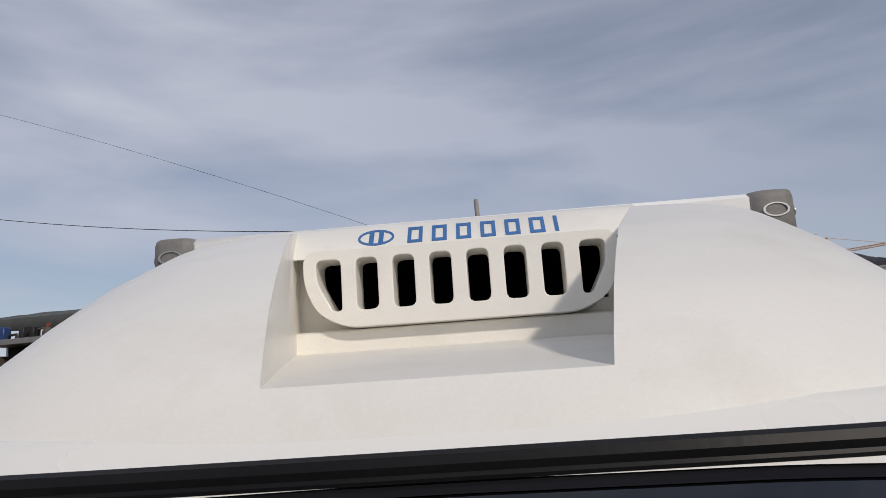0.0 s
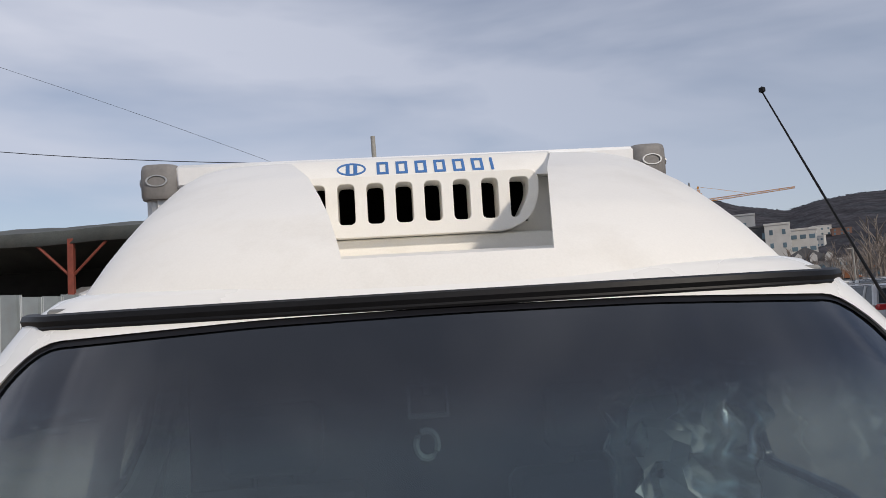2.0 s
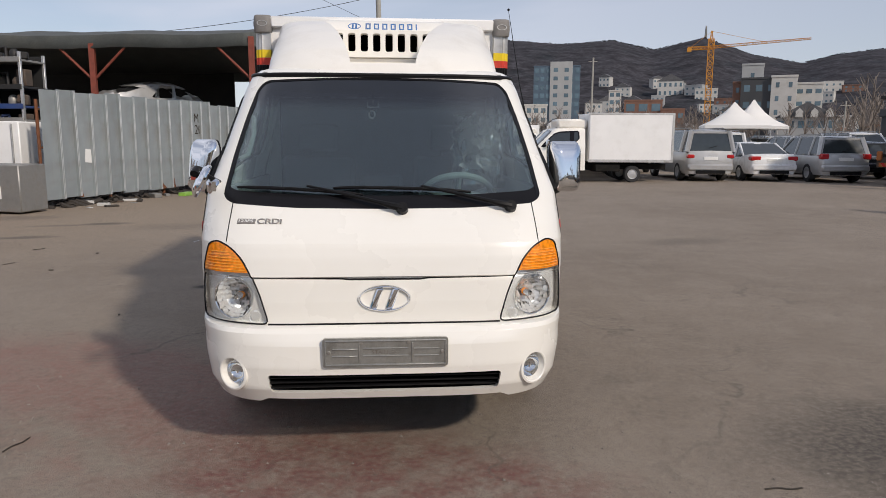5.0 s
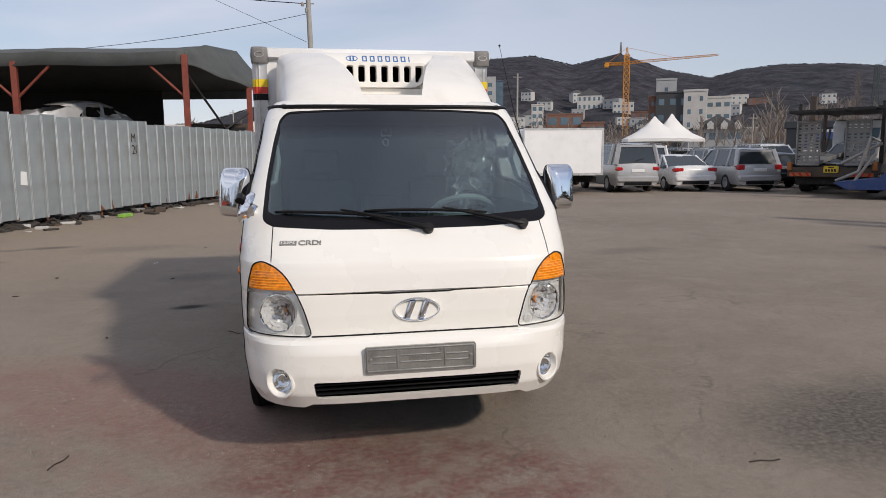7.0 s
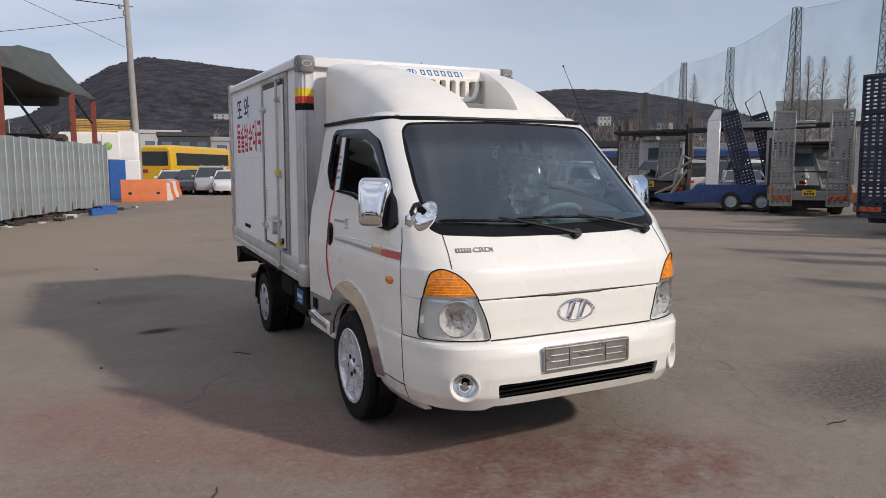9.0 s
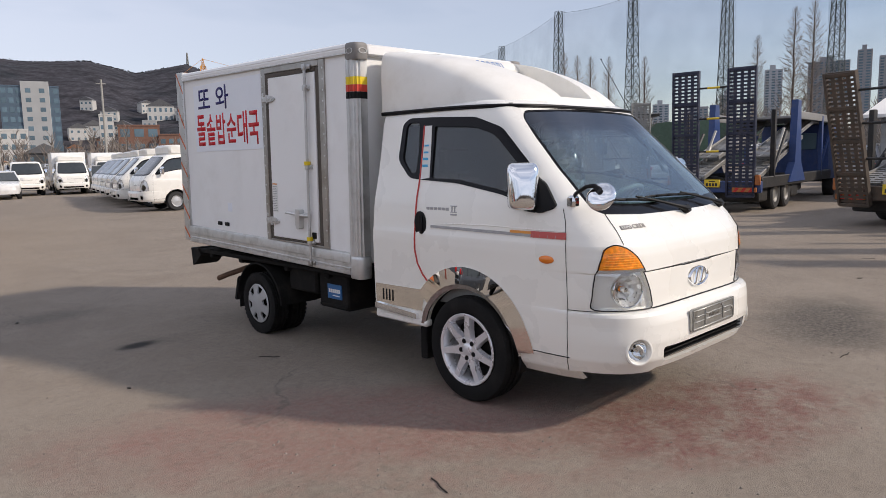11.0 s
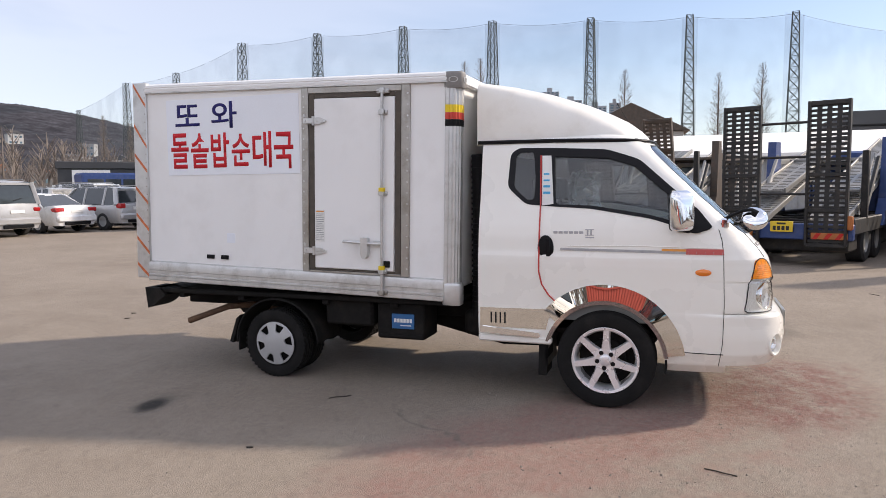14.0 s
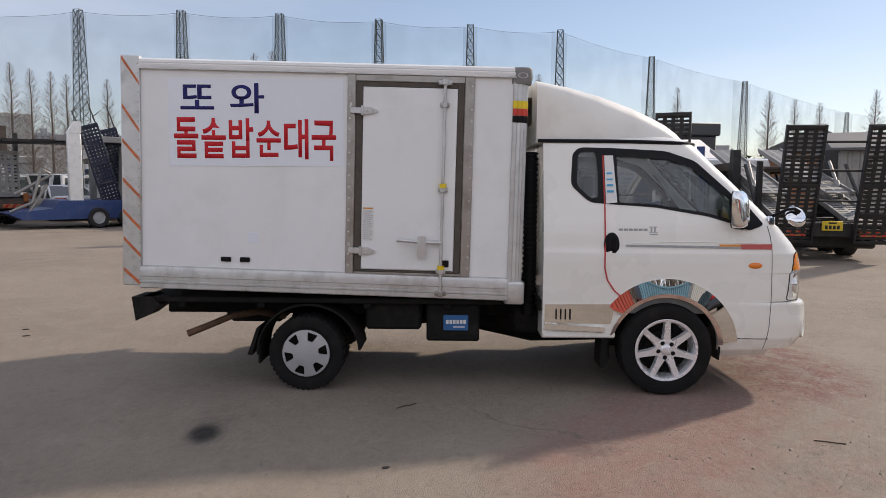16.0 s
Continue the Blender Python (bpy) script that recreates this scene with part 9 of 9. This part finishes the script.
for a_, d_, tn_ in ((53.2, 58, -130), (48.4, 62, -120)):
    cx_, cy_ = polar(-6.06, 0.99, a_, d_)
    co = thing("blue_coach", "blue and white coach parked beyond the cars", "bus", "far coaches", at=pose(cx_, cy_, 0, 0, 0, tn_))
    bm = bmn()
    box(bm, -1.2, 1.2, -4.2, 4.2, 0.45, 2.95, 0.15)
    part("body", bm, M_CBLUE, co)
    for s in (-1, 1):
        for k in range(6):
            bm = bmn()
            box(bm, s * 1.17, s * 1.225, -3.8 + 1.3 * k, -2.65 + 1.3 * k, 1.55, 2.45, 0.03)
            part("side_window", bm, M_CARG, co)
        for y_ in (-2.6, 2.4):
            bm = bmn()
            lathe(bm, [(0.0, 0.1), (0.3, 0.12), (0.46, 0.1), (0.48, 0.0), (0.46, -0.2)], pose(s * 1.1, y_, 0.48, 0, 90 * s, 0), 20)
            part("wheel", bm, M_TYREF, co)
hx, hy = polar(-6.0, 1.6, 117, 60)
building("orange_house", "small orange-walled house with dark roof", hx, hy, -117, 7, 6, 4.2, M_ROOFO, 1, 3, (1.0, 1.2), roof=M_SLATE)
hx, hy = polar(-6.0, 1.6, 108.5, 55)
building("grey_house", "small grey plastered house", hx, hy, -108, 5, 5, 4.0, M_BGREY, 1, 2, (1.0, 1.2))
for a, d, w, h in ((50.5, 70, 9, 3.2), (46.5, 75, 6, 3.0), (55, 80, 10, 5.0), (53.6, 120, 9, 11.0)):
    x, y = polar(-2, -4, a, d)
    building("yard_office", "low grey yard office", x, y, -a, w, 6, h, M_BGREY if a < 53 else M_WALLW, 1, 3, (1.2, 1.2))

M_SCREEN = material("green_windbreak_mesh", (0.075, 0.125, 0.090), 0.8, var=0.2, scale=0.3, fine=3, bump=0.05)

# ---- driving-range net ----
net = thing("driving_range_net", "tall driving-range net on steel lattice masts", "net")
NX, NY = -6.01, 1.57
masts = []
for a, e in ((44.2, 5.8), (47.6, 7.9), (51.2, 8.8), (56.3, 11.2), (62.2, 12.1), (69.1, 12.7), (76.3, 13.0), (84.0, 12.9), (91.3, 12.6), (98.4, 12.1), (105.4, 9.9), (112.1, 7.8), (118.8, 5.3), (126, 4.2)):
    d = 20.2 / math.tan(radians(e))
    masts.append((*polar(NX, NY, a, d), 21.7))
bm = bmn()
lattice(bm, (0, 0, 0), (0, 0, 21.7), 1.75, 0.72, 17, 0.058)
m0 = part("mast", bm, M_LATT, net, "green-grey steel lattice mast", sharp=0)
for k, (x, y, z) in enumerate(masts):
    if k == 0:
        m0.matrix_basis = pose(x, y, 0, 0, 0, -10)
    else:
        share("mast", m0, pose(x, y, 0, 0, 0, -10 + 3 * (k % 3)), net)
for (x0, y0, z0), (x1, y1, z1) in zip(masts, masts[1:]):
    a, b = Vector((x0, y0, 0)), Vector((x1, y1, 0))
    off = Vector((NX, NY, 0)) - (a + b) / 2
    off = off.normalized() * -0.9
    bm = bmn()
    rows = []
    for i in range(13):
        t = i / 12
        p = a + (b - a) * (t * 1.16 - 0.08) + off * (0.3 + math.sin(math.pi * t))
        sag = 0.22 * 4 * t * (1 - t)
        rows.append([bm.verts.new((p.x, p.y, 1.0)), bm.verts.new((p.x, p.y, 21.5 - sag))])
    ring_faces(bm, rows, closed=False, caps=False)
    part("net_panel", bm, M_NET, net, "fine pale netting", sharp=0)
    bm = bmn()
    pts = [a + (b - a) * t + off * math.sin(math.pi * t) + Vector((0, 0, 21.5 - 0.22 * 4 * t * (1 - t))) for t in [i / 12 for i in range(13)]]
    tube(bm, pts, 0.018, 4)
    part("head_rope", bm, M_LATT, net)

for k in (2, 3, 4, 5):
    a, b = Vector(masts[k][:2]), Vector(masts[k + 1][:2])
    bm = bmn()
    rows = []
    for i in range(9):
        q = a + (b - a) * i / 8
        rows.append([bm.verts.new((q.x + 0.3, q.y - 0.4, 0.3)), bm.verts.new((q.x + 0.3, q.y - 0.4, 7.0 - 0.15 * math.sin(i * 1.7) - 0.4 * k % 3))])
    ring_faces(bm, rows, closed=False, caps=False)
    part("green_screen", bm, M_SCREEN, net, "green windbreak mesh at the foot of the net", sharp=0)

# ---- bare trees ----
def bare_tree(height, seed):
    rng = random.Random(seed)
    t = thing("bare_tree", "bare upright winter tree with fine twigs", "tree", "bare trees by the net")
    bm = bmn()
    pts = [(0.03 * noise.noise(Vector((k * 0.6, seed, 0))) * k * 0.3, 0.03 * noise.noise(Vector((k * 0.6, 7 + seed, 0))) * k * 0.3, height * k / 10) for k in range(11)]
    tube(bm, pts, [0.13 * (1 - k / 10.3) ** 0.9 + 0.012 for k in range(11)], 8)
    part("trunk", bm, M_BARK, t)
    bm = bmn()
    for k in range(230):
        u = 0.16 + 0.83 * (k / 230) ** 0.9
        p = Vector(pts[min(9, int(u * 10))]).lerp(Vector(pts[min(10, int(u * 10) + 1)]), u * 10 % 1)
        a = 2.4 * k + rng.uniform(-0.5, 0.5)
        l = height * 0.20 * (1 - u) ** 0.85 * rng.uniform(0.45, 1.15) + 0.22
        d = Vector((math.cos(a), math.sin(a), rng.uniform(0.25, 1.1))).normalized()
        q = p + d * l * 0.55 + Vector((rng.gauss(0, 0.05), rng.gauss(0, 0.05), 0)) * l
        e = q + (d + Vector((rng.gauss(0, 0.25), rng.gauss(0, 0.25), rng.uniform(0.2, 0.9)))).normalized() * l * 0.5
        tube(bm, [p, q, e], [0.020 * (1 - u) + 0.010, 0.012 * (1 - u) + 0.007, 0.004], 3, False)
        for j in range(11):
            f = rng.uniform(0.15, 1.0)
            s0 = p.lerp(q, f * 2) if f < 0.5 else q.lerp(e, f * 2 - 1)
            dd = (d + Vector((rng.uniform(-1.1, 1.1), rng.uniform(-1.1, 1.1), rng.uniform(-0.2, 0.9)))).normalized()
            tube(bm, [s0, s0 + dd * l * rng.uniform(0.12, 0.40)], [0.007, 0.003], 3, False)
    part("crown", bm, M_TWIG, t, "fine brown twigs", sharp=0)
    return t


tA, tB = bare_tree(12.0, 1), bare_tree(12.0, 2)
first = True
tree_spots = [(-5.92, 0, a, e, d) for a, e, d in ((73.1, 10.0, 74), (85.7, 9.0, 72), (92.5, 8.4, 76), (95.5, 8.9, 70), (49.7, 7.0, 80), (45.6, 5.5, 84), (47.4, 5.0, 90))]
tree_spots += [(-6.01, 1.57, a, e, d) for a, e, d in ((57.9, 8.2, 72), (60.3, 7.8, 66), (63.9, 7.5, 75), (107.4, 7.6, 64), (113.8, 7.1, 58), (115.5, 6.4, 62), (117.1, 6.1, 66), (120.5, 6.8, 60))]
tree_spots += [(-4.03, -3.05, a, e, d) for a, e, d in ((55.0, 7.8, 70), (57.4, 7.6, 74), (68.0, 8.4, 66), (71.6, 10.4, 70))]
for k, (ex, ey, a, e, d) in enumerate(tree_spots):
    x, y = polar(ex, ey, a, d)
    h = (1.5 + d * math.tan(radians(e))) / 12.0
    src = (tA, tB)[k % 2]
    m = pose(x, y, 0, 0, 0, 47 * k)
    if k < 2:
        src.matrix_basis = m
        src.scale = (h, h, h)
    else:
        o = copy_thing(src, m)
        o.scale = (h, h, h)

# thickets at the foot of the hill
bm = bmn()
rng = random.Random(31)
for k in range(1300):
    a = rng.uniform(15, 95) if k % 4 else rng.uniform(-20, 15)
    d = rng.uniform(150, 320) if a < 33 else rng.uniform(100, 300)
    x, y = polar(0, -3, a, d)
    h = rng.uniform(5, 10)
    p = Vector((x, y, 0))
    tube(bm, [p, p + Vector((rng.uniform(-0.4, 0.4), 0, h))], [0.16, 0.03], 3, False)
    for j in range(14):
        z = h * rng.uniform(0.25, 0.95)
        aa = rng.uniform(0, 6.28)
        l = (h - z) * 0.45 + 0.8
        tube(bm, [p + Vector((0, 0, z)), p + Vector((math.cos(aa) * l * 0.7, math.sin(aa) * l * 0.7, z + l))], [0.09, 0.03], 3, False)
th = part("winter_thicket", bm, M_TWIG, sharp=0)
tagged(th, "brown bare thicket at the foot of the hills", "trees", kind="stuff")
bm = bmn()
for k in range(240):
    a = rng.uniform(96, 124)
    d = rng.uniform(62, 95)
    x, y = polar(-6, 1.5, a, d)
    z = rng.uniform(0.4, 4.0)
    s = rng.uniform(0.5, 1.1)
    for j in range(14):
        c = Vector((x + rng.gauss(0, s), y + rng.gauss(0, s), z + rng.gauss(0, s * 0.7)))
        u = Vector((rng.uniform(-1, 1), rng.uniform(-1, 1), rng.uniform(-0.3, 1))).normalized() * 0.5
        v = u.cross(Vector((rng.uniform(-1, 1), rng.uniform(-1, 1), 1))).normalized() * 0.25
        bm.faces.new([bm.verts.new(c - v), bm.verts.new(c + u), bm.verts.new(c + v)])
ev = part("evergreen_hedge", bm, material("dark_evergreen", (0.03, 0.05, 0.03), 0.8, var=0.4, scale=0.8, bump=0.0), sharp=0)
tagged(ev, "dark evergreen trees behind the sheds", "trees", kind="stuff")

# ---- litter and grit on the yard ----
bm = bmn()
rng = random.Random(77)
for k in range(2800):
    r = abs(rng.gauss(0, 6.5)) + 0.4
    a = rng.uniform(0, 2 * math.pi)
    x, y = -1.5 + r * math.cos(a), -0.5 + r * math.sin(a)
    s = rng.choice((0.003, 0.003, 0.004, 0.005, 0.007)) * rng.uniform(0.8, 1.4)
    top_ = bm.verts.new((x + rng.uniform(-s, s) * 0.4, y, s * rng.uniform(0.7, 1.2)))
    base = [bm.verts.new((x + s * rng.uniform(0.7, 1.3) * math.cos(2 * math.pi * j / 5), y + s * rng.uniform(0.7, 1.3) * math.sin(2 * math.pi * j / 5), 0.0)) for j in range(5)]
    for j in range(5):
        bm.faces.new((base[j], base[(j + 1) % 5], top_))
gr = part("loose_grit", bm, M_STONE, sharp=0)
tagged(gr, "loose grit and small stones on the yard", "gravel", kind="stuff")
for k in range(46):
    r = abs(rng.gauss(0, 4.5)) + 1.2
    a = rng.uniform(0, 2 * math.pi)
    x, y = -2.0 + r * math.cos(a), 0.5 + r * math.sin(a)
    if abs(x) < 1.0 and -1.9 < y < 4.1 or math.hypot(x + 1.8, y - 3.1) < 0.6:
        continue
    bm = bmn()
    w, l = rng.uniform(0.008, 0.022), rng.uniform(0.02, 0.055)
    if k % 5 == 0:
        tube(bm, [(0, 0, 0.004), (0.06, 0.012, 0.006), (0.12, 0.006, 0.004), (0.17, 0.02, 0.005)], 0.004, 5)
    else:
        prism(bm, [(-l, 0), (-l * 0.4, -w), (l * 0.6, -w * 0.8), (l, 0), (l * 0.3, w), (-l * 0.5, w * 0.7)], "z", 0.0, 0.008)
    o = part("litter_scrap", bm, M_LITTER if k % 6 else M_PAPER)
    o.matrix_basis = pose(x, y, 0.0005, 0, 0, rng.uniform(0, 360))
    tagged(o, "small dark scrap of litter on the ground" if k % 6 else "small pale scrap of paper on the ground", "litter", "yard litter")
for k in range(40):
    t = rng.uniform(0.02, 1.05)
    p = F0 + (F1 - F0) * t + Vector((fd.y, -fd.x, 0)) * rng.uniform(-0.1, 0.9)
    bm = bmn()
    s = rng.uniform(0.05, 0.22)
    box(bm, -s, s, -s * rng.uniform(0.2, 0.7), s * 0.5, 0, s * rng.uniform(0.15, 0.6), 0.01)
    mt, lb3 = rng.choice(((M_LITTER, "dark rubbish lying along the fence"), (M_CBROWN, "brown rubbish lying along the fence"), (M_WALLW, "pale rubbish lying along the fence"), (M_CGREY, "grey rubbish lying along the fence")))
    if k == 3:
        mt, lb3, p = M_GREENB, "green plastic bag lying by the fence", F0 + fd * 4.0 + Vector((fd.y, -fd.x, 0)) * 0.6
    if k == 4:
        mt, lb3, p = M_BLUEP, "blue plastic scrap lying by the fence", F1 + Vector((0.6, -1.0, 0))
    o = part("rubbish", bm, mt)
    o.matrix_basis = pose(p.x, p.y, 0.0, 0, 0, rng.uniform(0, 360))
    tagged(o, lb3, "rubbish", "fence rubbish")


# ---- behind the way: red and blue containers and trees mirrored in chrome, others added ----
def container(label, at, paint):
    t = thing("shipping_container", label, "container", "containers behind", at=at)
    bm = bmn()
    o = []
    n = 22
    for k in range(n):
        x = -3.0 + 6.0 * k / n
        o += [(x, 0), (x + 0.10, 0), (x + 0.14, 0.04), (x + 0.23, 0.04)]
    o += [(3.0, 0), (3.0, 2.4), (-3.0, 2.4)]
    prism(bm, o, "z", 0.15, 2.6)
    part("wall", bm, paint, t)
    bm = bmn()
    box(bm, -3.02, 3.02, -0.02, 2.42, 0.0, 0.16, 0.01)
    box(bm, -3.02, 3.02, -0.02, 2.42, 2.6, 2.68, 0.01)
    part("frame", bm, paint, t)
    return t


container("red corrugated shipping container across the yard", pose(-21.0, 1.0, 0, 0, 0, 88), material("container_red", (0.36, 0.06, 0.04), 0.6, var=0.12, scale=2))
container("blue corrugated shipping container across the yard", pose(-21.2, -6.0, 0, 0, 0, 86), material("container_blue", (0.10, 0.22, 0.30), 0.6, var=0.12, scale=2))
# unseen white container and truck, added as pale patches for the chrome
container("unseen white corrugated container added for the chrome to mirror", pose(-23.6, -13.4, 0, 0, 0, 90), M_WALLW)
small_truck("unseen dark-windowed white flatbed truck added for the chrome to mirror", pose(-17.5, 5.5, 0, 0, 0, 80), "bed")
# unseen dark cars, added as dark patches for the chrome to mirror
for k, (x, y) in enumerate(((-17.0, -2.6), (-17.5, 9.5), (-16.5, -9.0), (-18.0, -14.5), (-17.0, 14.0))):
    copy_thing(dark, pose(x, y, 0, 0, 0, 80 + 7 * k))
bm = bmn()
rng = random.Random(91)
for k in range(520):
    a = rng.uniform(125, 300)
    d = rng.uniform(30, 70)
    x, y = polar(-2, -2, a, d)
    h = rng.uniform(4, 8)
    p = Vector((x, y, 0))
    tube(bm, [p, p + Vector((rng.uniform(-0.4, 0.4), 0, h))], [0.2, 0.04], 4, False)
    for j in range(16):
        z = h * rng.uniform(0.2, 0.95)
        aa = rng.uniform(0, 6.28)
        l = (h - z) * 0.45 + 0.7
        tube(bm, [p + Vector((0, 0, z)), p + Vector((math.cos(aa) * l * 0.7, math.sin(aa) * l * 0.7, z + l))], [0.12, 0.05], 3, False)
tb = part("far_trees", bm, M_TWIG, sharp=0)
tagged(tb, "bare trees along the near side of the yard", "trees", kind="stuff")
